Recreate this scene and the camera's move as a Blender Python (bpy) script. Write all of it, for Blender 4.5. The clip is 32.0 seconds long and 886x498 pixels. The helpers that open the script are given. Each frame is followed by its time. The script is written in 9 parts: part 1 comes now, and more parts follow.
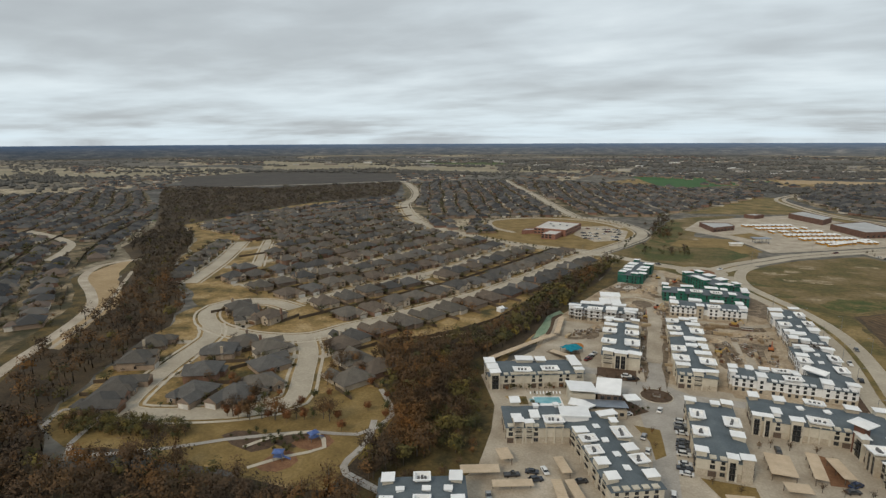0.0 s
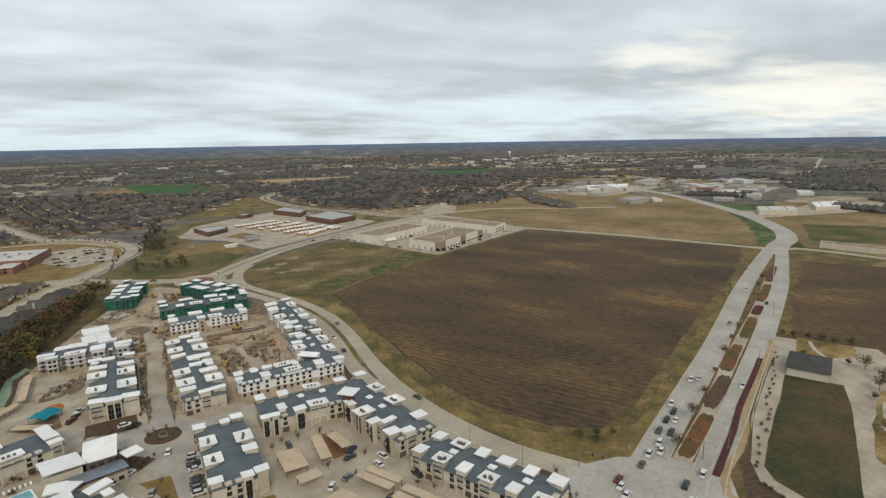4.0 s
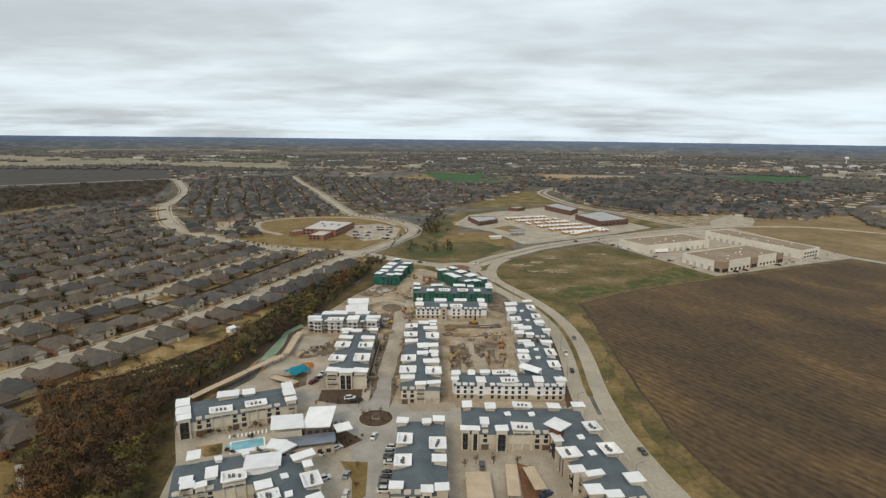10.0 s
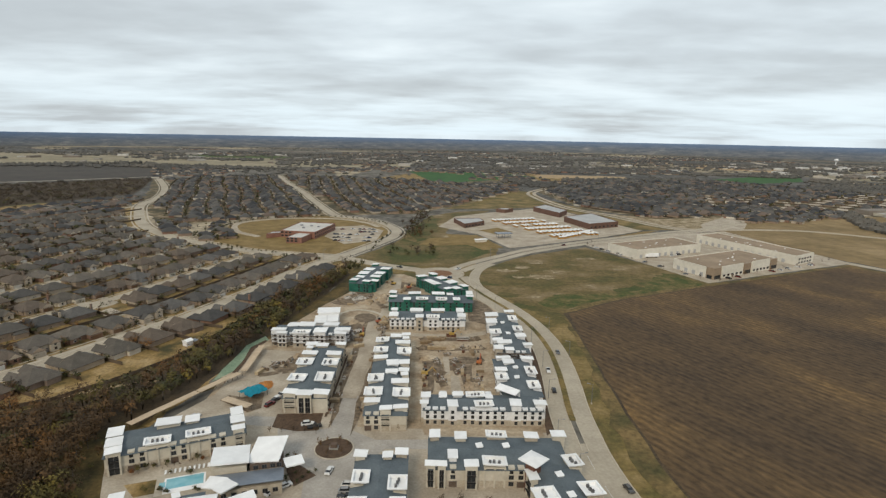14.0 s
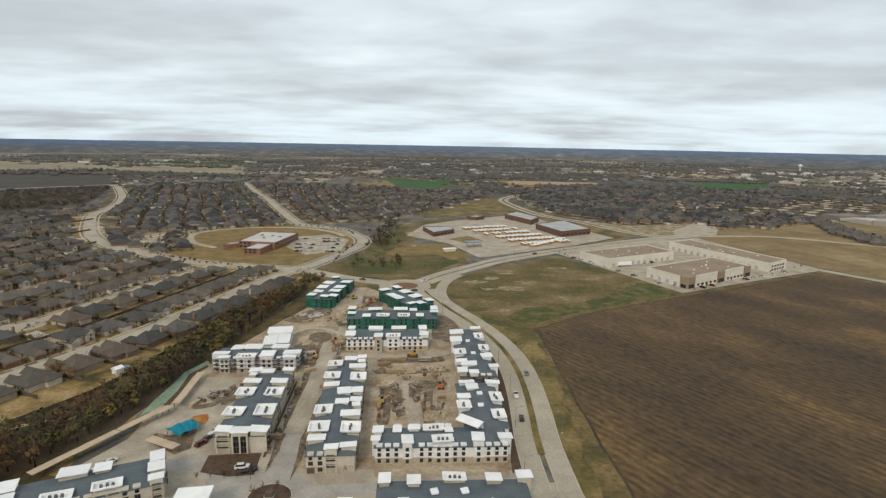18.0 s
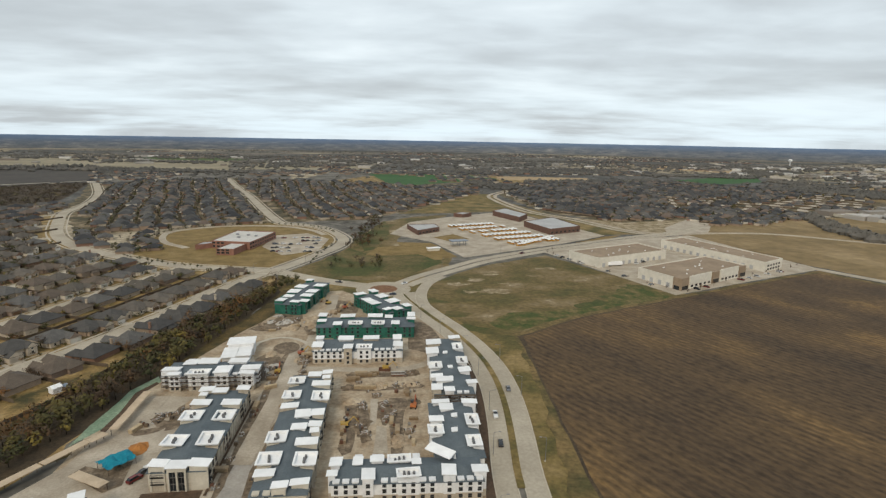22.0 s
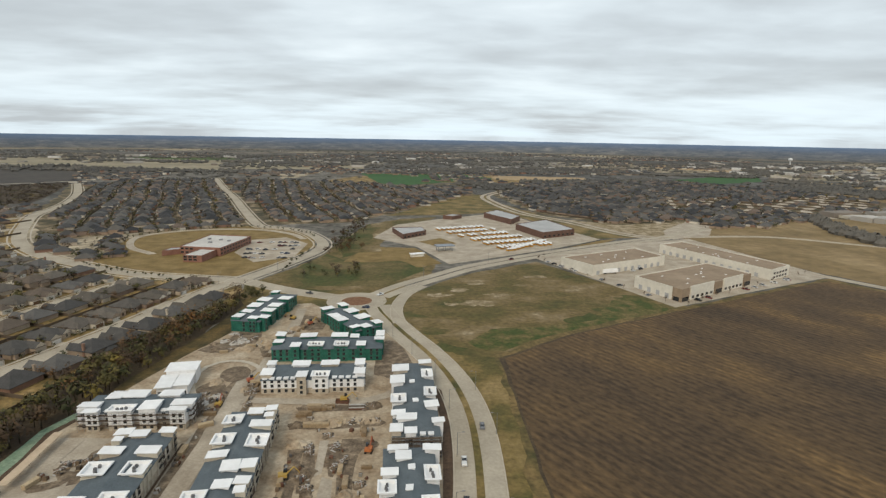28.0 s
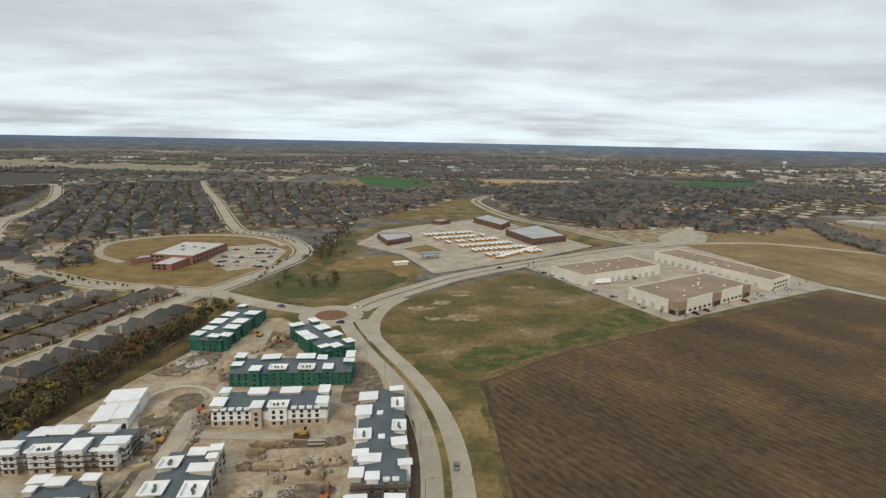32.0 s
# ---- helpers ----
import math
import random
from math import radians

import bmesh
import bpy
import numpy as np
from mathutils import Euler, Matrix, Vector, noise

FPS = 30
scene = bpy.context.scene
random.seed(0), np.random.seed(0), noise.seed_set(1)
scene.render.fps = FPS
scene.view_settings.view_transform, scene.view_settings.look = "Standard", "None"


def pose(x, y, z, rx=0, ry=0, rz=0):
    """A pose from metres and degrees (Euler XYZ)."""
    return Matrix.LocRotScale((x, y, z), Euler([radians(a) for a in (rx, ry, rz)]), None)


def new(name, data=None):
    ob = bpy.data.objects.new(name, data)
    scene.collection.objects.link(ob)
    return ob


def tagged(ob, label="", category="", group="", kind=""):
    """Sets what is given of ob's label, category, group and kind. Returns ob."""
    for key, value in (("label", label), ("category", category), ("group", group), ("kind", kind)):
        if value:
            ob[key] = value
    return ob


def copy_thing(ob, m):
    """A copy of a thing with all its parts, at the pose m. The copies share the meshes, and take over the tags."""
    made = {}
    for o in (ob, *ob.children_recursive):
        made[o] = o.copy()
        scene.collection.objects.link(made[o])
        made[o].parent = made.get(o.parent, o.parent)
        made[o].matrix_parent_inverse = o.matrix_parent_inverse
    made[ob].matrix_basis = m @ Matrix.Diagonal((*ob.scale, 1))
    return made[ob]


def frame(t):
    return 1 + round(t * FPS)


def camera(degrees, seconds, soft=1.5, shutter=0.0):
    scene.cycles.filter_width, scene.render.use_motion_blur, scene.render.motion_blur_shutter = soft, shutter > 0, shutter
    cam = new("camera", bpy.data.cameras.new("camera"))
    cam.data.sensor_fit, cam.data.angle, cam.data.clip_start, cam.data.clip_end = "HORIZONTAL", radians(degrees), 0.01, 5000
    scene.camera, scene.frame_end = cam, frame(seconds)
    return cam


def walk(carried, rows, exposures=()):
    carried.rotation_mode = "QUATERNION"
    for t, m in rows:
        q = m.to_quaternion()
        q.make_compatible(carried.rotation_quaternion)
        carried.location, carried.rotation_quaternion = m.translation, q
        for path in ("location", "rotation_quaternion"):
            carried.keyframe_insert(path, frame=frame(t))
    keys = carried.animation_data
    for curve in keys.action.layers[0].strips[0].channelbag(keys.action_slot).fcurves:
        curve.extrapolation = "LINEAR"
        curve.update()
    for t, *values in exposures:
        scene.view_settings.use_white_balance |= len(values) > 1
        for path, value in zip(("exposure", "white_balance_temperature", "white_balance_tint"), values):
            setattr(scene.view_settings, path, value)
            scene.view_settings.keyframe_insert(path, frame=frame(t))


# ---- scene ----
cam = camera(77.72, 32.0, soft=1.35)
ROWS = [
    (0.0, -36.51, -40.24, 109.53, 20.12, -11.17, -0.23),
    (0.5, -37.67, -37.92, 110.02, 10.87, -11.29, -0.32),
    (1.0, -37.19, -34.73, 109.84, 3.08, -11.25, -0.53),
    (1.5, -36.45, -32.15, 109.80, -7.67, -11.31, -0.64),
    (2.0, -35.18, -30.62, 110.13, -17.61, -11.39, -0.96),
    (2.5, -32.29, -27.78, 109.75, -29.58, -11.54, -1.28),
    (3.0, -29.51, -25.21, 109.59, -36.06, -11.57, -1.39),
    (3.5, -26.93, -23.14, 109.72, -34.41, -11.43, -1.21),
    (4.0, -24.51, -21.51, 109.93, -28.93, -11.27, -0.95),
    (4.5, -22.20, -20.26, 110.01, -23.89, -11.19, -0.82),
    (5.0, -19.93, -19.17, 109.96, -20.50, -11.20, -0.80),
    (5.5, -16.86, -18.63, 110.03, -17.27, -11.32, -0.70),
    (6.0, -14.31, -16.57, 109.75, -14.36, -11.40, -0.37),
    (6.5, -11.85, -14.70, 109.66, -11.66, -11.34, -0.16),
    (7.0, -9.73, -12.74, 109.85, -9.23, -11.26, 0.19),
    (7.5, -7.71, -11.27, 110.12, -7.17, -11.18, 0.25),
    (8.0, -5.72, -9.11, 109.91, -5.14, -11.04, 0.43),
    (8.5, -4.15, -6.86, 109.91, -3.44, -11.09, 0.65),
    (9.0, -2.67, -4.69, 109.90, -2.00, -11.19, 0.73),
    (9.5, -1.37, -2.51, 110.08, -0.84, -11.36, 0.68),
    (10.0, 0.00, -0.00, 110.00, 0.06, -11.59, 0.69),
    (10.5, 1.46, 2.87, 109.98, 0.65, -11.71, 0.72),
    (11.0, 2.81, 5.86, 109.93, 0.86, -11.75, 0.75),
    (11.5, 3.85, 9.04, 110.22, 0.87, -11.90, 0.83),
    (12.0, 4.87, 11.27, 110.17, 0.69, -11.82, 0.97),
    (12.5, 5.65, 14.00, 110.35, 0.39, -11.76, 1.03),
    (13.0, 6.92, 16.92, 110.08, 0.06, -11.76, 1.04),
    (13.5, 7.89, 19.51, 109.88, -0.36, -11.62, 1.10),
    (14.0, 8.98, 22.14, 110.01, -0.80, -11.66, 1.10),
    (14.5, 10.09, 25.13, 109.87, -1.21, -11.63, 1.17),
    (15.0, 11.22, 28.15, 109.90, -1.62, -11.57, 1.21),
    (15.5, 12.37, 31.17, 110.08, -2.02, -11.47, 1.19),
    (16.0, 13.46, 34.09, 110.14, -2.38, -11.34, 1.14),
    (16.5, 14.41, 36.84, 109.79, -2.68, -11.20, 1.09),
    (17.0, 15.28, 39.46, 109.15, -2.93, -11.06, 1.05),
    (17.5, 16.18, 41.76, 109.34, -3.22, -10.98, 1.09),
    (18.0, 17.29, 44.50, 109.20, -3.40, -10.96, 1.08),
    (18.5, 18.61, 47.48, 109.01, -3.55, -10.98, 1.09),
    (19.0, 19.62, 50.57, 108.99, -3.71, -11.13, 0.89),
    (19.5, 20.54, 53.63, 108.86, -3.75, -11.29, 0.80),
    (20.0, 21.61, 56.43, 108.92, -3.87, -11.36, 0.92),
    (20.5, 22.85, 59.78, 108.66, -3.99, -11.39, 0.98),
    (21.0, 24.17, 62.07, 108.69, -4.06, -11.37, 1.01),
    (21.5, 25.42, 64.91, 108.74, -4.16, -11.41, 1.04),
    (22.0, 26.72, 67.81, 108.69, -4.29, -11.43, 1.04),
    (22.5, 27.98, 70.70, 108.59, -4.36, -11.45, 0.94),
    (23.0, 29.20, 73.15, 108.52, -4.37, -11.41, 0.87),
    (23.5, 30.57, 76.34, 108.24, -4.37, -11.43, 0.88),
    (24.0, 32.12, 78.78, 108.37, -4.38, -11.47, 0.88),
    (24.5, 33.61, 81.99, 108.31, -4.41, -11.41, 0.86),
    (25.0, 34.72, 84.40, 108.76, -4.42, -11.41, 0.83),
    (25.5, 35.88, 86.69, 108.86, -4.44, -11.37, 0.95),
    (26.0, 37.16, 89.17, 108.86, -4.46, -11.32, 1.00),
    (26.5, 38.60, 91.94, 108.70, -4.47, -11.28, 0.99),
    (27.0, 40.05, 94.85, 108.52, -4.46, -11.29, 0.96),
    (27.5, 41.40, 97.76, 108.43, -4.44, -11.38, 0.96),
    (28.0, 42.65, 100.64, 108.44, -4.40, -11.53, 1.01),
    (28.5, 44.08, 103.89, 107.99, -4.51, -11.55, 1.16),
    (29.0, 45.31, 106.47, 108.27, -4.56, -11.51, 1.20),
    (29.5, 46.69, 109.81, 108.23, -4.57, -11.52, 1.18),
    (30.0, 47.98, 112.65, 108.42, -4.64, -11.52, 1.26),
    (30.5, 49.16, 115.82, 108.21, -4.76, -11.47, 1.25),
    (31.0, 50.22, 118.81, 108.43, -4.85, -11.43, 1.17),
    (31.5, 51.48, 121.56, 108.57, -4.91, -11.30, 1.16),
    (32.0, 52.98, 124.44, 108.75, -4.96, -11.28, 1.17),
]
walk(cam, [(t, pose(x, y, z, 90 + pitch, 0, yaw) @ pose(0, 0, 0, 0, 0, roll)) for t, x, y, z, yaw, pitch, roll in ROWS],
     exposures=[(0.0, 0.12), (2.5, 0.17), (6.0, 0.27), (10.0, 0.30), (32.0, 0.34)])

# ---- sky and light ----
SUN_EL, SUN_AZ = 38.0, 200.0          # degrees above the horizon; clockwise from +y


def build_world():
    w = bpy.data.worlds.new("overcast_sky")
    w.use_nodes = True
    scene.world = w
    nt = w.node_tree
    nt.nodes.clear()
    N, K = nt.nodes.new, nt.links.new
    out, bg = N("ShaderNodeOutputWorld"), N("ShaderNodeBackground")
    sky = N("ShaderNodeTexSky")
    sky.sky_type, sky.sun_disc = "NISHITA", False
    sky.sun_elevation, sky.sun_rotation = radians(SUN_EL), radians(SUN_AZ)
    sky.air_density, sky.dust_density = 1.0, 1.5
    tc, sep = N("ShaderNodeTexCoord"), N("ShaderNodeSeparateXYZ")
    K(tc.outputs["Generated"], sep.inputs[0])

    def math_(op, a, b=None, clamp=False):
        n = N("ShaderNodeMath")
        n.operation, n.use_clamp = op, clamp
        for i, v in enumerate((a, b)):
            if v is None:
                continue
            if isinstance(v, (int, float)):
                n.inputs[i].default_value = v
            else:
                K(v, n.inputs[i])
        return n.outputs[0]

    up = math_("MAXIMUM", sep.outputs[2], 0.0)
    den = math_("ADD", up, 0.10)
    comb = N("ShaderNodeCombineXYZ")
    K(math_("DIVIDE", sep.outputs[0], den), comb.inputs[0])
    K(math_("DIVIDE", sep.outputs[1], den), comb.inputs[1])
    # two decks of cloud: broad banks and finer streaks
    big, fine, edge = N("ShaderNodeTexNoise"), N("ShaderNodeTexNoise"), N("ShaderNodeTexNoise")
    for n, s, d, r, dist in ((big, 0.5, 4.0, 0.5, 0.15), (fine, 1.7, 5.0, 0.52, 0.15), (edge, 0.2, 2.0, 0.5, 0.0)):
        n.inputs["Scale"].default_value, n.inputs["Detail"].default_value = s, d
        n.inputs["Roughness"].default_value, n.inputs["Distortion"].default_value = r, dist
    mp = N("ShaderNodeMapping")
    mp.inputs["Scale"].default_value = (0.85, 1.15, 1.0)
    mp.inputs["Rotation"].default_value = (0, 0, radians(4))
    mp.inputs["Location"].default_value = (7.3, 4.6, 0.4)
    K(comb.outputs[0], mp.inputs[0])
    for n in (big, fine, edge):
        K(mp.outputs[0], n.inputs["Vector"])
    mixv = math_("ADD", math_("MULTIPLY", big.outputs[0], 0.62), math_("MULTIPLY", fine.outputs[0], 0.28))
    mixv = math_("ADD", mixv, math_("MULTIPLY", edge.outputs[0], 0.12))
    ramp = N("ShaderNodeValToRGB")
    el = ramp.color_ramp.elements
    el[0].position, el[0].color = 0.38, (0.434, 0.474, 0.498, 1)
    el[1].position, el[1].color = 0.64, (0.704, 0.775, 0.806, 1)
    for p, c in ((0.45, (0.478, 0.524, 0.549, 1)), (0.505, (0.533, 0.588, 0.618, 1)), (0.56, (0.602, 0.668, 0.702, 1))):
        e = el.new(p)
        e.color = c
    K(mixv, ramp.inputs[0])
    # the far rim of the cloud deck lets pale light in above the horizon
    hz = N("ShaderNodeValToRGB")
    he = hz.color_ramp.elements
    he[0].position, he[0].color = 0.0, (0.55, 0.55, 0.55, 1)
    he[1].position, he[1].color = 0.15, (0, 0, 0, 1)
    for p, v in ((0.008, 1.0), (0.03, 0.85), (0.06, 0.5), (0.09, 0.18)):
        e = he.new(p)
        e.color = (v, v, v, 1)
    K(up, hz.inputs[0])
    rim = N("ShaderNodeMix")
    rim.data_type = "RGBA"
    streak = math_("MULTIPLY", math_("SUBTRACT", mixv, 0.40), 4.0)
    K(math_("MULTIPLY", hz.outputs[0], math_("ADD", streak, 0.02), True), rim.inputs["Factor"])
    K(ramp.outputs[0], rim.inputs["A"])
    rim.inputs["B"].default_value = (0.684, 0.80, 0.865, 1)
    # two thin places in the cloud towards the east, warm and bright
    base = rim.outputs["Result"]
    wob = N("ShaderNodeVectorMath")
    wob.operation = "MULTIPLY_ADD"
    wob.inputs[1].default_value = (0.22, 0.22, 0.10)
    K(fine.outputs["Color"], wob.inputs[0])
    K(tc.outputs["Generated"], wob.inputs[2])
    for (cx, cy, cz), size, amount in (((0.775, 0.632, 0.127), 0.15, 0.75), ((0.885, 0.463, 0.056), 0.24, 0.85)):
        off = N("ShaderNodeVectorMath")
        off.operation = "SUBTRACT"
        off.inputs[1].default_value = (cx + 0.11, cy + 0.11, cz + 0.05)
        K(wob.outputs[0], off.inputs[0])
        flat_ = N("ShaderNodeVectorMath")
        flat_.operation = "MULTIPLY"
        flat_.inputs[1].default_value = (1.0, 1.0, 4.5)
        K(off.outputs[0], flat_.inputs[0])
        far_ = N("ShaderNodeVectorMath")
        far_.operation = "LENGTH"
        K(flat_.outputs[0], far_.inputs[0])
        gr = N("ShaderNodeValToRGB")
        gr.color_ramp.elements[0].position, gr.color_ramp.elements[0].color = size * 0.3, (amount, amount, amount, 1)
        gr.color_ramp.elements[1].position, gr.color_ramp.elements[1].color = size, (0, 0, 0, 1)
        K(far_.outputs["Value"], gr.inputs[0])
        thin = N("ShaderNodeMix")
        thin.data_type = "RGBA"
        K(gr.outputs[0], thin.inputs["Factor"])
        K(base, thin.inputs["A"])
        thin.inputs["B"].default_value = (0.93, 0.90, 0.80, 1)
        base = thin.outputs["Result"]
    tot = N("ShaderNodeMix")
    tot.data_type = "RGBA"
    tot.inputs["Factor"].default_value = 0.94
    dim = N("ShaderNodeVectorMath")
    dim.operation = "SCALE"
    dim.inputs["Scale"].default_value = 0.08
    K(sky.outputs[0], dim.inputs[0])
    K(dim.outputs[0], tot.inputs["A"])
    K(base, tot.inputs["B"])
    K(tot.outputs["Result"], bg.inputs[0])
    bg.inputs[1].default_value = 1.0
    K(bg.outputs[0], out.inputs[0])


build_world()
sun_data = bpy.data.lights.new("sun", "SUN")
sun_data.energy, sun_data.angle, sun_data.color = 1.2, radians(16), (1.0, 0.86, 0.66)
sun = new("sun", sun_data)
sun.matrix_world = pose(0, 0, 300, 90 - SUN_EL, 0, 180 - SUN_AZ)


# ---- materials ----
def mat(name, cols, scale=0.2, detail=4.0, rough=0.9, fine=0.0, fine_amt=0.25, bump=0.0, bump_scale=None, metal=0.0,
        rnd=0.0, island=False, pick=None, stretch=None, spec=0.3):
    """cols: ramp of (place, colour) over a noise in metres; fine: a second, finer noise; rnd: lightness varied piece by piece;
    pick: colours chosen piece by piece."""
    m = bpy.data.materials.new(name)
    m.use_nodes = True
    nt = m.node_tree
    N, K = nt.nodes.new, nt.links.new
    bs = nt.nodes["Principled BSDF"]
    bs.inputs["Roughness"].default_value, bs.inputs["Metallic"].default_value = rough, metal
    bs.inputs["Specular IOR Level"].default_value = spec
    geo = N("ShaderNodeNewGeometry")
    pos = geo.outputs["Position"]
    if stretch:
        mp = N("ShaderNodeMapping")
        mp.vector_type = "TEXTURE"
        mp.inputs["Scale"].default_value = [1 / q for q in stretch[:3]]
        mp.inputs["Rotation"].default_value = (0, 0, -radians(stretch[3]))
        K(pos, mp.inputs[0])
        pos = mp.outputs[0]

    def noise_(s, d):
        n = N("ShaderNodeTexNoise")
        n.inputs["Scale"].default_value, n.inputs["Detail"].default_value = s, d
        n.inputs["Roughness"].default_value = 0.6
        K(pos, n.inputs["Vector"])
        return n.outputs[0]

    def ramp_(src, pairs, constant=False):
        r = N("ShaderNodeValToRGB")
        if constant:
            r.color_ramp.interpolation = "CONSTANT"
        e = r.color_ramp.elements
        while len(e) < len(pairs):
            e.new(0.5)
        for q, (p, c) in zip(e, pairs):
            q.position, q.color = p, (*c, 1)
        K(src, r.inputs[0])
        return r.outputs[0]

    def mult(a, b):
        x = N("ShaderNodeMix")
        x.data_type, x.blend_type = "RGBA", "MULTIPLY"
        x.inputs["Factor"].default_value = 1.0
        K(a, x.inputs["A"])
        K(b, x.inputs["B"])
        return x.outputs["Result"]

    big = noise_(scale, detail)
    which = geo.outputs["Random Per Island"] if island else N("ShaderNodeObjectInfo").outputs["Random"]
    if pick:
        col = ramp_(which, [(i / len(pick), c) for i, c in enumerate(pick)], True)
        col = mult(col, ramp_(big, [(0.3, (0.8, 0.8, 0.8)), (0.7, (1.12, 1.12, 1.12))]))
    else:
        col = ramp_(big, cols)
    if fine:
        lo, hi = 1 - fine_amt, 1 + fine_amt
        col = mult(col, ramp_(noise_(fine, 3.0), [(0.3, (lo, lo, lo)), (0.7, (hi, hi, hi))]))
    if rnd:
        col = mult(col, ramp_(which, [(0.0, (1 - rnd,) * 3), (1.0, (1 + rnd,) * 3)]))
    K(col, bs.inputs["Base Color"])
    if bump:
        b = N("ShaderNodeBump")
        b.inputs["Strength"].default_value, b.inputs["Distance"].default_value = 1.0, bump
        K(noise_(bump_scale or scale * 4, 4.0), b.inputs["Height"])
        K(b.outputs[0], bs.inputs["Normal"])
    return m


def two(a, b):
    return [(0.32, a), (0.68, b)]


M = {}
M["concrete"] = mat("concrete_paving", [(0.34, (0.315, 0.263, 0.2)), (0.5, (0.395, 0.338, 0.262)), (0.66, (0.485, 0.42, 0.335))], 0.07, 7, fine=1.2, fine_amt=0.14)
M["road"] = mat("concrete_road", two((0.335, 0.29, 0.222), (0.445, 0.39, 0.305)), 0.05, fine=0.8, fine_amt=0.1, stretch=(1, 1, 1, 0))
M["drive"] = mat("grey_drive", two((0.30, 0.275, 0.24), (0.42, 0.385, 0.34)), 0.1, fine=1.2, fine_amt=0.12)
M["avenue"] = mat("worn_avenue", two((0.33, 0.305, 0.27), (0.46, 0.43, 0.385)), 0.04, fine=0.5, fine_amt=0.1)
M["kerb"] = mat("kerb_concrete", two((0.41, 0.36, 0.28), (0.52, 0.46, 0.37)), 0.3)
M["paint"] = mat("road_paint", two((0.5, 0.49, 0.46), (0.64, 0.63, 0.59)), 0.8)
M["dirt"] = mat("building_site_dirt", [(0.32, (0.21, 0.145, 0.085)), (0.45, (0.34, 0.26, 0.175)), (0.58, (0.43, 0.35, 0.25)), (0.7, (0.50, 0.42, 0.32))], 0.09, 6,
                fine=0.7, fine_amt=0.22, bump=0.12, bump_scale=0.5)
M["mulch"] = mat("bark_mulch", two((0.06, 0.039, 0.026), (0.125, 0.08, 0.05)), 0.6, fine=4, bump=0.05, bump_scale=3)
M["redmulch"] = mat("red_mulch", two((0.15, 0.075, 0.04), (0.24, 0.125, 0.065)), 0.4, fine=3)
M["lawn"] = mat("dormant_lawn", [(0.3, (0.13, 0.088, 0.03)), (0.5, (0.21, 0.142, 0.05)), (0.7, (0.27, 0.19, 0.078))], 0.08, 5, fine=0.9, fine_amt=0.2)
M["yard"] = mat("yard_grass", [(0.32, (0.055, 0.048, 0.018)), (0.41, (0.14, 0.10, 0.036)), (0.52, (0.25, 0.165, 0.062)), (0.66, (0.37, 0.265, 0.13))],
                0.06, 6, fine=0.6, fine_amt=0.3)
M["verge"] = mat("verge_grass", [(0.33, (0.06, 0.06, 0.018)), (0.43, (0.115, 0.092, 0.03)), (0.53, (0.18, 0.128, 0.045)), (0.64, (0.25, 0.178, 0.075))], 0.04, 6, fine=0.5, fine_amt=0.28,
                 bump=0.15, bump_scale=0.6)
M["meadow"] = mat("rough_meadow", [(0.34, (0.055, 0.06, 0.018)), (0.42, (0.10, 0.082, 0.026)), (0.49, (0.135, 0.099, 0.036)), (0.55, (0.165, 0.118, 0.05)), (0.61, (0.21, 0.155, 0.08)), (0.68, (0.38, 0.31, 0.2))],
                  0.022, 7, fine=0.3, fine_amt=0.3, bump=0.2, bump_scale=0.4)
M["greengrass"] = mat("green_grass", [(0.36, (0.05, 0.066, 0.015)), (0.46, (0.072, 0.074, 0.02)), (0.53, (0.11, 0.088, 0.03)), (0.66, (0.16, 0.118, 0.05))], 0.028, 8, fine=0.35, fine_amt=0.28)
M["freshgrass"] = mat("fresh_green_grass", [(0.36, (0.044, 0.066, 0.014)), (0.45, (0.068, 0.078, 0.018)), (0.52, (0.105, 0.092, 0.029)), (0.62, (0.16, 0.12, 0.048))], 0.1, 9, fine=0.5, fine_amt=0.3)
M["olivegrass"] = mat("dull_olive_grass", [(0.34, (0.035, 0.042, 0.014)), (0.48, (0.055, 0.052, 0.02)), (0.62, (0.095, 0.062, 0.028))], 0.03, 6, fine=0.4, fine_amt=0.25)
M["soil"] = mat("churned_brown_soil", [(0.3, (0.095, 0.07, 0.047)), (0.5, (0.165, 0.124, 0.085)), (0.66, (0.29, 0.225, 0.155))], 0.3, 7, fine=1.4, fine_amt=0.3, bump=0.2, bump_scale=0.8)
M["darksoil"] = mat("dark_far_soil", two((0.052, 0.045, 0.04), (0.075, 0.064, 0.052)), 0.01, 5, fine=0.06, fine_amt=0.2)
M["yard_dark"] = mat("dense_yards", [(0.3, (0.034, 0.036, 0.017)), (0.43, (0.062, 0.053, 0.028)), (0.53, (0.14, 0.105, 0.056)), (0.66, (0.32, 0.25, 0.16))], 0.05, 6, fine=0.3, fine_amt=0.3)
M["margin"] = mat("field_margin_soil", [(0.34, (0.068, 0.06, 0.022)), (0.48, (0.125, 0.092, 0.035)), (0.6, (0.185, 0.125, 0.05))], 0.06, 7, fine=0.4, fine_amt=0.35)
M["scrub"] = mat("yellow_brown_scrub", [(0.35, (0.042, 0.035, 0.014)), (0.46, (0.068, 0.052, 0.019)), (0.56, (0.105, 0.074, 0.026)), (0.66, (0.14, 0.092, 0.032))], 0.09, 6, fine=0.7, fine_amt=0.3)
M["crop"] = mat("winter_crop", two((0.028, 0.085, 0.022), (0.045, 0.11, 0.03)), 0.01, 4, fine=0.08, fine_amt=0.15)
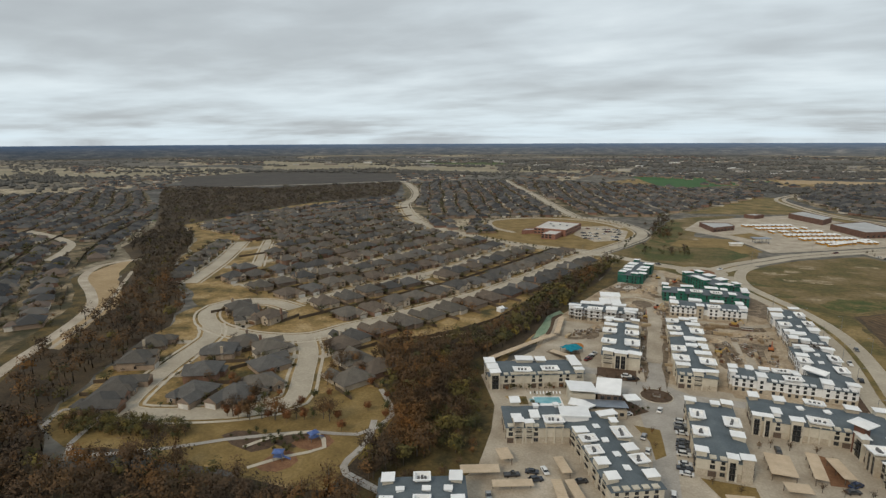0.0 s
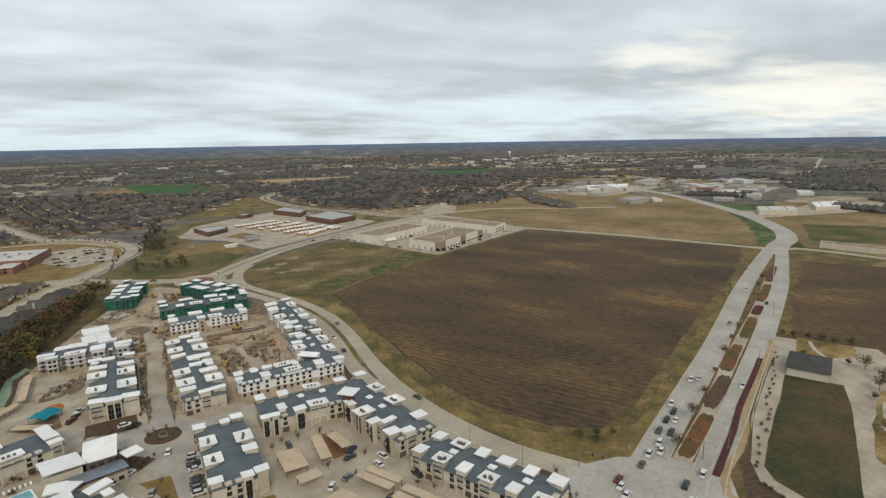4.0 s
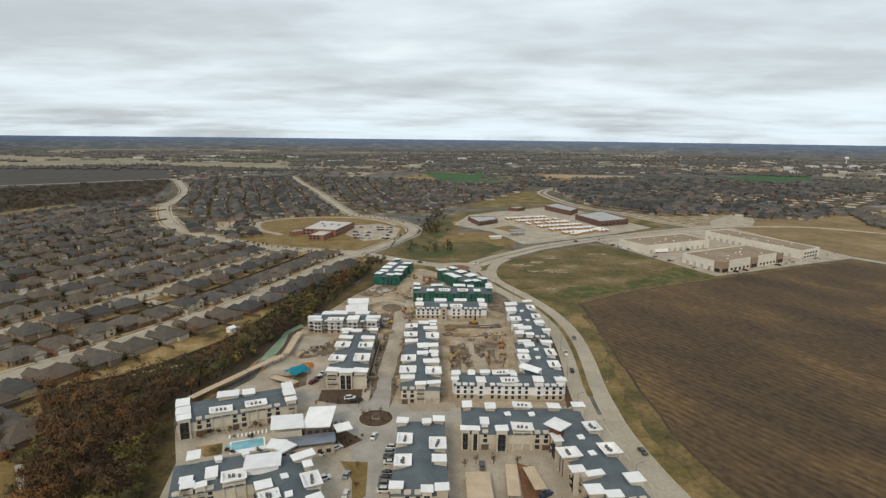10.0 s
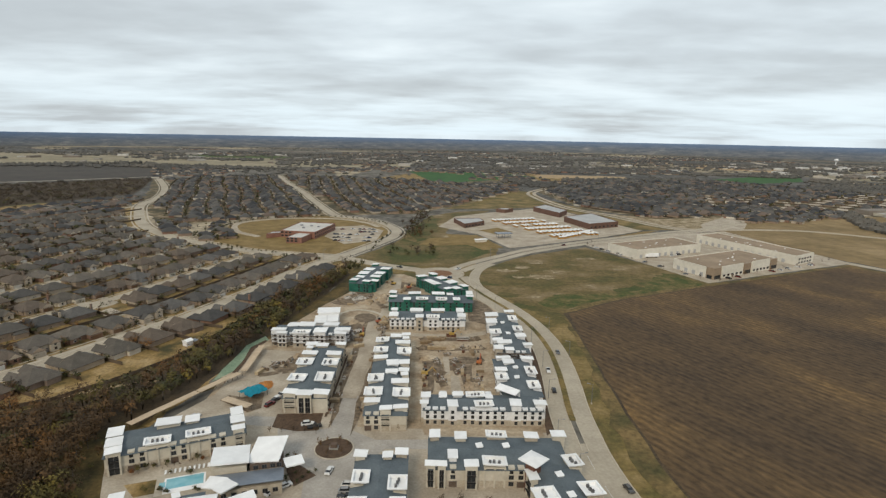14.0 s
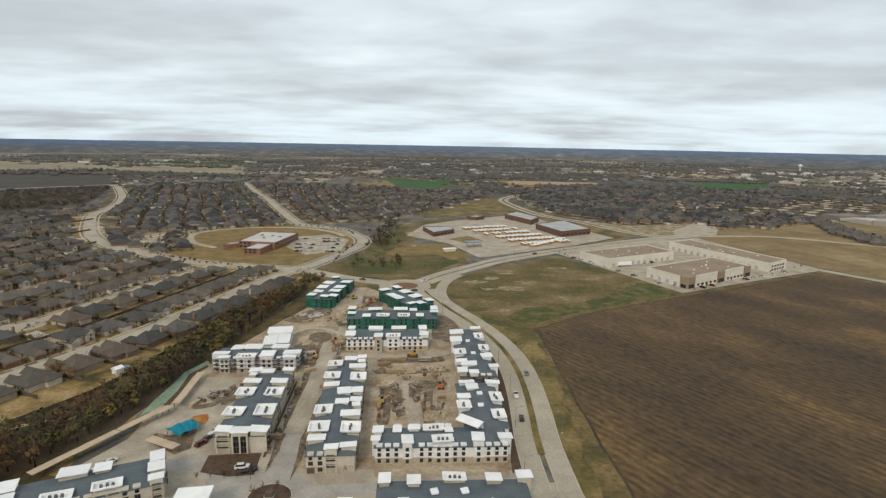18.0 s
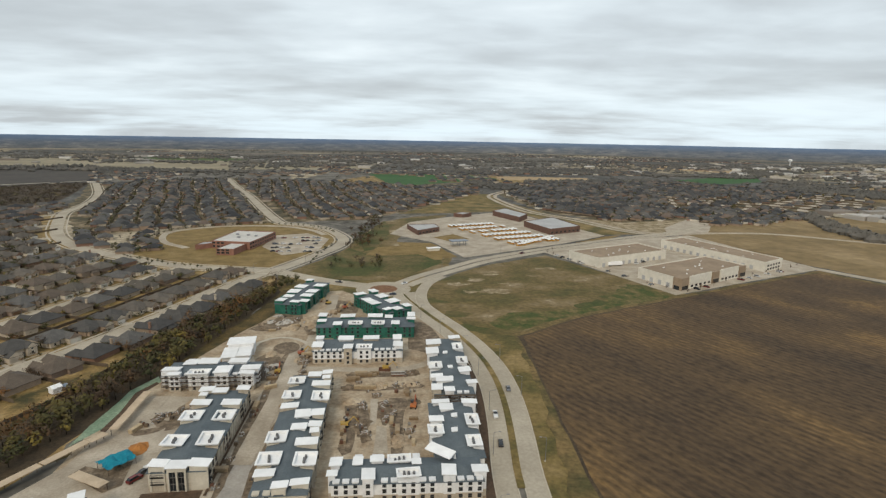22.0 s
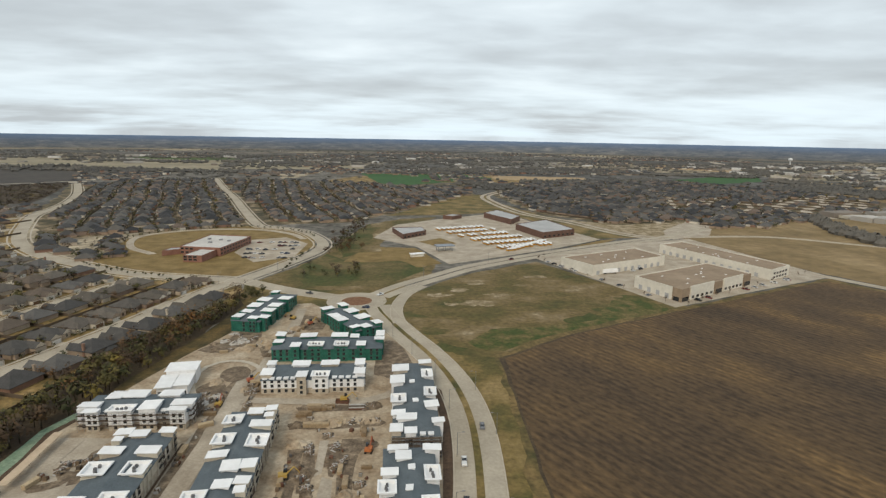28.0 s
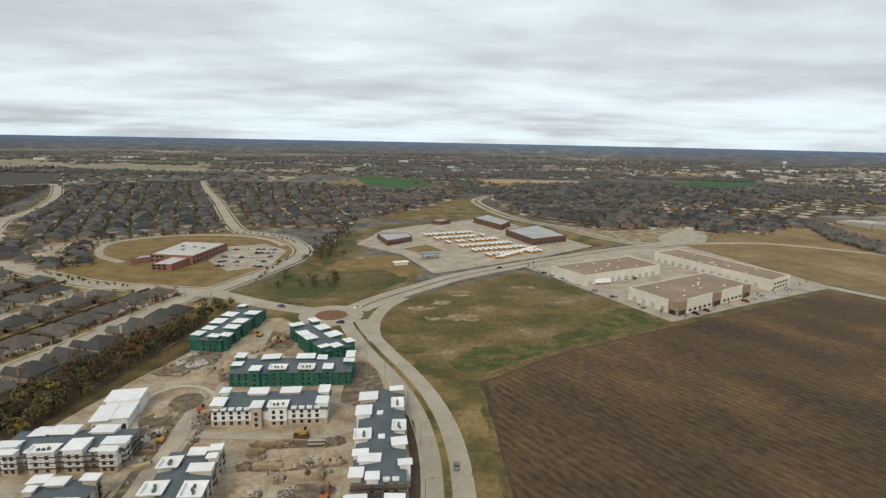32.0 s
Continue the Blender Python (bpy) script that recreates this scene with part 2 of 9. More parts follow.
M["tan"] = mat("tan_field", two((0.20, 0.17, 0.108), (0.32, 0.275, 0.19)), 0.008, 6, fine=0.05, fine_amt=0.2)
M["brown"] = mat("brown_field", [(0.34, (0.145, 0.102, 0.045)), (0.5, (0.215, 0.15, 0.068)), (0.66, (0.3, 0.215, 0.11))], 0.012, 6, fine=0.1, fine_amt=0.2)
M["bare"] = mat("bare_tan_soil", two((0.30, 0.21, 0.11), (0.42, 0.31, 0.18)), 0.04, 5, fine=0.4, fine_amt=0.15)
M["woodfloor"] = mat("leaf_litter", [(0.3, (0.042, 0.03, 0.019)), (0.5, (0.068, 0.048, 0.027)), (0.72, (0.105, 0.072, 0.035))], 0.05, 6, fine=0.8, fine_amt=0.3)
M["shingle"] = mat("roof_shingles", None, 0.35, 4, rough=0.92, fine=2.5, fine_amt=0.18,
                   pick=[(0.095, 0.086, 0.075), (0.115, 0.10, 0.084), (0.08, 0.075, 0.069), (0.13, 0.114, 0.095), (0.10, 0.088, 0.073), (0.068, 0.065, 0.062), (0.108, 0.102, 0.095), (0.12, 0.095, 0.074)])
M["shingle_far"] = mat("far_roof_shingles", None, 0.05, 3, rough=0.92, island=True,
                       pick=[(0.068, 0.067, 0.066), (0.09, 0.086, 0.08), (0.05, 0.05, 0.052), (0.12, 0.11, 0.098), (0.074, 0.07, 0.066), (0.15, 0.115, 0.092), (0.04, 0.041, 0.043), (0.10, 0.097, 0.093)])
M["aptroof"] = mat("slate_grey_shingles", two((0.088, 0.108, 0.122), (0.125, 0.148, 0.162)), 0.16, 5, rough=0.9, fine=1.8, fine_amt=0.14)
M["white"] = mat("white_roof_membrane", two((0.76, 0.76, 0.755), (0.87, 0.87, 0.865)), 0.25, 4, rough=0.7, rnd=0.05)
M["wrap"] = mat("white_house_wrap", two((0.62, 0.62, 0.62), (0.78, 0.78, 0.78)), 0.3, 4, rough=0.8, fine=1.5, fine_amt=0.06)
M["stone"] = mat("limestone", two((0.36, 0.31, 0.24), (0.49, 0.43, 0.345)), 0.5, 5, fine=2.2, fine_amt=0.16, bump=0.03, bump_scale=2)
M["stucco"] = mat("cream_stucco", two((0.47, 0.425, 0.345), (0.59, 0.545, 0.455)), 0.22, 4, fine=1.1, fine_amt=0.06)
M["brownpanel"] = mat("brown_panel", two((0.09, 0.065, 0.05), (0.14, 0.1, 0.075)), 0.3, 4)
M["redpanel"] = mat("red_brown_panel", two((0.11, 0.05, 0.035), (0.16, 0.075, 0.05)), 0.3, 4)
M["green"] = mat("green_sheathing", two((0.012, 0.085, 0.062), (0.03, 0.15, 0.11)), 0.22, 4, rough=0.6, fine=0.8, fine_amt=0.25)
M["glass"] = mat("dark_window_glass", two((0.012, 0.014, 0.017), (0.03, 0.035, 0.04)), 0.4, 2, rough=0.08, spec=0.6)
M["frame"] = mat("window_frame", two((0.10, 0.095, 0.09), (0.16, 0.15, 0.14)), 0.5, 2)
M["rail"] = mat("dark_metal_rail", two((0.03, 0.03, 0.032), (0.05, 0.05, 0.052)), 1.0, 2, rough=0.5, metal=0.6)
M["acunit"] = mat("grey_ac_unit", two((0.10, 0.10, 0.10), (0.2, 0.2, 0.2)), 1.0, 2, rough=0.6, metal=0.3)
M["bluemetal"] = mat("blue_grey_metal_roof", two((0.20, 0.23, 0.27), (0.27, 0.30, 0.345)), 0.3, 3, rough=0.45, metal=0.4)
M["tanmetal"] = mat("tan_carport_metal", two((0.46, 0.36, 0.25), (0.57, 0.455, 0.325)), 0.25, 3, rough=0.6, fine=1.4, fine_amt=0.06)
M["post"] = mat("brown_post", two((0.10, 0.075, 0.055), (0.16, 0.12, 0.09)), 0.6, 2)
M["pool"] = mat("pool_water", two((0.16, 0.42, 0.50), (0.28, 0.54, 0.60)), 0.3, 3, rough=0.06, spec=0.5)
M["teal"] = mat("teal_fabric", two((0.004, 0.16, 0.23), (0.012, 0.24, 0.32)), 0.3, 3, rough=0.8)
M["orange"] = mat("orange_clay", two((0.32, 0.13, 0.035), (0.45, 0.20, 0.06)), 0.4, 4, bump=0.1)
M["mat_green"] = mat("erosion_blanket", two((0.15, 0.23, 0.15), (0.27, 0.34, 0.24)), 0.15, 5, fine=1)
M["lumber"] = mat("stacked_lumber", None, 0.5, 3, pick=[(0.38, 0.29, 0.18), (0.46, 0.36, 0.23), (0.33, 0.25, 0.16), (0.24, 0.17, 0.10)], fine=3)
M["debris"] = mat("grey_building_material", None, 0.5, 3, pick=[(0.26, 0.245, 0.22), (0.11, 0.10, 0.095), (0.42, 0.40, 0.37), (0.09, 0.07, 0.052), (0.16, 0.115, 0.075), (0.14, 0.07, 0.045)])
M["debris_mix"] = mat("mixed_building_waste", None, 0.5, 3, island=True, pick=[(0.34, 0.32, 0.29), (0.10, 0.09, 0.08), (0.26, 0.19, 0.12), (0.2, 0.16, 0.12), (0.075, 0.065, 0.06), (0.19, 0.17, 0.15), (0.22, 0.11, 0.065), (0.33, 0.26, 0.17), (0.45, 0.43, 0.4)])
M["rubble"] = mat("pale_rubble", two((0.34, 0.31, 0.27), (0.55, 0.52, 0.47)), 0.6, 6, fine=2, fine_amt=0.25, bump=0.15, bump_scale=2)
M["machine"] = mat("machine_paint", None, 0.5, 2, rough=0.5, pick=[(0.45, 0.15, 0.05), (0.42, 0.27, 0.06), (0.34, 0.10, 0.05), (0.45, 0.3, 0.08)])
M["rubber"] = mat("tyre_rubber", two((0.012, 0.012, 0.012), (0.028, 0.028, 0.028)), 2.0, 2)
M["carpaint"] = mat("car_paint", None, 0.5, 2, rough=0.25, spec=0.5,
                    pick=[(0.55, 0.55, 0.55), (0.02, 0.021, 0.024), (0.16, 0.165, 0.175), (0.035, 0.04, 0.05), (0.3, 0.31, 0.32), (0.14, 0.02, 0.016),
                          (0.02, 0.035, 0.08), (0.62, 0.61, 0.58), (0.05, 0.05, 0.052), (0.09, 0.085, 0.08)])
M["carwhite"] = mat("white_car_paint", two((0.62, 0.62, 0.61), (0.7, 0.7, 0.69)), 0.5, 2, rough=0.25, spec=0.5)
M["busyellow"] = mat("school_bus_yellow", two((0.50, 0.24, 0.02), (0.58, 0.30, 0.03)), 0.4, 2, rough=0.4)
M["brick"] = mat("house_brick", None, 0.3, 4, fine=3.0, fine_amt=0.15,
                 pick=[(0.34, 0.26, 0.19), (0.25, 0.15, 0.105), (0.48, 0.41, 0.32), (0.32, 0.25, 0.185), (0.58, 0.52, 0.43), (0.24, 0.18, 0.14), (0.42, 0.345, 0.26)])
M["brick_far"] = mat("far_house_brick", None, 0.05, 2, island=True,
                     pick=[(0.34, 0.25, 0.18), (0.25, 0.15, 0.11), (0.46, 0.39, 0.31), (0.3, 0.22, 0.165), (0.62, 0.57, 0.49), (0.26, 0.2, 0.15)])
M["redbrick"] = mat("red_brick", two((0.22, 0.105, 0.075), (0.29, 0.15, 0.11)), 0.25, 4, fine=1.2, fine_amt=0.12)
M["brownbrick"] = mat("brown_brick", two((0.115, 0.065, 0.05), (0.17, 0.10, 0.075)), 0.2, 4, fine=1.0, fine_amt=0.12)
M["door"] = mat("garage_door_paint", None, 0.3, 2, pick=[(0.55, 0.52, 0.46), (0.4, 0.35, 0.28), (0.62, 0.6, 0.56), (0.16, 0.09, 0.05)])
M["tilt"] = mat("white_tilt_wall", two((0.60, 0.56, 0.48), (0.71, 0.67, 0.58)), 0.05, 4, fine=0.4, fine_amt=0.06)
M["tanroof"] = mat("tan_gravel_roof", two((0.25, 0.185, 0.125), (0.33, 0.25, 0.175)), 0.04, 4, fine=0.3, fine_amt=0.1)
M["paleroof"] = mat("pale_school_roof", two((0.50, 0.475, 0.44), (0.62, 0.595, 0.56)), 0.04, 4, fine=0.3, fine_amt=0.1)
M["baresoil"] = mat("pale_bare_soil", [(0.36, (0.15, 0.112, 0.05)), (0.5, (0.26, 0.20, 0.115)), (0.62, (0.42, 0.345, 0.24))], 0.09, 6, fine=0.6, fine_amt=0.25)
M["greyroof"] = mat("pale_grey_roof", two((0.36, 0.36, 0.36), (0.46, 0.46, 0.455)), 0.04, 4, fine=0.3, fine_amt=0.1)
M["bark"] = mat("grey_bark", two((0.08, 0.065, 0.05), (0.15, 0.122, 0.096)), 1.2, 4)
M["twigs"] = mat("bare_twigs_and_dry_leaves", [(0.30, (0.052, 0.038, 0.026)), (0.42, (0.078, 0.053, 0.031)), (0.52, (0.104, 0.065, 0.031)), (0.61, (0.13, 0.075, 0.029)), (0.71, (0.18, 0.088, 0.026))],
                 0.05, 3, fine=0.35, fine_amt=0.12)


def tint_by_crown(m, size=7.5, lo=0.66, hi=1.26):
    """Lightness and warmth that change from one crown to the next."""
    nt = m.node_tree
    N, K = nt.nodes.new, nt.links.new
    bs = nt.nodes["Principled BSDF"]
    src = bs.inputs["Base Color"].links[0].from_socket
    flat_ = N("ShaderNodeVectorMath")
    flat_.operation = "MULTIPLY"
    flat_.inputs[1].default_value = (1 / size, 1 / size, 0)
    K(N("ShaderNodeNewGeometry").outputs["Position"], flat_.inputs[0])
    vo = N("ShaderNodeTexVoronoi")
    vo.inputs["Scale"].default_value = 1.0
    K(flat_.outputs[0], vo.inputs["Vector"])
    sp = N("ShaderNodeSeparateColor")
    K(vo.outputs["Color"], sp.inputs[0])
    r = N("ShaderNodeValToRGB")
    e = r.color_ramp.elements
    e[0].position, e[0].color = 0.0, (lo, lo, lo * 1.08, 1)
    e[1].position, e[1].color = 1.0, (hi * 1.05, hi * 0.94, hi * 0.85, 1)
    K(sp.outputs[0], r.inputs[0])
    x = N("ShaderNodeMix")
    x.data_type, x.blend_type = "RGBA", "MULTIPLY"
    x.inputs["Factor"].default_value = 1.0
    K(src, x.inputs["A"])
    K(r.outputs[0], x.inputs["B"])
    K(x.outputs["Result"], bs.inputs["Base Color"])


tint_by_crown(M["twigs"])
# darker, less orange twig colour for bare trees of the farthest grade
M["twigs_far"] = mat("dark_far_twigs", [(0.32, (0.05, 0.04, 0.03)), (0.5, (0.072, 0.054, 0.037)), (0.68, (0.105, 0.072, 0.04))], 0.02, 4, fine=0.2, fine_amt=0.15)
M["russet"] = mat("russet_leaves", two((0.12, 0.048, 0.02), (0.2, 0.085, 0.03)), 0.15, 3, fine=1.0, fine_amt=0.3)
M["evergreen"] = mat("evergreen_leaves", [(0.3, (0.04, 0.048, 0.02)), (0.5, (0.064, 0.066, 0.026)), (0.7, (0.11, 0.09, 0.03))], 0.08, 3, fine=0.9, fine_amt=0.25)
tint_by_crown(M["evergreen"], 5.0, 0.75, 1.3)
M["medianplants"] = mat("autumn_ground_cover", [(0.34, (0.065, 0.052, 0.02)), (0.46, (0.105, 0.075, 0.026)), (0.55, (0.15, 0.075, 0.028)), (0.66, (0.2, 0.06, 0.028))], 0.12, 5, fine=1.0, fine_amt=0.3)
M["maroon"] = mat("maroon_hedge", two((0.055, 0.018, 0.018), (0.10, 0.035, 0.03)), 0.3, 5, fine=1.5, fine_amt=0.3)
M["olive"] = mat("yellowing_leaves", [(0.3, (0.066, 0.06, 0.022)), (0.5, (0.11, 0.09, 0.028)), (0.72, (0.2, 0.145, 0.03))], 0.07, 3, fine=0.8, fine_amt=0.3)
M["fence"] = mat("weathered_fence_boards", two((0.07, 0.05, 0.035), (0.13, 0.1, 0.07)), 0.1, 3)
M["farwhite"] = mat("far_pale_buildings", None, 0.02, 2, island=True, pick=[(0.46, 0.43, 0.39), (0.3, 0.28, 0.25), (0.6, 0.58, 0.55), (0.22, 0.19, 0.16), (0.34, 0.32, 0.29)])
# far tree colour is lightened and greyed to carry distance haze
M["farwood"] = mat("far_woods", [(0.3, (0.075, 0.073, 0.068)), (0.5, (0.105, 0.10, 0.09)), (0.7, (0.145, 0.13, 0.108))], 0.006, 4, fine=0.06, fine_amt=0.25)
M["galv"] = mat("galvanised_steel", two((0.22, 0.22, 0.225), (0.32, 0.32, 0.325)), 0.5, 2, rough=0.5, metal=0.7)
M["playblue"] = mat("blue_play_plastic", two((0.06, 0.10, 0.26), (0.10, 0.16, 0.36)), 0.5, 2, rough=0.4)


FURROW = 60.0


def plough_material():
    m = mat("ploughed_soil", [(0.32, (0.058, 0.039, 0.023)), (0.43, (0.074, 0.048, 0.026)), (0.52, (0.094, 0.06, 0.03)), (0.61, (0.132, 0.082, 0.036)), (0.70, (0.21, 0.125, 0.047))],
            0.016, 10, fine=0.34, fine_amt=0.42, stretch=(0.62, 1.2, 1, FURROW), bump=0.25, bump_scale=0.35)
    nt = m.node_tree
    N, K = nt.nodes.new, nt.links.new
    bs = nt.nodes["Principled BSDF"]
    src = bs.inputs["Base Color"].links[0].from_socket
    geo = N("ShaderNodeNewGeometry")
    mp = N("ShaderNodeMapping")
    mp.inputs["Rotation"].default_value = (0, 0, radians(FURROW))
    K(geo.outputs["Position"], mp.inputs[0])
    wv = N("ShaderNodeTexWave")
    wv.wave_type, wv.bands_direction = "BANDS", "Y"
    wv.inputs["Scale"].default_value, wv.inputs["Distortion"].default_value = 0.08, 2.0
    wv.inputs["Detail"].default_value, wv.inputs["Detail Scale"].default_value = 3.0, 0.6
    K(mp.outputs[0], wv.inputs[0])
    r = N("ShaderNodeValToRGB")
    e = r.color_ramp.elements
    e[0].position, e[0].color = 0.1, (0.86, 0.87, 0.89, 1)
    e[1].position, e[1].color = 0.9, (1.16, 1.14, 1.1, 1)
    K(wv.outputs["Fac"], r.inputs[0])
    x = N("ShaderNodeMix")
    x.data_type, x.blend_type = "RGBA", "MULTIPLY"
    x.inputs["Factor"].default_value = 1.0
    K(src, x.inputs["A"])
    K(r.outputs[0], x.inputs["B"])
    K(x.outputs["Result"], bs.inputs["Base Color"])
    return m


M["plough"] = plough_material()


def country_material():
    """Open country: a patchwork of woods, fields and distant estates, 200 to 600 m across."""
    m = bpy.data.materials.new("open_country")
    m.use_nodes = True
    nt = m.node_tree
    N, K = nt.nodes.new, nt.links.new
    bs = nt.nodes["Principled BSDF"]
    bs.inputs["Roughness"].default_value, bs.inputs["Specular IOR Level"].default_value = 0.95, 0.1
    geo = N("ShaderNodeNewGeometry")
    vo = N("ShaderNodeTexVoronoi")
    vo.inputs["Scale"].default_value = 0.0026
    wob = N("ShaderNodeTexNoise")
    wob.inputs["Scale"].default_value, wob.inputs["Detail"].default_value = 0.004, 4.0
    add = N("ShaderNodeVectorMath")
    add.operation = "MULTIPLY_ADD"
    add.inputs[1].default_value = (240, 240, 0)
    K(geo.outputs["Position"], wob.inputs["Vector"])
    K(wob.outputs["Color"], add.inputs[0])
    K(geo.outputs["Position"], add.inputs[2])
    K(add.outputs[0], vo.inputs["Vector"])
    sp = N("ShaderNodeSeparateColor")
    K(vo.outputs["Color"], sp.inputs[0])
    r = N("ShaderNodeValToRGB")
    r.color_ramp.interpolation = "CONSTANT"
    e = r.color_ramp.elements
    cols = [(0.0, (0.095, 0.092, 0.085)), (0.22, (0.14, 0.13, 0.112)), (0.42, (0.165, 0.146, 0.116)), (0.58, (0.24, 0.205, 0.148)), (0.70, (0.11, 0.105, 0.096)),
            (0.80, (0.31, 0.262, 0.188)), (0.90, (0.085, 0.11, 0.05)), (0.95, (0.125, 0.116, 0.102))]
    while len(e) < len(cols):
        e.new(0.5)
    for q, (p, c) in zip(e, cols):
        q.position, q.color = p, (*c, 1)
    K(sp.outputs[0], r.inputs[0])
    col = r.outputs[0]
    for s, lo, hi in ((0.02, 0.6, 1.45), (0.12, 0.6, 1.4)):
        n = N("ShaderNodeTexNoise")
        n.inputs["Scale"].default_value, n.inputs["Detail"].default_value = s, 5.0
        K(geo.outputs["Position"], n.inputs["Vector"])
        rr = N("ShaderNodeValToRGB")
        rr.color_ramp.elements[0].position, rr.color_ramp.elements[0].color = 0.33, (lo, lo, lo, 1)
        rr.color_ramp.elements[1].position, rr.color_ramp.elements[1].color = 0.67, (hi, hi, hi, 1)
        K(n.outputs[0], rr.inputs[0])
        x = N("ShaderNodeMix")
        x.data_type, x.blend_type = "RGBA", "MULTIPLY"
        x.inputs["Factor"].default_value = 1.0
        K(col, x.inputs["A"])
        K(rr.outputs[0], x.inputs["B"])
        col = x.outputs["Result"]
    K(col, bs.inputs["Base Color"])
    return m


M["country"] = country_material()


def distance_material():
    """Distant country seen edge-on: dark woods, roofs and pale clearings, blue haze painted in towards the skyline."""
    m = mat("painted_haze_country", [(0.34, (0.12, 0.127, 0.13)), (0.46, (0.165, 0.168, 0.165)), (0.57, (0.21, 0.208, 0.195)), (0.66, (0.3, 0.285, 0.255)), (0.76, (0.46, 0.44, 0.41))], 0.012, 9,
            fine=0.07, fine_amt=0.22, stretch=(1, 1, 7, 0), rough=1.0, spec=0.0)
    nt = m.node_tree
    N, K = nt.nodes.new, nt.links.new
    bs = nt.nodes["Principled BSDF"]
    src = bs.inputs["Base Color"].links[0].from_socket
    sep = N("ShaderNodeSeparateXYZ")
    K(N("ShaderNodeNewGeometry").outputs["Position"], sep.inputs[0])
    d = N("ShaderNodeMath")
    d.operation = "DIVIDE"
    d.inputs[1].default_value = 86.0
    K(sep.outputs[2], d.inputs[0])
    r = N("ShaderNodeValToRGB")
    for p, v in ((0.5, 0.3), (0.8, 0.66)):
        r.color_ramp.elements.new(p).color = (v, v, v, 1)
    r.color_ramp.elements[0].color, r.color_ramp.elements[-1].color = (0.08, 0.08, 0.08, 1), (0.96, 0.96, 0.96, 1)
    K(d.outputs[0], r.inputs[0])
    # haze goes into the base colour, stronger with height
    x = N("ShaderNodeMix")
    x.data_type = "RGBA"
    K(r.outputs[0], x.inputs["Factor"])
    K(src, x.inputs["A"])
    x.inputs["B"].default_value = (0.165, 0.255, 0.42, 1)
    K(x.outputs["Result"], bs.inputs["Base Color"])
    return m


M["distance"] = distance_material()


# ---- building helpers ----
class Geo:
    """Collects faces, box by box, for one mesh."""

    def __init__(self):
        self.v, self.f, self.k = [], [], []

    def add(self, verts, faces, k=0):
        o = len(self.v)
        self.v += [tuple(p) for p in verts]
        self.f += [tuple(i + o for i in f) for f in faces]
        self.k += [k] * len(faces)
        return self

    def box(self, x0, x1, y0, y1, z0, z1, k=0, top=0.0):
        """A box, drawn in by top at its upper face."""
        t = top
        v = [(x0, y0, z0), (x1, y0, z0), (x1, y1, z0), (x0, y1, z0), (x0 + t, y0 + t, z1), (x1 - t, y0 + t, z1), (x1 - t, y1 - t, z1), (x0 + t, y1 - t, z1)]
        return self.add(v, [(3, 2, 1, 0), (4, 5, 6, 7), (0, 1, 5, 4), (1, 2, 6, 5), (2, 3, 7, 6), (3, 0, 4, 7)], k)

    def hip(self, x0, x1, y0, y1, z0, z1, k=0, gable=False, lip=0.18):
        """A hipped or gabled roof over a rectangle, its ridge along the longer side, with a fascia; gable: its ends are upright, of the next material."""
        w, d = x1 - x0, y1 - y0
        along = w >= d
        r = 0.0 if gable else min(w, d) / 2
        if along:
            a, b = (x0 + r, (y0 + y1) / 2, z1), (x1 - r, (y0 + y1) / 2, z1)
        else:
            a, b = ((x0 + x1) / 2, y0 + r, z1), ((x0 + x1) / 2, y1 - r, z1)
        v = [(x0, y0, z0), (x1, y0, z0), (x1, y1, z0), (x0, y1, z0), (x0, y0, z0 + lip), (x1, y0, z0 + lip), (x1, y1, z0 + lip), (x0, y1, z0 + lip), a, b]
        f = [(3, 2, 1, 0), (0, 1, 5, 4), (1, 2, 6, 5), (2, 3, 7, 6), (3, 0, 4, 7)]
        f += [(4, 5, 9, 8), (5, 6, 9), (6, 7, 8, 9), (7, 4, 8)] if along else [(4, 5, 8), (5, 6, 9, 8), (6, 7, 9), (7, 4, 8, 9)]
        self.add(v, f, k)
        if gable:
            self.k[-4:] = [k, k + 1, k, k + 1] if along else [k + 1, k, k + 1, k]
        return self

    def tube(self, a, b, r0, r1, n=6, k=0):
        a, b = Vector(a), Vector(b)
        d = (b - a).normalized()
        u = d.orthogonal().normalized()
        w = d.cross(u)
        v = []
        for c, r in ((a, r0), (b, r1)):
            v += [c + (u * math.cos(2 * math.pi * i / n) + w * math.sin(2 * math.pi * i / n)) * r for i in range(n)]
        return self.add(v, [(i, (i + 1) % n, n + (i + 1) % n, n + i) for i in range(n)] + [tuple(range(n - 1, -1, -1)), tuple(range(n, 2 * n))], k)

    def extrude(self, profile, y0, y1, k=0):
        """One solid from an outline in x and z, drawn along y."""
        n = len(profile)
        v = [(x, y0, z) for x, z in profile] + [(x, y1, z) for x, z in profile]
        f = [(i, n + i, n + (i + 1) % n, (i + 1) % n) for i in range(n)] + [tuple(range(n)), tuple(range(2 * n - 1, n - 1, -1))]
        return self.add(v, f, k)

    def mesh(self, name, mats):
        me = bpy.data.meshes.new(name)
        me.from_pydata(self.v, [], self.f)
        for m in mats if isinstance(mats, (list, tuple)) else (mats,):
            me.materials.append(m)
        if any(self.k):
            me.polygons.foreach_set("material_index", self.k)
        me.update()
        return me


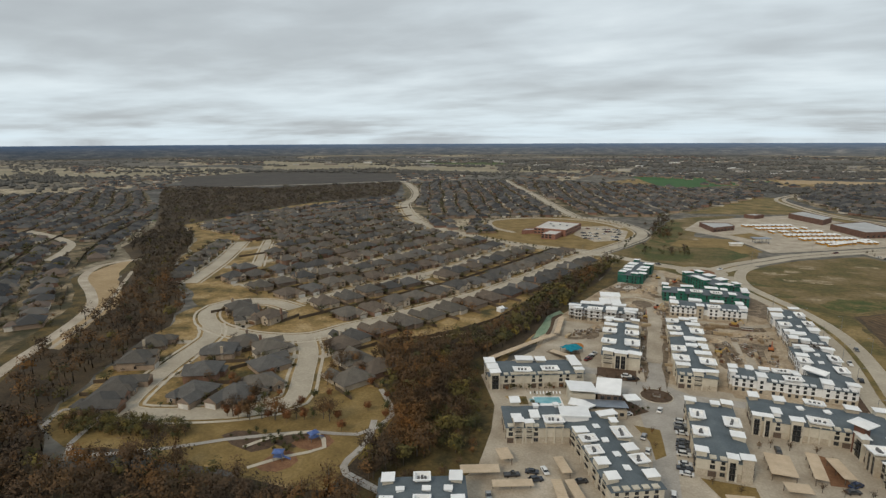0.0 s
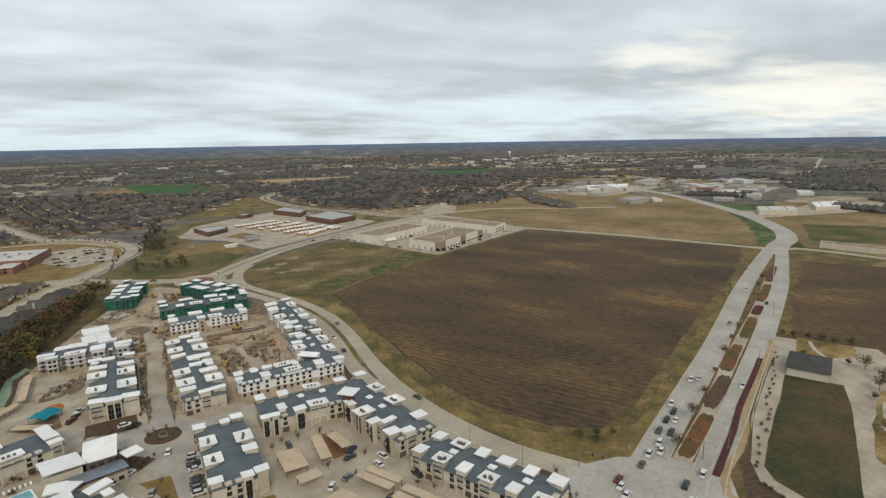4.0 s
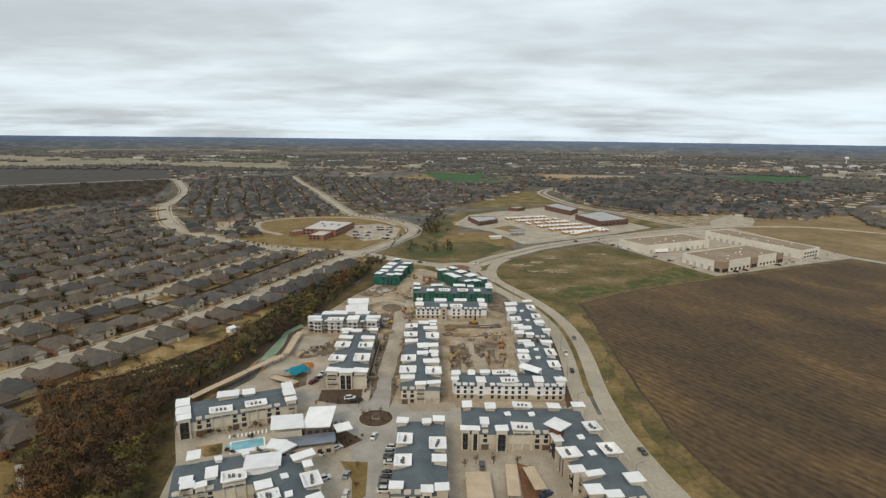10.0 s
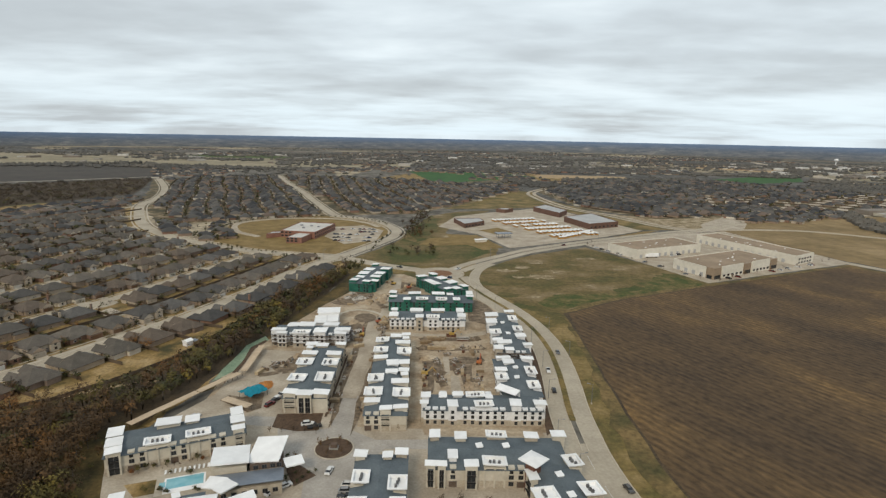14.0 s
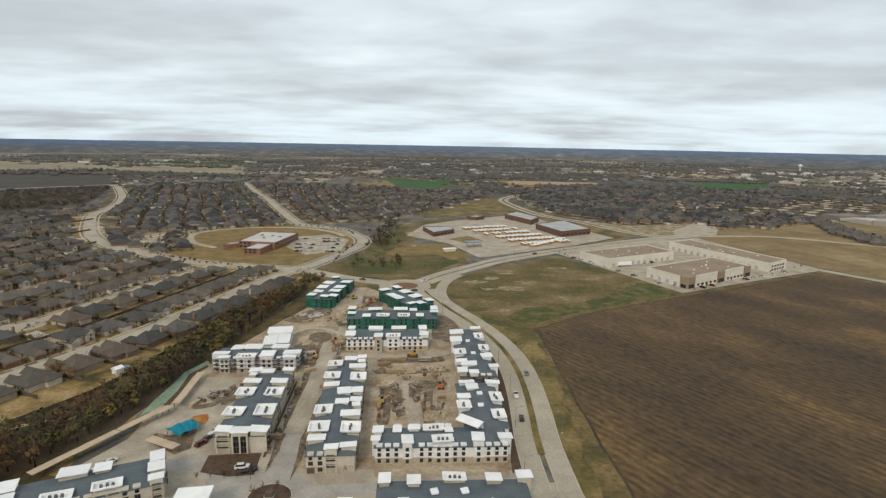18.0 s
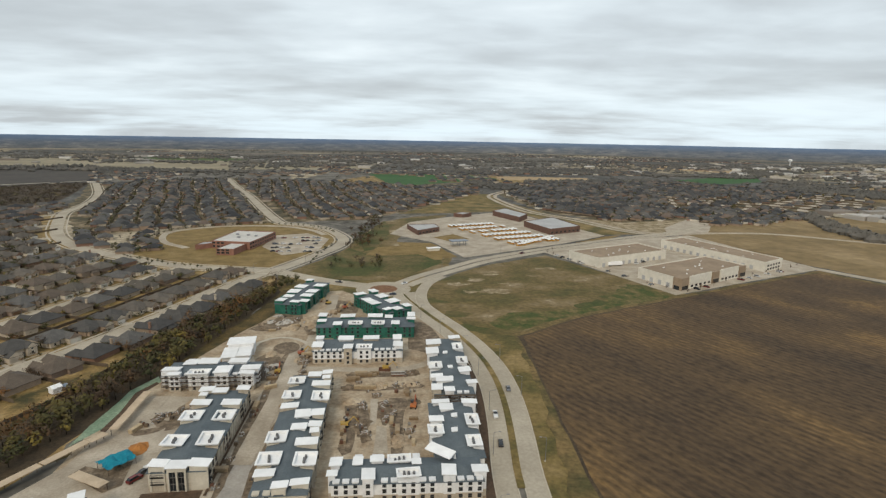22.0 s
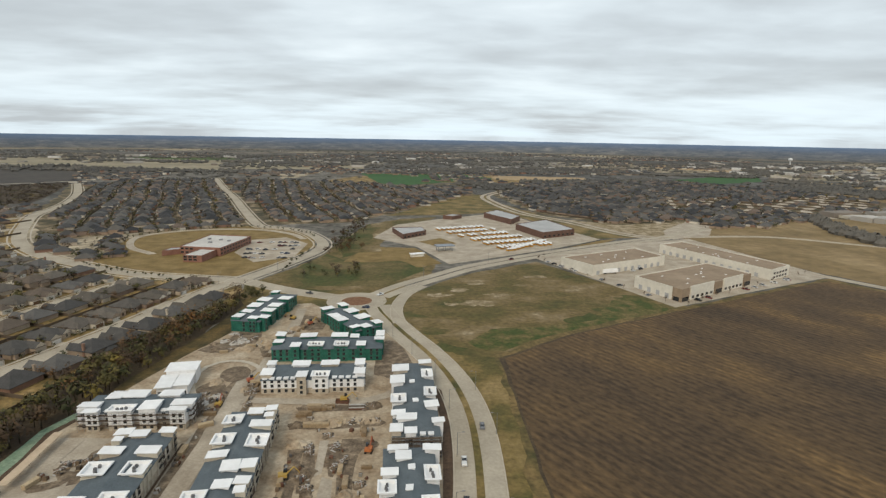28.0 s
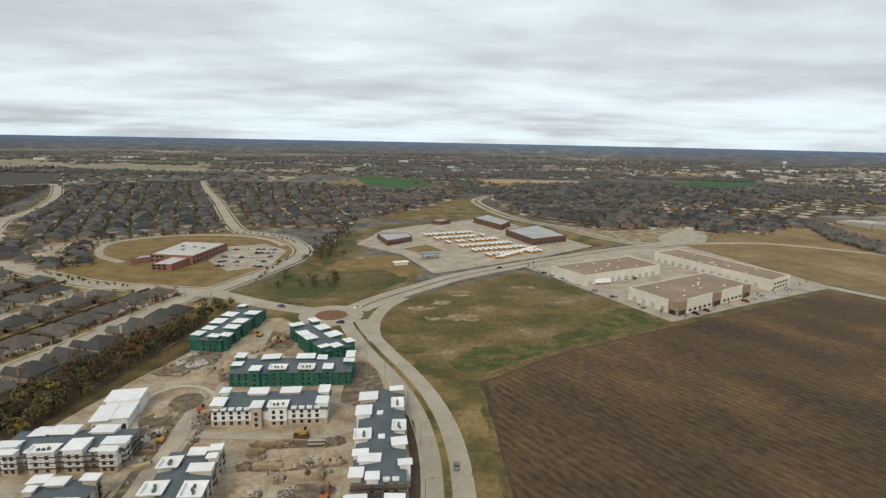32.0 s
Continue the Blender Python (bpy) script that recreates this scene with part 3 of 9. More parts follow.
def ribbed(x0, x1, z0, z1, pitch=1.0, rib=0.06):
    """The outline of a ribbed metal sheet."""
    out = [(x1, z0), (x0, z0)]
    x = x0
    while x < x1 - 0.3:
        e = min(x + pitch, x1)
        out += [(x, z1), (e - 0.12, z1), (e - 0.12, z1 + rib), (e, z1 + rib)]
        x = e
    return out[::-1]


def part(name, data, parent, m=None, label=""):
    """A mesh as one part under a thing or a part, at the pose m within it."""
    ob = new(name, data)
    ob.parent = parent
    if m is not None:
        ob.matrix_basis = m
    return tagged(ob, label) if label else ob


def root(name, m, label, category, group="", kind=""):
    ob = new(name)
    ob.empty_display_size = 0.5
    ob.matrix_basis = m
    return tagged(ob, label, category, group, kind)


def inside(p, poly):
    x, y = p[0], p[1]
    hit = False
    for (x0, y0), (x1, y1) in zip(poly, poly[1:] + poly[:1]):
        if (y0 > y) != (y1 > y) and x < (x1 - x0) * (y - y0) / (y1 - y0) + x0:
            hit = not hit
    return hit


def smooth(pts, step=6.0, closed=False):
    """A Catmull-Rom curve through the points."""
    p = [Vector((*q, 0)) if len(q) == 2 else Vector(q) for q in pts]
    n = len(p)
    out = []
    for i in range(n if closed else n - 1):
        a, b = p[i], p[(i + 1) % n]
        z = p[i - 1] if closed or i else a * 2 - b
        c = p[(i + 2) % n] if closed or i + 2 < n else b * 2 - a
        m = max(2, int((b - a).length / step))
        for j in range(m):
            t = j / m
            out.append(0.5 * ((2 * a) + (b - z) * t + (2 * z - 5 * a + 4 * b - c) * t * t + (3 * a - z - 3 * b + c) * t ** 3))
    if not closed:
        out.append(p[-1])
    return [(q.x, q.y) for q in out]


def patch(name, pts, z, material, wob=0.0, label="", closed_smooth=False, kind="structure", category="ground"):
    """A sheet of ground within an outline; wob: unevenness of its rim in metres."""
    ring = smooth(pts, 8.0, True) if closed_smooth else []
    if not closed_smooth:
        for (x0, y0), (x1, y1) in zip(pts, pts[1:] + pts[:1]):
            m = max(1, int(math.hypot(x1 - x0, y1 - y0) / 9)) if wob else 1
            ring += [(x0 + (x1 - x0) * j / m, y0 + (y1 - y0) * j / m) for j in range(m)]
    if wob:
        ring = [(x + wob * noise.noise((x * 0.07, y * 0.07, 1.3)), y + wob * noise.noise((x * 0.07, y * 0.07, 7.7))) for x, y in ring]
    me = bpy.data.meshes.new(name)
    me.from_pydata([(x, y, z) for x, y in ring], [], [tuple(range(len(ring)))])
    me.materials.append(material)
    me.update()
    if me.polygons[0].normal.z < 0:
        me.flip_normals()
    ob = new(name, me)
    return tagged(ob, label or name.replace("_", " "), category, kind=kind)


def offset(line, d):
    out = []
    for i, (x, y) in enumerate(line):
        x0, y0 = line[max(0, i - 1)]
        x1, y1 = line[min(len(line) - 1, i + 1)]
        l = math.hypot(x1 - x0, y1 - y0) or 1.0
        out.append((x - (y1 - y0) / l * d, y + (x1 - x0) / l * d))
    return out


def strip_geo(g, line, a, b, z, k=0, thick=0.0):
    """A band along a line between two offsets to its left; thick: a solid band of that height."""
    l, r = offset(line, a), offset(line, b)
    n = len(line)
    v = [(x, y, z) for x, y in l] + [(x, y, z) for x, y in r]
    f = [(i, i + 1, n + i + 1, n + i) for i in range(n - 1)]
    if thick:
        v += [(x, y, z - thick) for x, y in l] + [(x, y, z - thick) for x, y in r]
        f += [(i, 2 * n + i, 2 * n + i + 1, i + 1) for i in range(n - 1)] + [(n + i, n + i + 1, 3 * n + i + 1, 3 * n + i) for i in range(n - 1)]
    g.add(v, [q if a > b else q[::-1] for q in f] if not thick else f, k)


ROADS = []


def road(name, pts, width, material, z=0.12, kerb=True, walkway=0.0, lines="", label="pale concrete road"):
    line = smooth(pts, 7.0)
    z += 0.003 * len(ROADS)
    ROADS.append((line, width))
    g = Geo()
    h = width / 2
    strip_geo(g, line, h, -h, z)
    ob = tagged(new(name, g.mesh(name, material)), label, "road", kind="structure")
    if kerb:
        for s in (1, -1):
            k = Geo()
            strip_geo(k, line, s * (h + 0.15) + 0.2, s * (h + 0.15) - 0.2, z + 0.14, thick=0.3)
            part("kerb", k.mesh("kerb", M["kerb"]), ob)
    if walkway:
        for s in (1, -1):
            k = Geo()
            strip_geo(k, line, s * (h + walkway) + 0.75, s * (h + walkway) - 0.75, z + 0.05, thick=0.15)
            part("footpath", k.mesh("footpath", M["kerb"]), ob)
    if lines:
        k = Geo()
        dash = 0
        for i in range(len(line) - 1):
            if lines == "solid" or i % 2 == 0:
                strip_geo(k, line[i:i + 2], 0.09, -0.09, z + 0.02)
        part("lane_marking", k.mesh("lane_marking", M["paint"]), ob)
    return ob


def near_road(x, y, extra):
    for line, w in ROADS:
        r = (w / 2 + extra) ** 2
        for a, b in line:
            if (a - x) ** 2 + (b - y) ** 2 < r:
                return True
    return False


def bulk(name, verts, quads, mats, index, label, category):
    """One large joined mesh of kind stuff, from arrays."""
    me = bpy.data.meshes.new(name)
    me.vertices.add(len(verts))
    me.vertices.foreach_set("co", np.asarray(verts, np.float32).ravel())
    n = len(quads)
    me.loops.add(n * 4)
    me.loops.foreach_set("vertex_index", np.asarray(quads, np.int32).ravel())
    me.polygons.add(n)
    me.polygons.foreach_set("loop_start", np.arange(0, n * 4, 4, dtype=np.int32))
    me.polygons.foreach_set("loop_total", np.full(n, 4, np.int32))
    for m in mats:
        me.materials.append(m)
    me.polygons.foreach_set("material_index", np.asarray(index, np.int32))
    me.polygons.foreach_set("use_smooth", np.zeros(n, bool))
    me.update(calc_edges=True)
    return tagged(new(name, me), label, category, kind="stuff")


def scatter(templates, places):
    """Joins copies of (verts, quads, index) templates at rows of (template, x, y, z, turn, scale, height)."""
    vs, qs, ks, o = [], [], [], 0
    for t, x, y, z, a, s, h in places:
        v, q, k = templates[t]
        c, d = math.cos(a), math.sin(a)
        w = np.empty_like(v)
        w[:, 0] = (v[:, 0] * c - v[:, 1] * d) * s + x
        w[:, 1] = (v[:, 0] * d + v[:, 1] * c) * s + y
        w[:, 2] = v[:, 2] * h + z
        vs.append(w)
        qs.append(q + o)
        ks.append(k)
        o += len(v)
    return np.concatenate(vs), np.concatenate(qs), np.concatenate(ks)


# ---- ground ----
def build_ground():
    n, rad = 72, (0, 600, 1500, 3000, 5600)
    v, f = [(0, 40, 0)], []
    for r in rad[1:]:
        v += [(r * math.cos(2 * math.pi * i / n), 40 + r * math.sin(2 * math.pi * i / n), 0) for i in range(n)]
    f += [(0, 1 + i, 1 + (i + 1) % n) for i in range(n)]
    for k in range(len(rad) - 2):
        o, p = 1 + k * n, 1 + (k + 1) * n
        f += [(o + i, p + i, p + (i + 1) % n, o + (i + 1) % n) for i in range(n)]
    me = bpy.data.meshes.new("ground")
    me.from_pydata(v, [], f)
    me.materials.append(M["country"])
    tagged(new("ground", me), "flat open country of dark woods and tan fields", "ground", kind="structure")
    # far rim of the plain, haze painted blue, its top set where the camera sees the horizon
    rng = random.Random(5)
    n, r = 360, 4300
    v, f = [], []
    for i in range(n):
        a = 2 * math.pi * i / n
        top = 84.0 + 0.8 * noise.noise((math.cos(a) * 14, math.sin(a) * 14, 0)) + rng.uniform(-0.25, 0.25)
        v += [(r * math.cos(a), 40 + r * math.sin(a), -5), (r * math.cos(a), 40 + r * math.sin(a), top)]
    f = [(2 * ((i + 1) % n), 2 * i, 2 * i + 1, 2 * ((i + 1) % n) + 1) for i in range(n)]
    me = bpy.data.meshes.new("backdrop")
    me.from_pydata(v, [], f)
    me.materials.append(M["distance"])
    tagged(new("backdrop", me), "distant wooded country under painted blue haze along the horizon", "backdrop", kind="structure")


build_ground()

G = "structure"
# near land, from the lowest sheet up
patch("yards", [(-60, 470), (-82, 505), (-165, 525), (-265, 585), (-330, 660), (-430, 830), (-500, 960), (-600, 805), (-612, 655), (-612, 522), (-540, 470), (-470, 390), (-417, 312), (-350, 266), (-318, 236), (-302, 200), (-288, 165), (-272, 125),
                (-256, 92), (-130, 90), (-100, 200), (-70, 380)], 0.03, M["yard"], 6, "brown and green house yards")
patch("yards", [(-330, 690), (-440, 850), (-520, 1040), (-640, 1290), (-400, 1500), (-100, 1420), (200, 1400), (180, 1150), (40, 900), (-20, 800), (-110, 775), (-240, 720), (-310, 670)],
      0.03, M["yard_dark"], 6, "brown and green house yards")
patch("yards", [(215, 1165), (310, 1430), (531, 1520), (810, 1560), (930, 1330), (970, 1225), (965, 1060), (833, 930), (640, 805), (523, 758), (428, 745), (330, 770), (240, 893)], 0.03, M["yard_dark"], 6, "brown and green house yards")
patch("yards", [(-320, 50), (-330, 112), (-385, 195), (-425, 232), (-478, 266), (-515, 325), (-600, 425), (-670, 515), (-800, 655), (-1100, 900), (-1350, 700), (-900, 250), (-600, 20), (-400, -20)], 0.03, M["yard_dark"], 6, "brown and green house yards")
patch("wood_floor", [(-126, 96), (-160, 90), (-225, 76), (-258, 92), (-274, 125), (-290, 165), (-302, 200), (-320, 230), (-354, 262), (-419, 310), (-472, 388), (-542, 468), (-614, 520), (-614, 655), (-602, 806), (-516, 976),
                     (-545, 1062), (-640, 1292), (-660, 1318), (-816, 1143), (-890, 1048), (-1040, 1042), (-1125, 985), (-993, 838), (-793, 652), (-643, 507), (-549, 378), (-482, 333), (-420, 262), (-366, 196), (-326, 118), (-318, 60), (-420, -60), (-150, -80), (-60, 40), (-100, 95)],
      0.05, M["woodfloor"], 4, "dark leaf litter under bare trees")
patch("wood_floor", [(-138, 162), (-168, 214), (-140, 236), (-118, 286), (-96, 385), (-66, 462), (-58, 448), (-74, 340), (-84, 290), (-100, 222), (-106, 200), (-100, 180), (-86, 150),
                     (-88, 128), (-108, 98), (-128, 92), (-124, 120)], 0.05, M["woodfloor"], 4, "dark leaf litter under bare trees")
patch("scrub", [(-116, 90), (-96, 88), (-82, 122), (-85, 148), (-88, 168), (-96, 184), (-102, 196), (-96, 212), (-112, 218), (-120, 190), (-114, 150)], 0.065, M["scrub"], 2.5, "yellow-brown scrub at the edge of the wood")
patch("back_gardens", [(-176, 240), (-158, 262), (-140, 290), (-128, 330), (-112, 390), (-96, 440), (-82, 428), (-92, 385), (-104, 340), (-112, 300), (-120, 273), (-134, 250), (-142, 240), (-148, 232), (-166, 222)], 0.075, M["yard"], 1.0, "tan and green lawns behind the houses")
patch("house_slab", [(-197, 347), (-194, 354), (-176, 343), (-184, 334)], 0.3, M["stone"], 0.0, "pale new concrete slab of an unbuilt house")
patch("cul_de_sac", [(-219, 364), (-199, 369), (-196, 362), (-203, 352), (-214, 356)], 0.14, M["road"], 0.0, "pale concrete turning circle", True)
patch("driveway", [(-177, 338), (-173, 334), (-152, 317), (-155, 322)], 0.11, M["concrete"], 0.0, "pale concrete drive to the slab")
patch("trail", [(-148, 232.5), (-135, 242), (-125, 248), (-114, 251), (-114, 253.5), (-125, 250.5), (-136, 244.5), (-149, 235)], 0.12, M["bare"], 0.3, "pale tan trail through the wood edge")
patch("clearing", [(-172, 240), (-150, 262), (-122, 300), (-110, 300), (-118, 262), (-128, 240), (-160, 222)], 0.07, M["scrub"], 3, "dry grass clearing behind the houses")
patch("park_lawn", [(-256, 92), (-230, 84), (-195, 92), (-160, 92), (-128, 96), (-124, 118), (-126, 146), (-140, 168), (-164, 158), (-172, 132), (-205, 112), (-240, 106)],
      0.08, M["lawn"], 3, "tan dormant lawn of a small park")
patch("scrub", [(-296, 86), (-312, 110), (-330, 140), (-360, 190), (-400, 232), (-440, 280), (-470, 345), (-500, 320), (-470, 262), (-425, 232), (-385, 195), (-335, 112), (-318, 60)], 0.052, M["scrub"], 4, "brown scrub along the lane")
patch("bare_lot", [(-467, 273), (-491, 340), (-443, 285), (-372, 225), (-347, 182), (-327, 150), (-345, 160), (-385, 210), (-420, 245)], 0.09, M["bare"], 3, "bare tan soil of a new lot", True)
patch("verge", [(68, 200), (73, 225), (76, 262), (77, 296), (73, 325), (66, 352), (56, 386), (95, 362), (97, 320), (94, 272), (88, 219), (87, 186), (93, 152), (107, 131), (121, 119), (150, 129), (225, 168), (415, 259),
                (492, 306), (508, 290), (344, 209), (184, 130), (110, 93), (88, 118), (74, 152)], 0.04, M["verge"], 1.2, "rough verge of dry grass")
patch("field_margin", [(89, 361), (138, 395), (221, 435), (299, 471), (369, 503), (390, 512), (498, 302), (416, 250), (224, 159), (146, 120), (118, 112), (99, 128), (85, 149), (78.5, 186), (79.5, 219), (85.5, 272), (88.5, 320)],
      0.128, M["margin"], 3.5, "rough brown margin of the ploughed field")
patch("ploughed_field", [(93, 357), (140, 390), (222, 430), (300, 466), (370, 499), (386, 504), (492, 302), (415, 255), (223, 164), (146, 125), (121, 119), (106, 130), (97, 145), (91, 166), (88.5, 194), (88.5, 228), (90, 272), (92, 320)],
      0.135, M["plough"], 1.2, "dark ploughed field with faint furrows")
patch("meadow", [(34, 430), (38, 450), (72, 506), (110, 540), (163, 574), (228, 442), (93, 357), (70, 362), (58, 392)], 0.06, M["meadow"], 2, "rough tan and green meadow")
rng = random.Random(8)
for i, (x, y, r) in enumerate(((128, 381, 12), (150, 392, 16), (172, 402, 18), (196, 420, 20), (214, 436, 15), (186, 440, 16), (160, 414, 14), (140, 398, 9), (204, 458, 12), (170, 452, 8), (60, 396, 9), (48, 424, 8), (66, 372, 10), (110, 366, 9))):
    patch("grass", [(x + r * rng.uniform(0.6, 1.35) * math.cos(k * math.pi / 7), y + r * rng.uniform(0.4, 0.95) * math.sin(k * math.pi / 7)) for k in range(14)], 0.066 + 0.004 * i, M["greengrass"], 4, "green grass in the meadow", True)
patch("grass", [(80, 381), (90, 364), (104, 374), (138, 391), (180, 414), (217, 435), (200, 463), (176, 440), (162, 414), (130, 405), (96, 398)], 0.123, M["freshgrass"], 4, "fresh green grass along the ploughed field", True)
patch("furrow", [(91, 357), (93, 358.2), (140, 390.8), (222, 430.8), (222, 429.4), (140.6, 389.2), (94, 356.6), (92.4, 320), (90.4, 272), (89.1, 228), (89.1, 194), (91.5, 166), (97.4, 145.3), (96.6, 144.8), (90.4, 166), (87.9, 194), (87.9, 228), (89.2, 272), (91.1, 320)], 0.142, M["woodfloor"], 1.2, "dark open furrow along the field edge")
for i, (x, y, r) in enumerate(((92, 450, 11), (66, 470, 9), (84, 482, 7), (112, 470, 8), (98, 500, 6), (150, 520, 9), (76, 448, 5), (134, 494, 5))):
    patch("bare_soil", [(x + r * rng.uniform(0.5, 1.6) * math.cos(k * math.pi / 6), y + r * rng.uniform(0.2, 0.8) * math.sin(k * math.pi / 6)) for k in range(12)], 0.14 + 0.004 * i, M["baresoil"], 3, "pale bare soil in the meadow", True)
patch("meadow", [(-66, 508), (-48, 545), (-28, 606), (-25, 650), (0, 780), (40, 830), (90, 850), (60, 760), (30, 720), (20, 640), (40, 590), (72, 560), (66, 530), (26, 480), (-30, 486)],
      0.06, M["meadow"], 3, "rough meadow by the roundabout")
patch("lawn", [(-215, 560), (-238, 678), (-225, 720), (-141, 766), (-80, 742), (-50, 690), (-42, 640), (-60, 570), (-82, 522), (-146, 530)], 0.07, M["lawn"], 2, "tan school lawn")
patch("field", [(395, 535), (360, 690), (470, 840), (690, 850), (880, 690), (812, 600), (728, 478), (636, 388), (556, 325), (515, 300)], 0.05, M["brown"], 5, "brown open field")
patch("field", [(545, 270), (700, 420), (900, 500), (1000, 300), (640, 60), (560, 190)], 0.05, M["brown"], 5, "brown open field")
patch("field", [(555, 200), (640, 60), (420, -20), (300, 60), (290, 120), (430, 190)], 0.05, M["brown"], 5, "brown open field")
patch("winter_crop", [(-75, 1720), (252, 1745), (290, 1570), (45, 1345), (-10, 1400)], 0.06, M["crop"], 6, "green field of winter crop")
patch("bare_ground", [(640, 850), (700, 850), (820, 940), (960, 1065), (985, 1240), (900, 1200), (780, 1100), (680, 1000)], 0.05, M["yard_dark"], 6, "brown yards along the new streets")
patch("winter_crop", [(768, 1588), (1246, 1915), (1053, 1583), (824, 1457)], 0.06, M["crop"], 6, "green field of winter crop")
FAR_FIELD = [(-2100, 2600), (-680, 2400), (-500, 1800), (-900, 1780), (-1400, 1700)]
patch("field", FAR_FIELD, 0.06, M["tan"], 20, "pale tan field")
patch("field", [(-2600, 1500), (-1700, 1900), (-1300, 1500), (-1900, 1000)], 0.06, M["tan"], 20, "pale tan field")
patch("field", [(-500, 1850), (-520, 2300), (-60, 2250), (-100, 1900)], 0.05, M["tan"], 20, "pale tan field")
patch("field", [(960, 1240), (1150, 1600), (1700, 1300), (1100, 750), (950, 900)], 0.05, M["brown"], 10, "brown open field")
DARK_FIELD = [(-925, 1122), (-1080, 985), (-1400, 1300), (-1340, 1600), (-1170, 1800), (-960, 1880), (-860, 1740), (-735, 1480), (-668, 1376), (-740, 1298), (-820, 1214)]
patch("field", DARK_FIELD, 0.075, M["darksoil"], 6, "dark ploughed field")
patch("field", [(-840, 2036), (-638, 2209), (-560, 1762), (-612, 1683), (-821, 1720)], 0.07, M["tan"], 12, "pale tan field")
patch("field", [(-1700, 2503), (-1474, 2600), (-1130, 2380), (-847, 2126), (-884, 1830), (-1115, 1828), (-1500, 1900)], 0.055, M["tan"], 12, "pale tan field")
patch("bare_ground", [(1092, 2737), (1451, 2349), (1218, 2009), (1054, 2234)], 0.06, M["bare"], 10, "pale bare building land")
patch("bare_ground", [(1300, 2300), (1900, 2500), (2100, 1900), (1500, 1500), (1200, 1700)], 0.05, M["tan"], 10, "pale built-up land by the highway")
patch("bare_ground", [(303, 1695), (569, 1658), (531, 1544), (281, 1556)], 0.06, M["bare"], 8, "pale bare building land")
patch("field", [(20, 860), (100, 870), (190, 905), (260, 690), (330, 700), (240, 890), (205, 1030), (205, 1150), (170, 1160), (60, 930)], 0.04, M["verge"], 4, "rough dry grass north of the depot")
patch("field", [(330, 690), (372, 690), (440, 745), (428, 820), (325, 788), (262, 840), (290, 730)], 0.046, M["baresoil"], 4, "bare tan soil by the new junction")
patch("field", [(-150, 1420), (310, 1440), (540, 1530), (300, 1700), (-80, 1620)], 0.035, M["yard"], 8, "brown scrub and yards")
patch("field", [(258, 122), (305, 152), (478, 236), (516, 184), (500, 120), (420, 60), (330, 70)], 0.06, M["plough"], 3, "dark brown ploughed field by the avenue")
patch("lawn", [(582, 284), (690, 353), (752, 275), (632, 226)], 0.06, M["greengrass"], 3, "green lawn beyond the side road")
patch("verge", [(40, 40), (60, 66), (130, 105), (150, 118), (520, 300), (560, 200), (300, 40), (120, -40)], 0.025, M["margin"], 3, "rough brown grass by the avenue")


patch("verge", [(-72, 500), (-62, 452), (-44, 440), (0, 430), (30, 396), (52, 372), (70, 380), (64, 430), (60, 470), (40, 500), (0, 486), (-40, 498)], 0.022, M["verge"], 1, "rough grass round the roundabout")
patch("bank", [(-92, 240), (-86, 262), (-84, 300), (-78, 340), (-64, 405), (-58, 455), (-40, 456), (-44, 430), (-50, 398), (-68, 345), (-80, 300), (-82, 250)], 0.062, M["scrub"], 1.2, "rough bank between the wood and the site")
patch("meadow", [(-46, 545), (-26, 606), (-6, 578), (52, 578), (64, 542), (28, 494), (-28, 494)], 0.07, M["greengrass"], 3, "dull green grass by the roundabout")
patch("meadow", [(-20, 640), (-14, 700), (4, 790), (12, 700), (2, 612), (-10, 590)], 0.072, M["greengrass"], 3, "dull green grass by the meadow")
patch("berm", [(-8, 574), (2, 612), (46, 624), (58, 592), (64, 556), (56, 552), (44, 578), (0, 570)], 0.078, M["lawn"], 1.5, "tan grass berm by the meadow")

# the apartment site: dirt to the north, paving to the south
patch("site_dirt", [(-84, 212), (-88, 262), (-82, 300), (-70, 345), (-52, 398), (-46, 446), (-16, 452), (8, 424), (34, 402), (50, 372), (58, 338), (60, 300), (58, 262), (55, 236), (55, 205), (0, 205)],
      0.08, M["dirt"], 1.0, "tan dirt of the building site")
patch("paving", [(-100, 88), (-84, 122), (-86, 148), (-90, 168), (-98, 184), (-104, 196), (-98, 210), (-84, 240), (-84, 290), (-74, 290), (-52, 288), (-34, 280), (-32, 345), (-22, 345), (-20, 215), (55, 212), (58, 190), (66, 156),
                 (86, 100), (92, 88), (60, 70), (-20, 70)], 0.10, M["concrete"], 0.0, "pale concrete paving round the apartments")

# roads
BLVD = [(92, 100), (79, 122), (70, 150), (65, 180), (63.5, 205)]
road("boulevard", BLVD, 17, M["road"], 0.12, lines="dash", label="pale concrete boulevard")
MEDIAN = [(64, 200), (65, 228), (67.5, 252), (69.2, 272), (69.9, 295), (68.2, 318), (63.4, 342), (55, 368), (45, 392), (36, 416), (30.5, 432), (27, 446)]
MEDIAN_LINE = smooth(MEDIAN, 6.0)
road("boulevard", offset(MEDIAN, 4.8), 7, M["road"], 0.125, label="pale concrete boulevard")
road("boulevard", offset(MEDIAN, -4.8), 7, M["road"], 0.125, label="pale concrete boulevard")
mg = Geo()
strip_geo(mg, [p for p in MEDIAN_LINE if 216 < p[1] < 412], 1.3, -1.3, 0.3, thick=0.25)
tagged(new("median", mg.mesh("median", M["verge"])), "narrow grass median of the boulevard", "median", kind="structure")
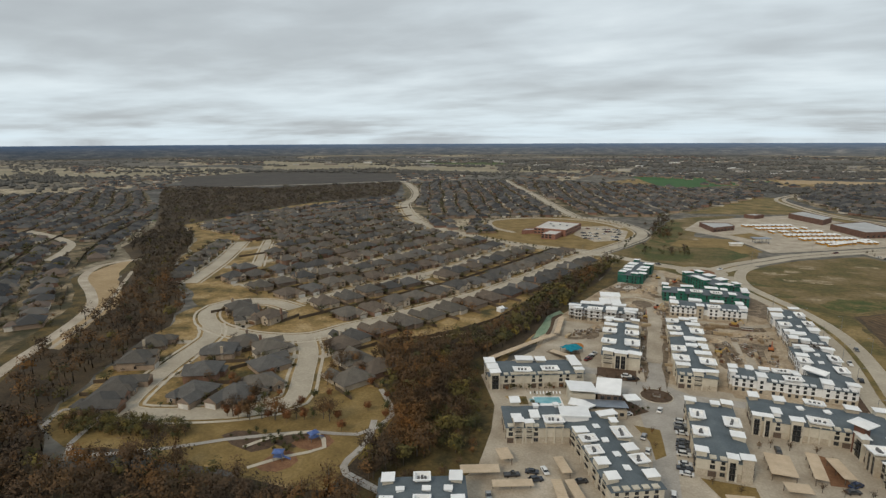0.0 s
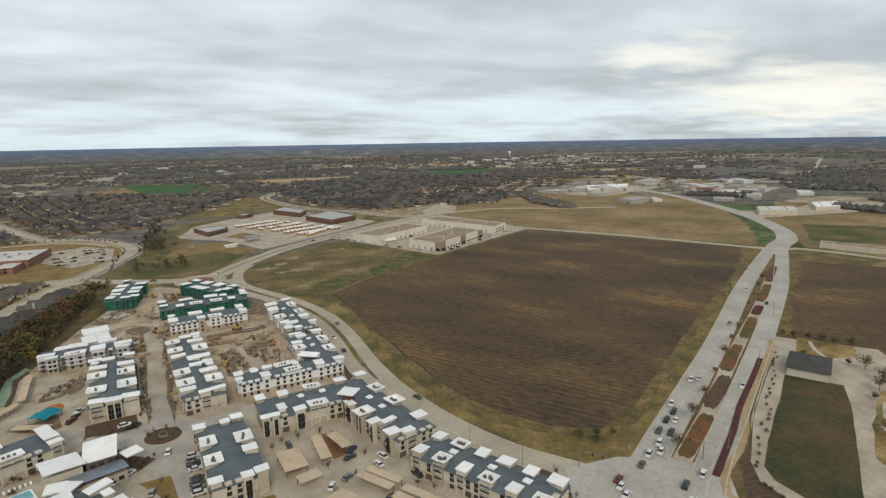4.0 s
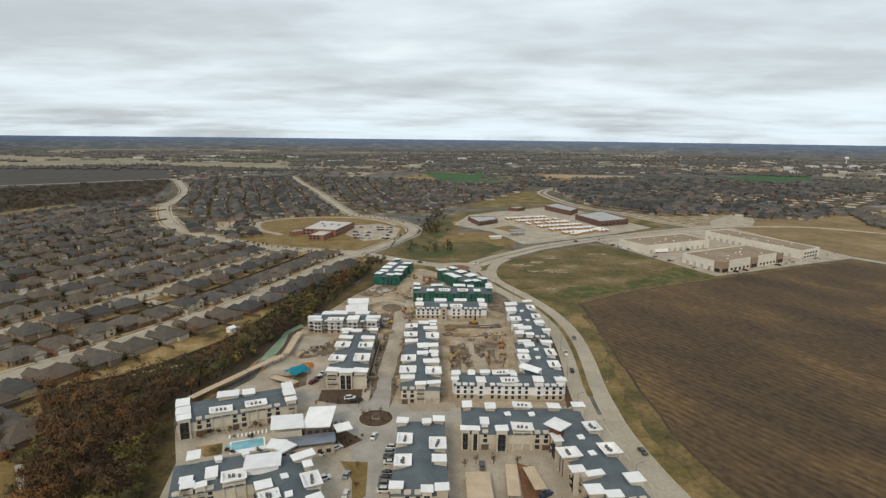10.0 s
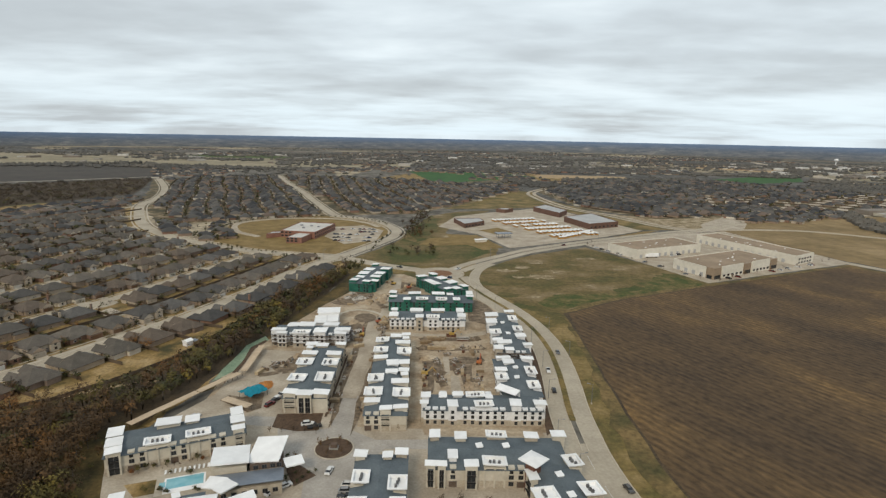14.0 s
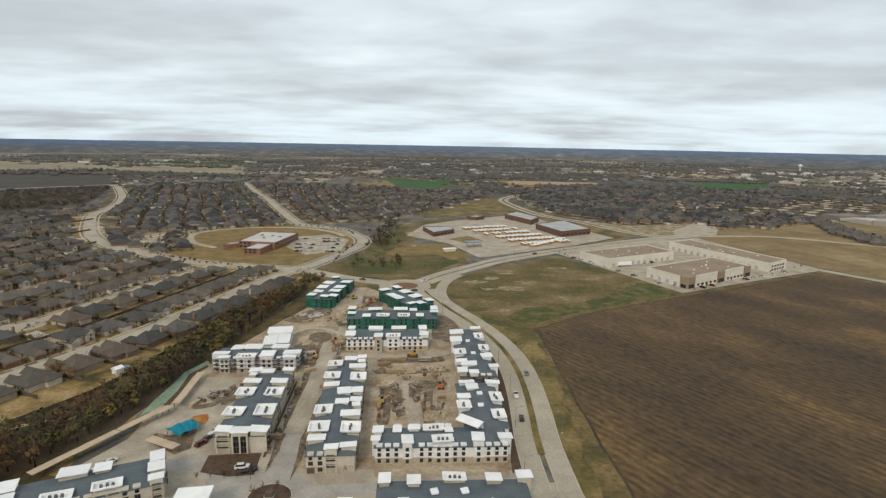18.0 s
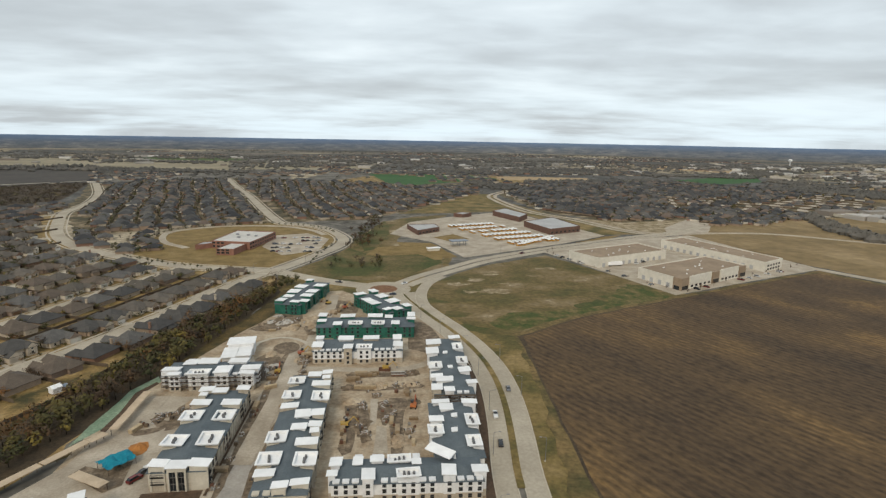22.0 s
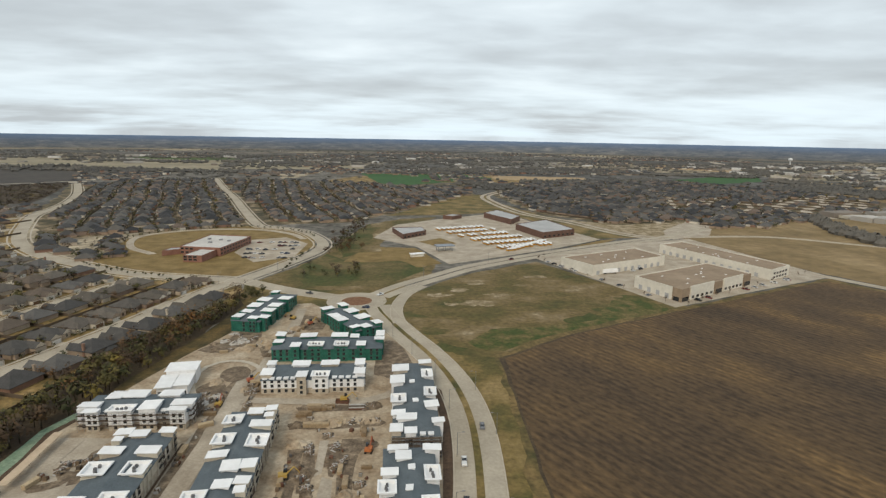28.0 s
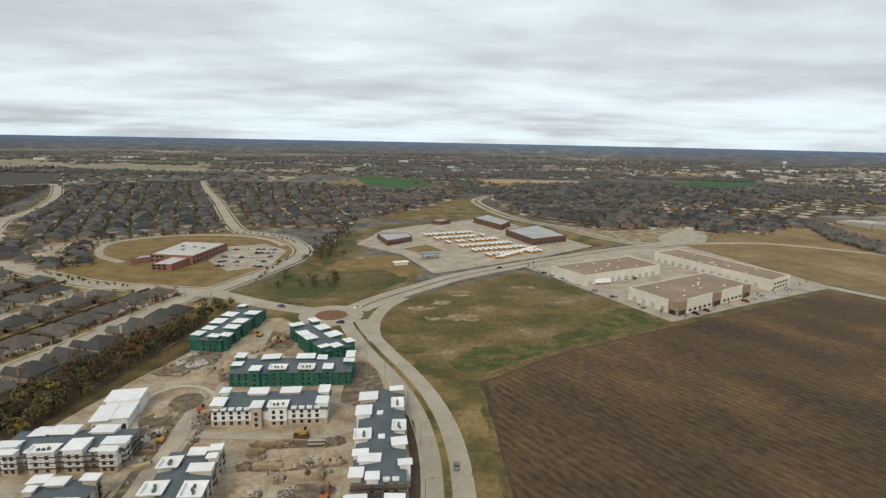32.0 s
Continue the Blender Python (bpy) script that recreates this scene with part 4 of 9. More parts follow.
road("avenue", [(60, 62), (110, 90), (180, 124), (240, 153), (345, 207), (420, 243), (470, 266), (512, 285)], 11, M["avenue"], 0.13, lines="dash", label="grey avenue carriageway")
road("avenue", offset([(80, 48), (126, 79), (180, 105), (266, 146), (372, 198), (430, 230), (480, 258), (518, 281)], -2.0), 10, M["avenue"], 0.13, lines="dash", label="grey avenue carriageway")
road("avenue", [(490, 268), (530, 288), (575, 305), (630, 345), (708, 432), (786, 550), (843, 650), (890, 765), (930, 880), (1010, 1000)], 19, M["avenue"], 0.13, lines="dash", label="grey avenue beyond the crossing")
patch("crossing", [(92, 106), (112, 102), (128, 92), (138, 78), (118, 58), (84, 50), (66, 64), (80, 88)], 0.16, M["avenue"], 0, "grey paved street crossing")
road("farm_road", [(388, 530), (453, 411), (506, 291), (535, 262), (552, 180)], 8, M["road"], 0.11)
road("back_road", [(345, 690), (372, 700), (430, 706), (486, 698), (560, 645), (640, 606)], 8, M["concrete"], 0.11)
RBT = (13, 456)
ring = [(RBT[0] + 15 * math.cos(a), RBT[1] + 15 * math.sin(a)) for a in [i * math.pi / 8 for i in range(17)]]
road("roundabout", ring, 9, M["road"], 0.14)
patch("roundabout_island", [(RBT[0] + 10.5 * math.cos(i * math.pi / 12), RBT[1] + 10.5 * math.sin(i * math.pi / 12)) for i in range(24)], 0.3, M["redmulch"], 0, "round island of reddish mulch")
road("slip_road", [(50, 388), (42.5, 409), (39.5, 432), (41, 452), (47, 474), (58, 494)], 7.5, M["road"], 0.122, label="pale slip road past the roundabout")
for d in (-5.0, 5.0):
    road("collector_road", offset([(27, 468), (45, 493), (71, 521), (101, 552), (145, 584), (182, 608), (252, 650), (299, 676), (349, 701), (420, 760)], d), 7, M["road"], 0.125)
road("collector_road", [(0, 464), (-31, 479), (-58, 497), (-78, 511)], 12, M["road"], 0.125)
road("collector_road", [(-84, 500), (-78, 511), (-65, 541), (-51, 577), (-38, 616), (-37, 656), (-54, 702), (-77, 736), (-106, 754), (-130, 773), (-185, 910), (-244, 1066), (-320, 1250), (-408, 1480)], 11, M["road"], 0.13, walkway=3.5)
road("collector_road", [(-78, 511), (-120, 519), (-167, 532), (-214, 558), (-265, 592), (-310, 634), (-345, 680), (-385, 750), (-430, 841), (-445, 910), (-475, 1000), (-530, 1120), (-635, 1310)], 12, M["road"], 0.13, walkway=3.5)
road("far_lane", [(-640, 1345), (-662, 1362), (-740, 1285), (-820, 1200), (-925, 1108), (-1080, 970)], 10, M["road"], 0.11, kerb=False)
road("street", [(-80, 508), (-92, 484), (-118, 400), (-142, 334), (-155, 303), (-178, 262), (-196, 238), (-211, 212), (-243, 203), (-278, 211), (-300, 232), (-300, 252), (-275, 263), (-250, 256)], 10, M["road"], 0.12, walkway=2.6, label="pale concrete residential street")
road("street", [(-211, 210), (-197, 192), (-184, 168), (-173, 144), (-184, 130), (-206, 119), (-232, 112), (-244, 130), (-254, 160), (-264, 195), (-278, 210)], 9.5, M["road"], 0.12, walkway=2.6, label="pale concrete residential street")
road("street", [(-368, 285), (-398, 350), (-425, 400), (-452, 447)], 11, M["road"], 0.12, walkway=2.6, label="pale concrete residential street")
road("street", [(-355, 350), (-395, 410), (-432, 468)], 6, M["road"], 0.12, walkway=2.6, label="pale concrete residential street")
road("lane", [(-300, 90), (-324, 120), (-350, 165), (-380, 210), (-415, 238), (-465, 270), (-492, 310), (-480, 345)], 7, M["concrete"], 0.12, kerb=False, label="pale lane past the bare lot")
road("lane", [(-332, 150), (-365, 205), (-420, 270), (-446, 300)], 3, M["concrete"], 0.11, kerb=False, label="pale footpath by the bare lot")
road("street", [(-560, 305), (-572, 325), (-620, 373), (-690, 402), (-760, 420)], 9, M["road"], 0.12, label="pale concrete residential street")
for pts, w in (([(824, 1112), (788, 1089), (696, 1010), (664, 943), (659, 915)], 16), ([(904, 1162), (837, 1094), (800, 1032), (717, 965), (680, 910), (677, 857)], 15), ([(792, 971), (842, 995), (901, 1072), (862, 1051), (800, 985)], 13),
               ([(554, 1122), (523, 1048), (491, 964)], 9), ([(566, 1010), (620, 1081), (670, 1110)], 9), ([(661, 1040), (625, 976), (573, 918)], 9)):
    road("curving_street", pts, w, M["concrete"], 0.11, kerb=False)
for d in (-6.0, 6.0):
    road("collector_road", offset([(335, 690), (300, 722), (265, 810), (219, 897), (198, 1028), (201, 1132), (257, 1244), (312, 1373)], d), 7, M["concrete"], 0.12, kerb=False)
road("highway", [(1696, 2961), (1393, 2138), (1255, 1803), (1143, 1467), (1132, 1279), (1180, 1000), (1300, 700)], 40, M["concrete"], 0.11, kerb=False)
road("footpath", [(-252, 92), (-258, 104), (-240, 108), (-225, 82), (-194, 96), (-178, 108), (-150, 124), (-133, 128), (-127, 146), (-142, 166)], 2.2, M["drive"], 0.14, kerb=False, label="pale park footpath")
road("footpath", [(-104, 98), (-124, 104), (-128, 112), (-127, 124), (-132, 140)], 2.6, M["drive"], 0.15, kerb=False, label="pale park footpath")
road("footpath", [(-158, 96), (-150, 106), (-140, 116), (-150, 124), (-162, 116), (-168, 106)], 1.8, M["kerb"], 0.14, kerb=False, label="pale park footpath")
road("footpath", [(268, 140), (246, 129), (222, 118), (203, 110), (184, 101), (168, 91), (152, 83), (138, 78), (126, 70), (127, 59), (134, 48)], 2.6, M["bare"], 0.14, kerb=False, label="tan footpath beside the avenue")
# planted median of the avenue
road("median_paving", [(129, 89), (168, 106.5), (208, 126.5), (252, 147.5), (322, 180), (380, 209), (438, 238)], 6.4, M["concrete"], 0.13, kerb=False, label="pale paving of the planted median")
for i, (a, b, m) in enumerate([((132.1, 90.3), (165.2, 104.7), "medianplants"), ((171.3, 108.4), (204.3, 124.0), "mulch"), ((209.9, 127.9), (245.6, 144.7), "medianplants"), ((258.4, 149.5), (295.5, 167.7), "medianplants"), ((301.6, 170.4), (322.6, 180.1), "maroon"), ((332.0, 185.3), (377.3, 207.7), "medianplants"),
                               ((386, 212.5), (438, 238.5), "mulch")]):
    (x0, y0), (x1, y1) = a, b
    nx, ny = -(y1 - y0), (x1 - x0)
    l = math.hypot(nx, ny)
    nx, ny = nx / l * 2.6, ny / l * 2.6
    patch("planted_median", [(x0, y0), (x0 + nx + 2, y0 + ny + 1), (x1 + nx - 2, y1 + ny - 1), (x1, y1), (x1 - nx - 2, y1 - ny - 1), (x0 - nx + 2, y0 - ny + 1)], 0.28, M[m], 0.6, "planted median of the avenue", True)
road("hedge_strip", [(131, 77.5), (146, 84.5), (164, 93), (181, 102), (211, 115.5), (238, 128)], 2.4, M["maroon"], 0.3, kerb=False, label="low maroon hedge beside the avenue")
patch("lot_paving", [(141, 72), (178, 95), (248, 129), (275, 142), (300, 104), (262, 66), (200, 34), (150, 24), (137, 42)], 0.1, M["concrete"], 0, "pale concrete of an office lot")
patch("lot_grass", [(150, 73), (229, 111), (240, 91), (214, 76), (156, 46), (147, 47), (144, 52), (145, 67)], 0.2, M["olivegrass"], 1, "green lawn ringed by a concrete drive")
patch("shrub_bed", [(248, 127), (214, 112), (178, 94), (149, 77), (141, 69), (139, 55), (137, 45), (130, 52), (129, 66), (144, 77), (164, 86.5), (186, 98.5), (217, 113)], 0.12, M["mulch"], 0.4, "dark shrub bed along the footpath")
patch("lot_bed", [(247, 81), (212, 68), (187, 56), (181, 46), (200, 40), (256, 70)], 0.2, M["yard"], 1, "planted bed in the office lot")
patch("lot_bed", [(166, 44), (176, 42), (160, 30), (154, 34)], 0.2, M["yard"], 1, "planted bed in the office lot")
patch("lot_bed", [(262, 124), (284, 136), (292, 112), (280, 104), (268, 110)], 0.2, M["yard"], 1, "planted bed in the office lot")
for i, pts in enumerate(([(236, 74), (222, 68), (217, 62)], [(246, 70), (226, 58), (205, 52)], [(214, 66), (206, 58), (196, 52)], [(282, 128), (272, 120), (266, 112)])):
    road("garden_path", pts, 2.0, M["kerb"], 0.24, kerb=False, label="pale garden path in the planted bed")

# school, depot and warehouse grounds
patch("parking_lot", [(-112, 612), (-112, 676), (-80, 690), (-52, 656), (-54, 594), (-84, 572)], 0.14, M["concrete"], 0, "pale school parking lot")
road("school_drive", [(-181, 604), (-214, 634), (-232, 682), (-218, 714), (-176, 738), (-120, 738), (-80, 712), (-60, 680)], 6, M["concrete"], 0.13, label="pale school drive")
patch("depot_yard", [(12, 690), (36, 780), (92, 830), (144, 866), (185, 900), (262, 684), (205, 640), (150, 604), (84, 564), (58, 640)], 0.12, M["concrete"], 0, "pale concrete yard of the bus depot")
patch("lawn", [(20, 640), (56, 636), (78, 566), (60, 556), (30, 590)], 0.1, M["lawn"], 2, "tan grass by the depot")
patch("lawn", [(212, 640), (262, 680), (285, 690), (250, 655)], 0.14, M["lawn"], 0, "tan grass by the depot")
patch("lawn", [(60, 668), (84, 690), (100, 660), (80, 640)], 0.15, M["lawn"], 1, "tan grass by the depot")
patch("warehouse_yard", [(164, 592), (224, 438), (300, 474), (371, 506), (398, 518), (366, 690), (300, 668)], 0.145, M["concrete"], 0, "pale concrete yard of the warehouses")
patch("turning_area", [(345, 690), (400, 705), (450, 790), (430, 820), (360, 740)], 0.09, M["concrete"], 3, "pale half-built street junction")


# ---- trees ----
def tree_arrays(seed, h, r, leaves, size, bare, limbs=7, base=0.3):
    """A tapered trunk, limbs and a crown of small leaf clumps: trunk arrays and crown arrays, all in quads."""
    rng = random.Random(seed)
    tv, tq, cv, cq = [], [], [], []

    def prism(a, b, r0, r1):
        a, b = Vector(a), Vector(b)
        d = (b - a).normalized()
        u = d.orthogonal().normalized()
        w = d.cross(u)
        o = len(tv)
        for c, rr in ((a, r0), (b, r1)):
            for i in range(4):
                ang = math.pi / 2 * i
                tv.append(tuple(c + (u * math.cos(ang) + w * math.sin(ang)) * rr))
        for i in range(4):
            tq.append((o + i, o + (i + 1) % 4, o + 4 + (i + 1) % 4, o + 4 + i))

    lean = Vector((rng.uniform(-0.05, 0.05) * h, rng.uniform(-0.05, 0.05) * h, 0))
    mid, top = lean * 0.5 + Vector((0, 0, h * 0.45)), lean + Vector((0, 0, h * 0.86))
    prism((0, 0, -0.1), mid, 0.026 * h, 0.018 * h)
    prism(mid, top, 0.018 * h, 0.004 * h)
    tips = [top]
    for i in range(limbs):
        z = h * rng.uniform(base, 0.62)
        a = 2 * math.pi * (i + rng.random() * 0.7) / limbs
        st = lean * (z / h) + Vector((0, 0, z))
        en = Vector((math.cos(a) * r * rng.uniform(0.5, 0.85), math.sin(a) * r * rng.uniform(0.5, 0.85), z + h * rng.uniform(0.12, 0.34)))
        prism(st, en, 0.011 * h, 0.003 * h)
        tips += [en, (st + en) / 2]
    clumps = tips + [Vector((rng.gauss(0, r * 0.42), rng.gauss(0, r * 0.42), h * rng.uniform(0.45, 0.95))) for _ in range(limbs)]
    for i in range(leaves):
        c = rng.choice(clumps)
        p = c + Vector((rng.gauss(0, r * 0.2), rng.gauss(0, r * 0.2), rng.gauss(0, h * 0.07)))
        p.z = min(max(p.z, h * base * 0.8), h)
        out = Vector((p.x, p.y, (p.z - h * 0.35) * 0.8)).normalized()
        if rng.random() < bare:
            a = (out + Vector((rng.gauss(0, 0.4), rng.gauss(0, 0.4), rng.gauss(0.2, 0.3)))).normalized() * size * rng.uniform(0.8, 1.4)
            b = a.cross(Vector((0, 0, 1)) + out.orthogonal() * 0.2).normalized() * size * 0.2
        else:
            # leaf clumps lie roughly along the crown's surface
            face = (out + Vector((rng.gauss(0, 0.3), rng.gauss(0, 0.3), rng.gauss(0.35, 0.3)))).normalized()
            a = face.cross(Vector((rng.gauss(0, 1), rng.gauss(0, 1), rng.gauss(0, 1)))).normalized() * size * rng.uniform(0.5, 1.0)
            b = a.cross(face).normalized() * size * rng.uniform(0.4, 0.8)
        o = len(cv)
        cv += [tuple(p - a - b * 0.6), tuple(p + a * 0.2 - b), tuple(p + a), tuple(p - a * 0.1 + b)]
        cq.append((o, o + 1, o + 2, o + 3) if a.cross(b).dot(out) > 0 else (o + 3, o + 2, o + 1, o))
    return np.array(tv), np.array(tq), np.array(cv), np.array(cq)


def joined(arr, crown=1):
    tv, tq, cv, cq = arr
    return np.concatenate([tv, cv]), np.concatenate([tq, cq + len(tv)]), np.concatenate([np.zeros(len(tq), int), np.full(len(cq), crown)])


def crown_normals(v):
    """Normals that turn outward from the middle of a crown, so that it shades as one round mass."""
    d = v - np.array([0, 0, v[:, 2].max() * 0.42])
    d[:, 2] *= 1.15
    return d / np.maximum(np.linalg.norm(d, axis=1), 1e-6)[:, None]


def plain_mesh(name, v, q, m):
    me = bpy.data.meshes.new(name)
    me.from_pydata(v.tolist(), [], q.tolist())
    me.materials.append(m)
    me.update()
    return me


TREE_KINDS = {
    "bare": (M["twigs"], "bare winter tree with a few dry brown leaves", [(9, 4.0, 520, 0.44, 0.6), (11, 4.8, 620, 0.46, 0.65), (8, 3.6, 480, 0.42, 0.5), (10, 4.4, 560, 0.44, 0.4)]),
    "russet": (M["russet"], "small tree with russet autumn leaves", [(5.5, 2.2, 420, 0.42, 0.05), (4.5, 1.9, 360, 0.4, 0.05)]),
    "evergreen": (M["evergreen"], "dark evergreen tree with dense leaves", [(6.5, 2.6, 300, 0.45, 0.1), (5, 2.2, 260, 0.42, 0.1)]),
    "olive": (M["olive"], "tree with yellowing green leaves", [(8, 3.8, 330, 0.55, 0.15), (9, 4.0, 340, 0.55, 0.2)]),
    "young": (M["twigs"], "young nearly bare tree with thin twigs", [(3.2, 1.0, 90, 0.24, 0.6), (3.6, 1.1, 100, 0.25, 0.5)]),
}
TREE_MESH = {}
for kind_name, (leafmat, _, rows) in TREE_KINDS.items():
    for i, (h, r, n, s, b) in enumerate(rows):
        tv, tq, cv, cq = tree_arrays(hash((len(kind_name), i)) % 1000 + i, h, r, n, s, b)
        crown = plain_mesh("crown", cv, cq, leafmat)
        crown.polygons.foreach_set("use_smooth", np.ones(len(cq), bool))
        crown.normals_split_custom_set_from_vertices(crown_normals(cv).tolist())
        TREE_MESH[kind_name, i] = (plain_mesh("trunk", tv, tq, M["bark"]), crown)


def tree(kind_name, x, y, rng, group="", z=0.05, size=1.0):
    i = rng.randrange(len(TREE_KINDS[kind_name][2]))
    s = size * rng.uniform(0.82, 1.2)
    ob = root("tree", pose(x, y, z, 0, 0, rng.uniform(0, 360)) @ Matrix.Diagonal((s, s, s * rng.uniform(0.9, 1.1), 1)), TREE_KINDS[kind_name][1], "tree", group)
    part("trunk", TREE_MESH[kind_name, i][0], ob)
    part("crown", TREE_MESH[kind_name, i][1], ob)
    return ob


def fill_points(poly, spacing, rng, skip=None):
    xs, ys = [p[0] for p in poly], [p[1] for p in poly]
    out = []
    y = min(ys)
    while y < max(ys):
        x = min(xs)
        while x < max(xs):
            p = (x + rng.uniform(-0.5, 0.5) * spacing, y + rng.uniform(-0.5, 0.5) * spacing)
            if inside(p, poly) and not (skip and skip(p)):
                out.append(p)
            x += spacing
        y += spacing
    return out


WOOD_NEAR = [(-138, 166), (-166, 212), (-136, 232), (-112, 262), (-108, 300), (-92, 385), (-64, 460), (-60, 446), (-76, 340), (-90, 290), (-102, 226), (-109, 204), (-104, 180), (-89, 150),
             (-92, 128), (-112, 100), (-122, 108), (-122, 140)]
WOOD_SOUTH = [(-110, 94), (-160, 87), (-195, 90), (-225, 74), (-258, 94), (-298, 90), (-318, 60), (-420, 0), (-330, -60), (-150, -60), (-70, 40)]
WOOD_CREEK = [(-258, 96), (-274, 128), (-290, 168), (-300, 203), (-318, 232), (-352, 264), (-417, 312), (-470, 390), (-540, 470), (-612, 522), (-612, 655), (-600, 805), (-515, 975), (-545, 1060), (-640, 1290), (-660, 1316),
              (-816, 1145), (-890, 1050), (-1040, 1040), (-1120, 980), (-990, 841), (-790, 655), (-640, 510), (-547, 380), (-480, 338), (-440, 292), (-400, 250), (-366, 200), (-345, 168), (-322, 122), (-300, 92)]
rng = random.Random(11)
clear = [(-172, 240), (-150, 262), (-122, 300), (-112, 292), (-122, 262), (-128, 240), (-160, 222)]
near_pts = fill_points(WOOD_NEAR, 5.4, rng, lambda p: inside(p, clear) and rng.random() < 0.9)
near_pts.sort(key=lambda p: p[0] * 0.5 - p[1] * 0.25, reverse=True)
stuff_places = []
stuff_templates = []
# three grades of leafiness, for woods near, farther and far from the path
for share, grow, limbs in ((1.0, 1.0, 5), (0.42, 1.5, 4), (0.16, 2.3, 3)):
    for i in range(7):
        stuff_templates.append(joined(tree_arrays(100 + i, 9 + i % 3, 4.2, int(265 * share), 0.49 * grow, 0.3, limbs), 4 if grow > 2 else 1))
    for i in range(3):
        stuff_templates.append(joined(tree_arrays(130 + i, 7, 3.4, int(150 * share), 0.6 * grow, 0.1, limbs), 2))
    for i in range(3):
        stuff_templates.append(joined(tree_arrays(140 + i, 7.5, 3.5, int(150 * share), 0.6 * grow, 0.1, limbs), 3))


TEMPLATE_NORMALS = [crown_normals(t[0]) for t in stuff_templates]


def lod(x, y):
    d = math.hypot(x + 40, y - 60)
    return 0 if d < 190 else 13 if d < 430 else 26


for i, (x, y) in enumerate(near_pts):
    edge = y > 225 or rng.random() < 0.2 or x > -106
    kd = "olive" if edge and rng.random() < 0.4 else "evergreen" if edge and rng.random() < 0.55 else "bare"
    if i < 85:
        tree(kd, x, y, rng, "trees of the creek wood")
    else:
        t = lod(x, y) + {"bare": rng.randrange(7), "evergreen": 7 + rng.randrange(3), "olive": 10 + rng.randrange(3)}[kd]
        s = rng.uniform(0.8, 1.2)
        stuff_places.append((t, x, y, 0.05, rng.uniform(0, 6.28), s, s))
SCRUB = [(-112, 100), (-96, 96), (-84, 122), (-86, 148), (-91, 168), (-98, 184), (-104, 196), (-99, 210), (-108, 214), (-116, 190), (-110, 150)]
for x, y in fill_points(SCRUB, 5.0, rng, lambda p: rng.random() < 0.35):
    s = rng.uniform(0.3, 0.6)
    stuff_places.append((rng.choice((0, 3, 10, 11, 12, 10, 8)), x - 2, y, 0.06, rng.uniform(0, 6.28), s, s))
skip_road = lambda p: near_road(p[0], p[1], 2.5)
HEDGE = [(-252, 95), (-240, 103), (-222, 108), (-200, 112), (-192, 108), (-196, 101), (-215, 97), (-236, 90)]
for x, y in fill_points(HEDGE, 2.6, rng):
    s = rng.uniform(0.4, 0.65)
    stuff_places.append((rng.choice((7, 8, 9, 10, 11, 12, 10, 11, 1)), x, y, 0.08, rng.uniform(0, 6.28), s, s))
for poly, sp in ((WOOD_SOUTH, 5.6), (WOOD_CREEK, 8.5)):
    for x, y in fill_points(poly, sp, rng, skip_road):
        far = math.hypot(x + 40, y) > 700
        if far and rng.random() < 0.45:
            continue
        t = lod(x, y) + (rng.randrange(7) if rng.random() < 0.86 else 7 + rng.randrange(6))
        s = rng.uniform(0.75, 1.2) * (1.35 if far else 1.0)
        stuff_places.append((t, x, y, 0.05, rng.uniform(0, 6.28), s, s * ((0.24 if y > 1000 else 0.38) if far else 1.0)))

# ---- houses ----
WINDOW_H = Geo().box(-0.65, 0.65, -0.06, 0.02, -0.75, 0.75, 0).box(-0.55, 0.55, -0.075, 0.0, -0.65, -0.04, 1).box(-0.55, 0.55, -0.075, 0.0, 0.04, 0.65, 1).mesh("window", [M["door"], M["glass"]])


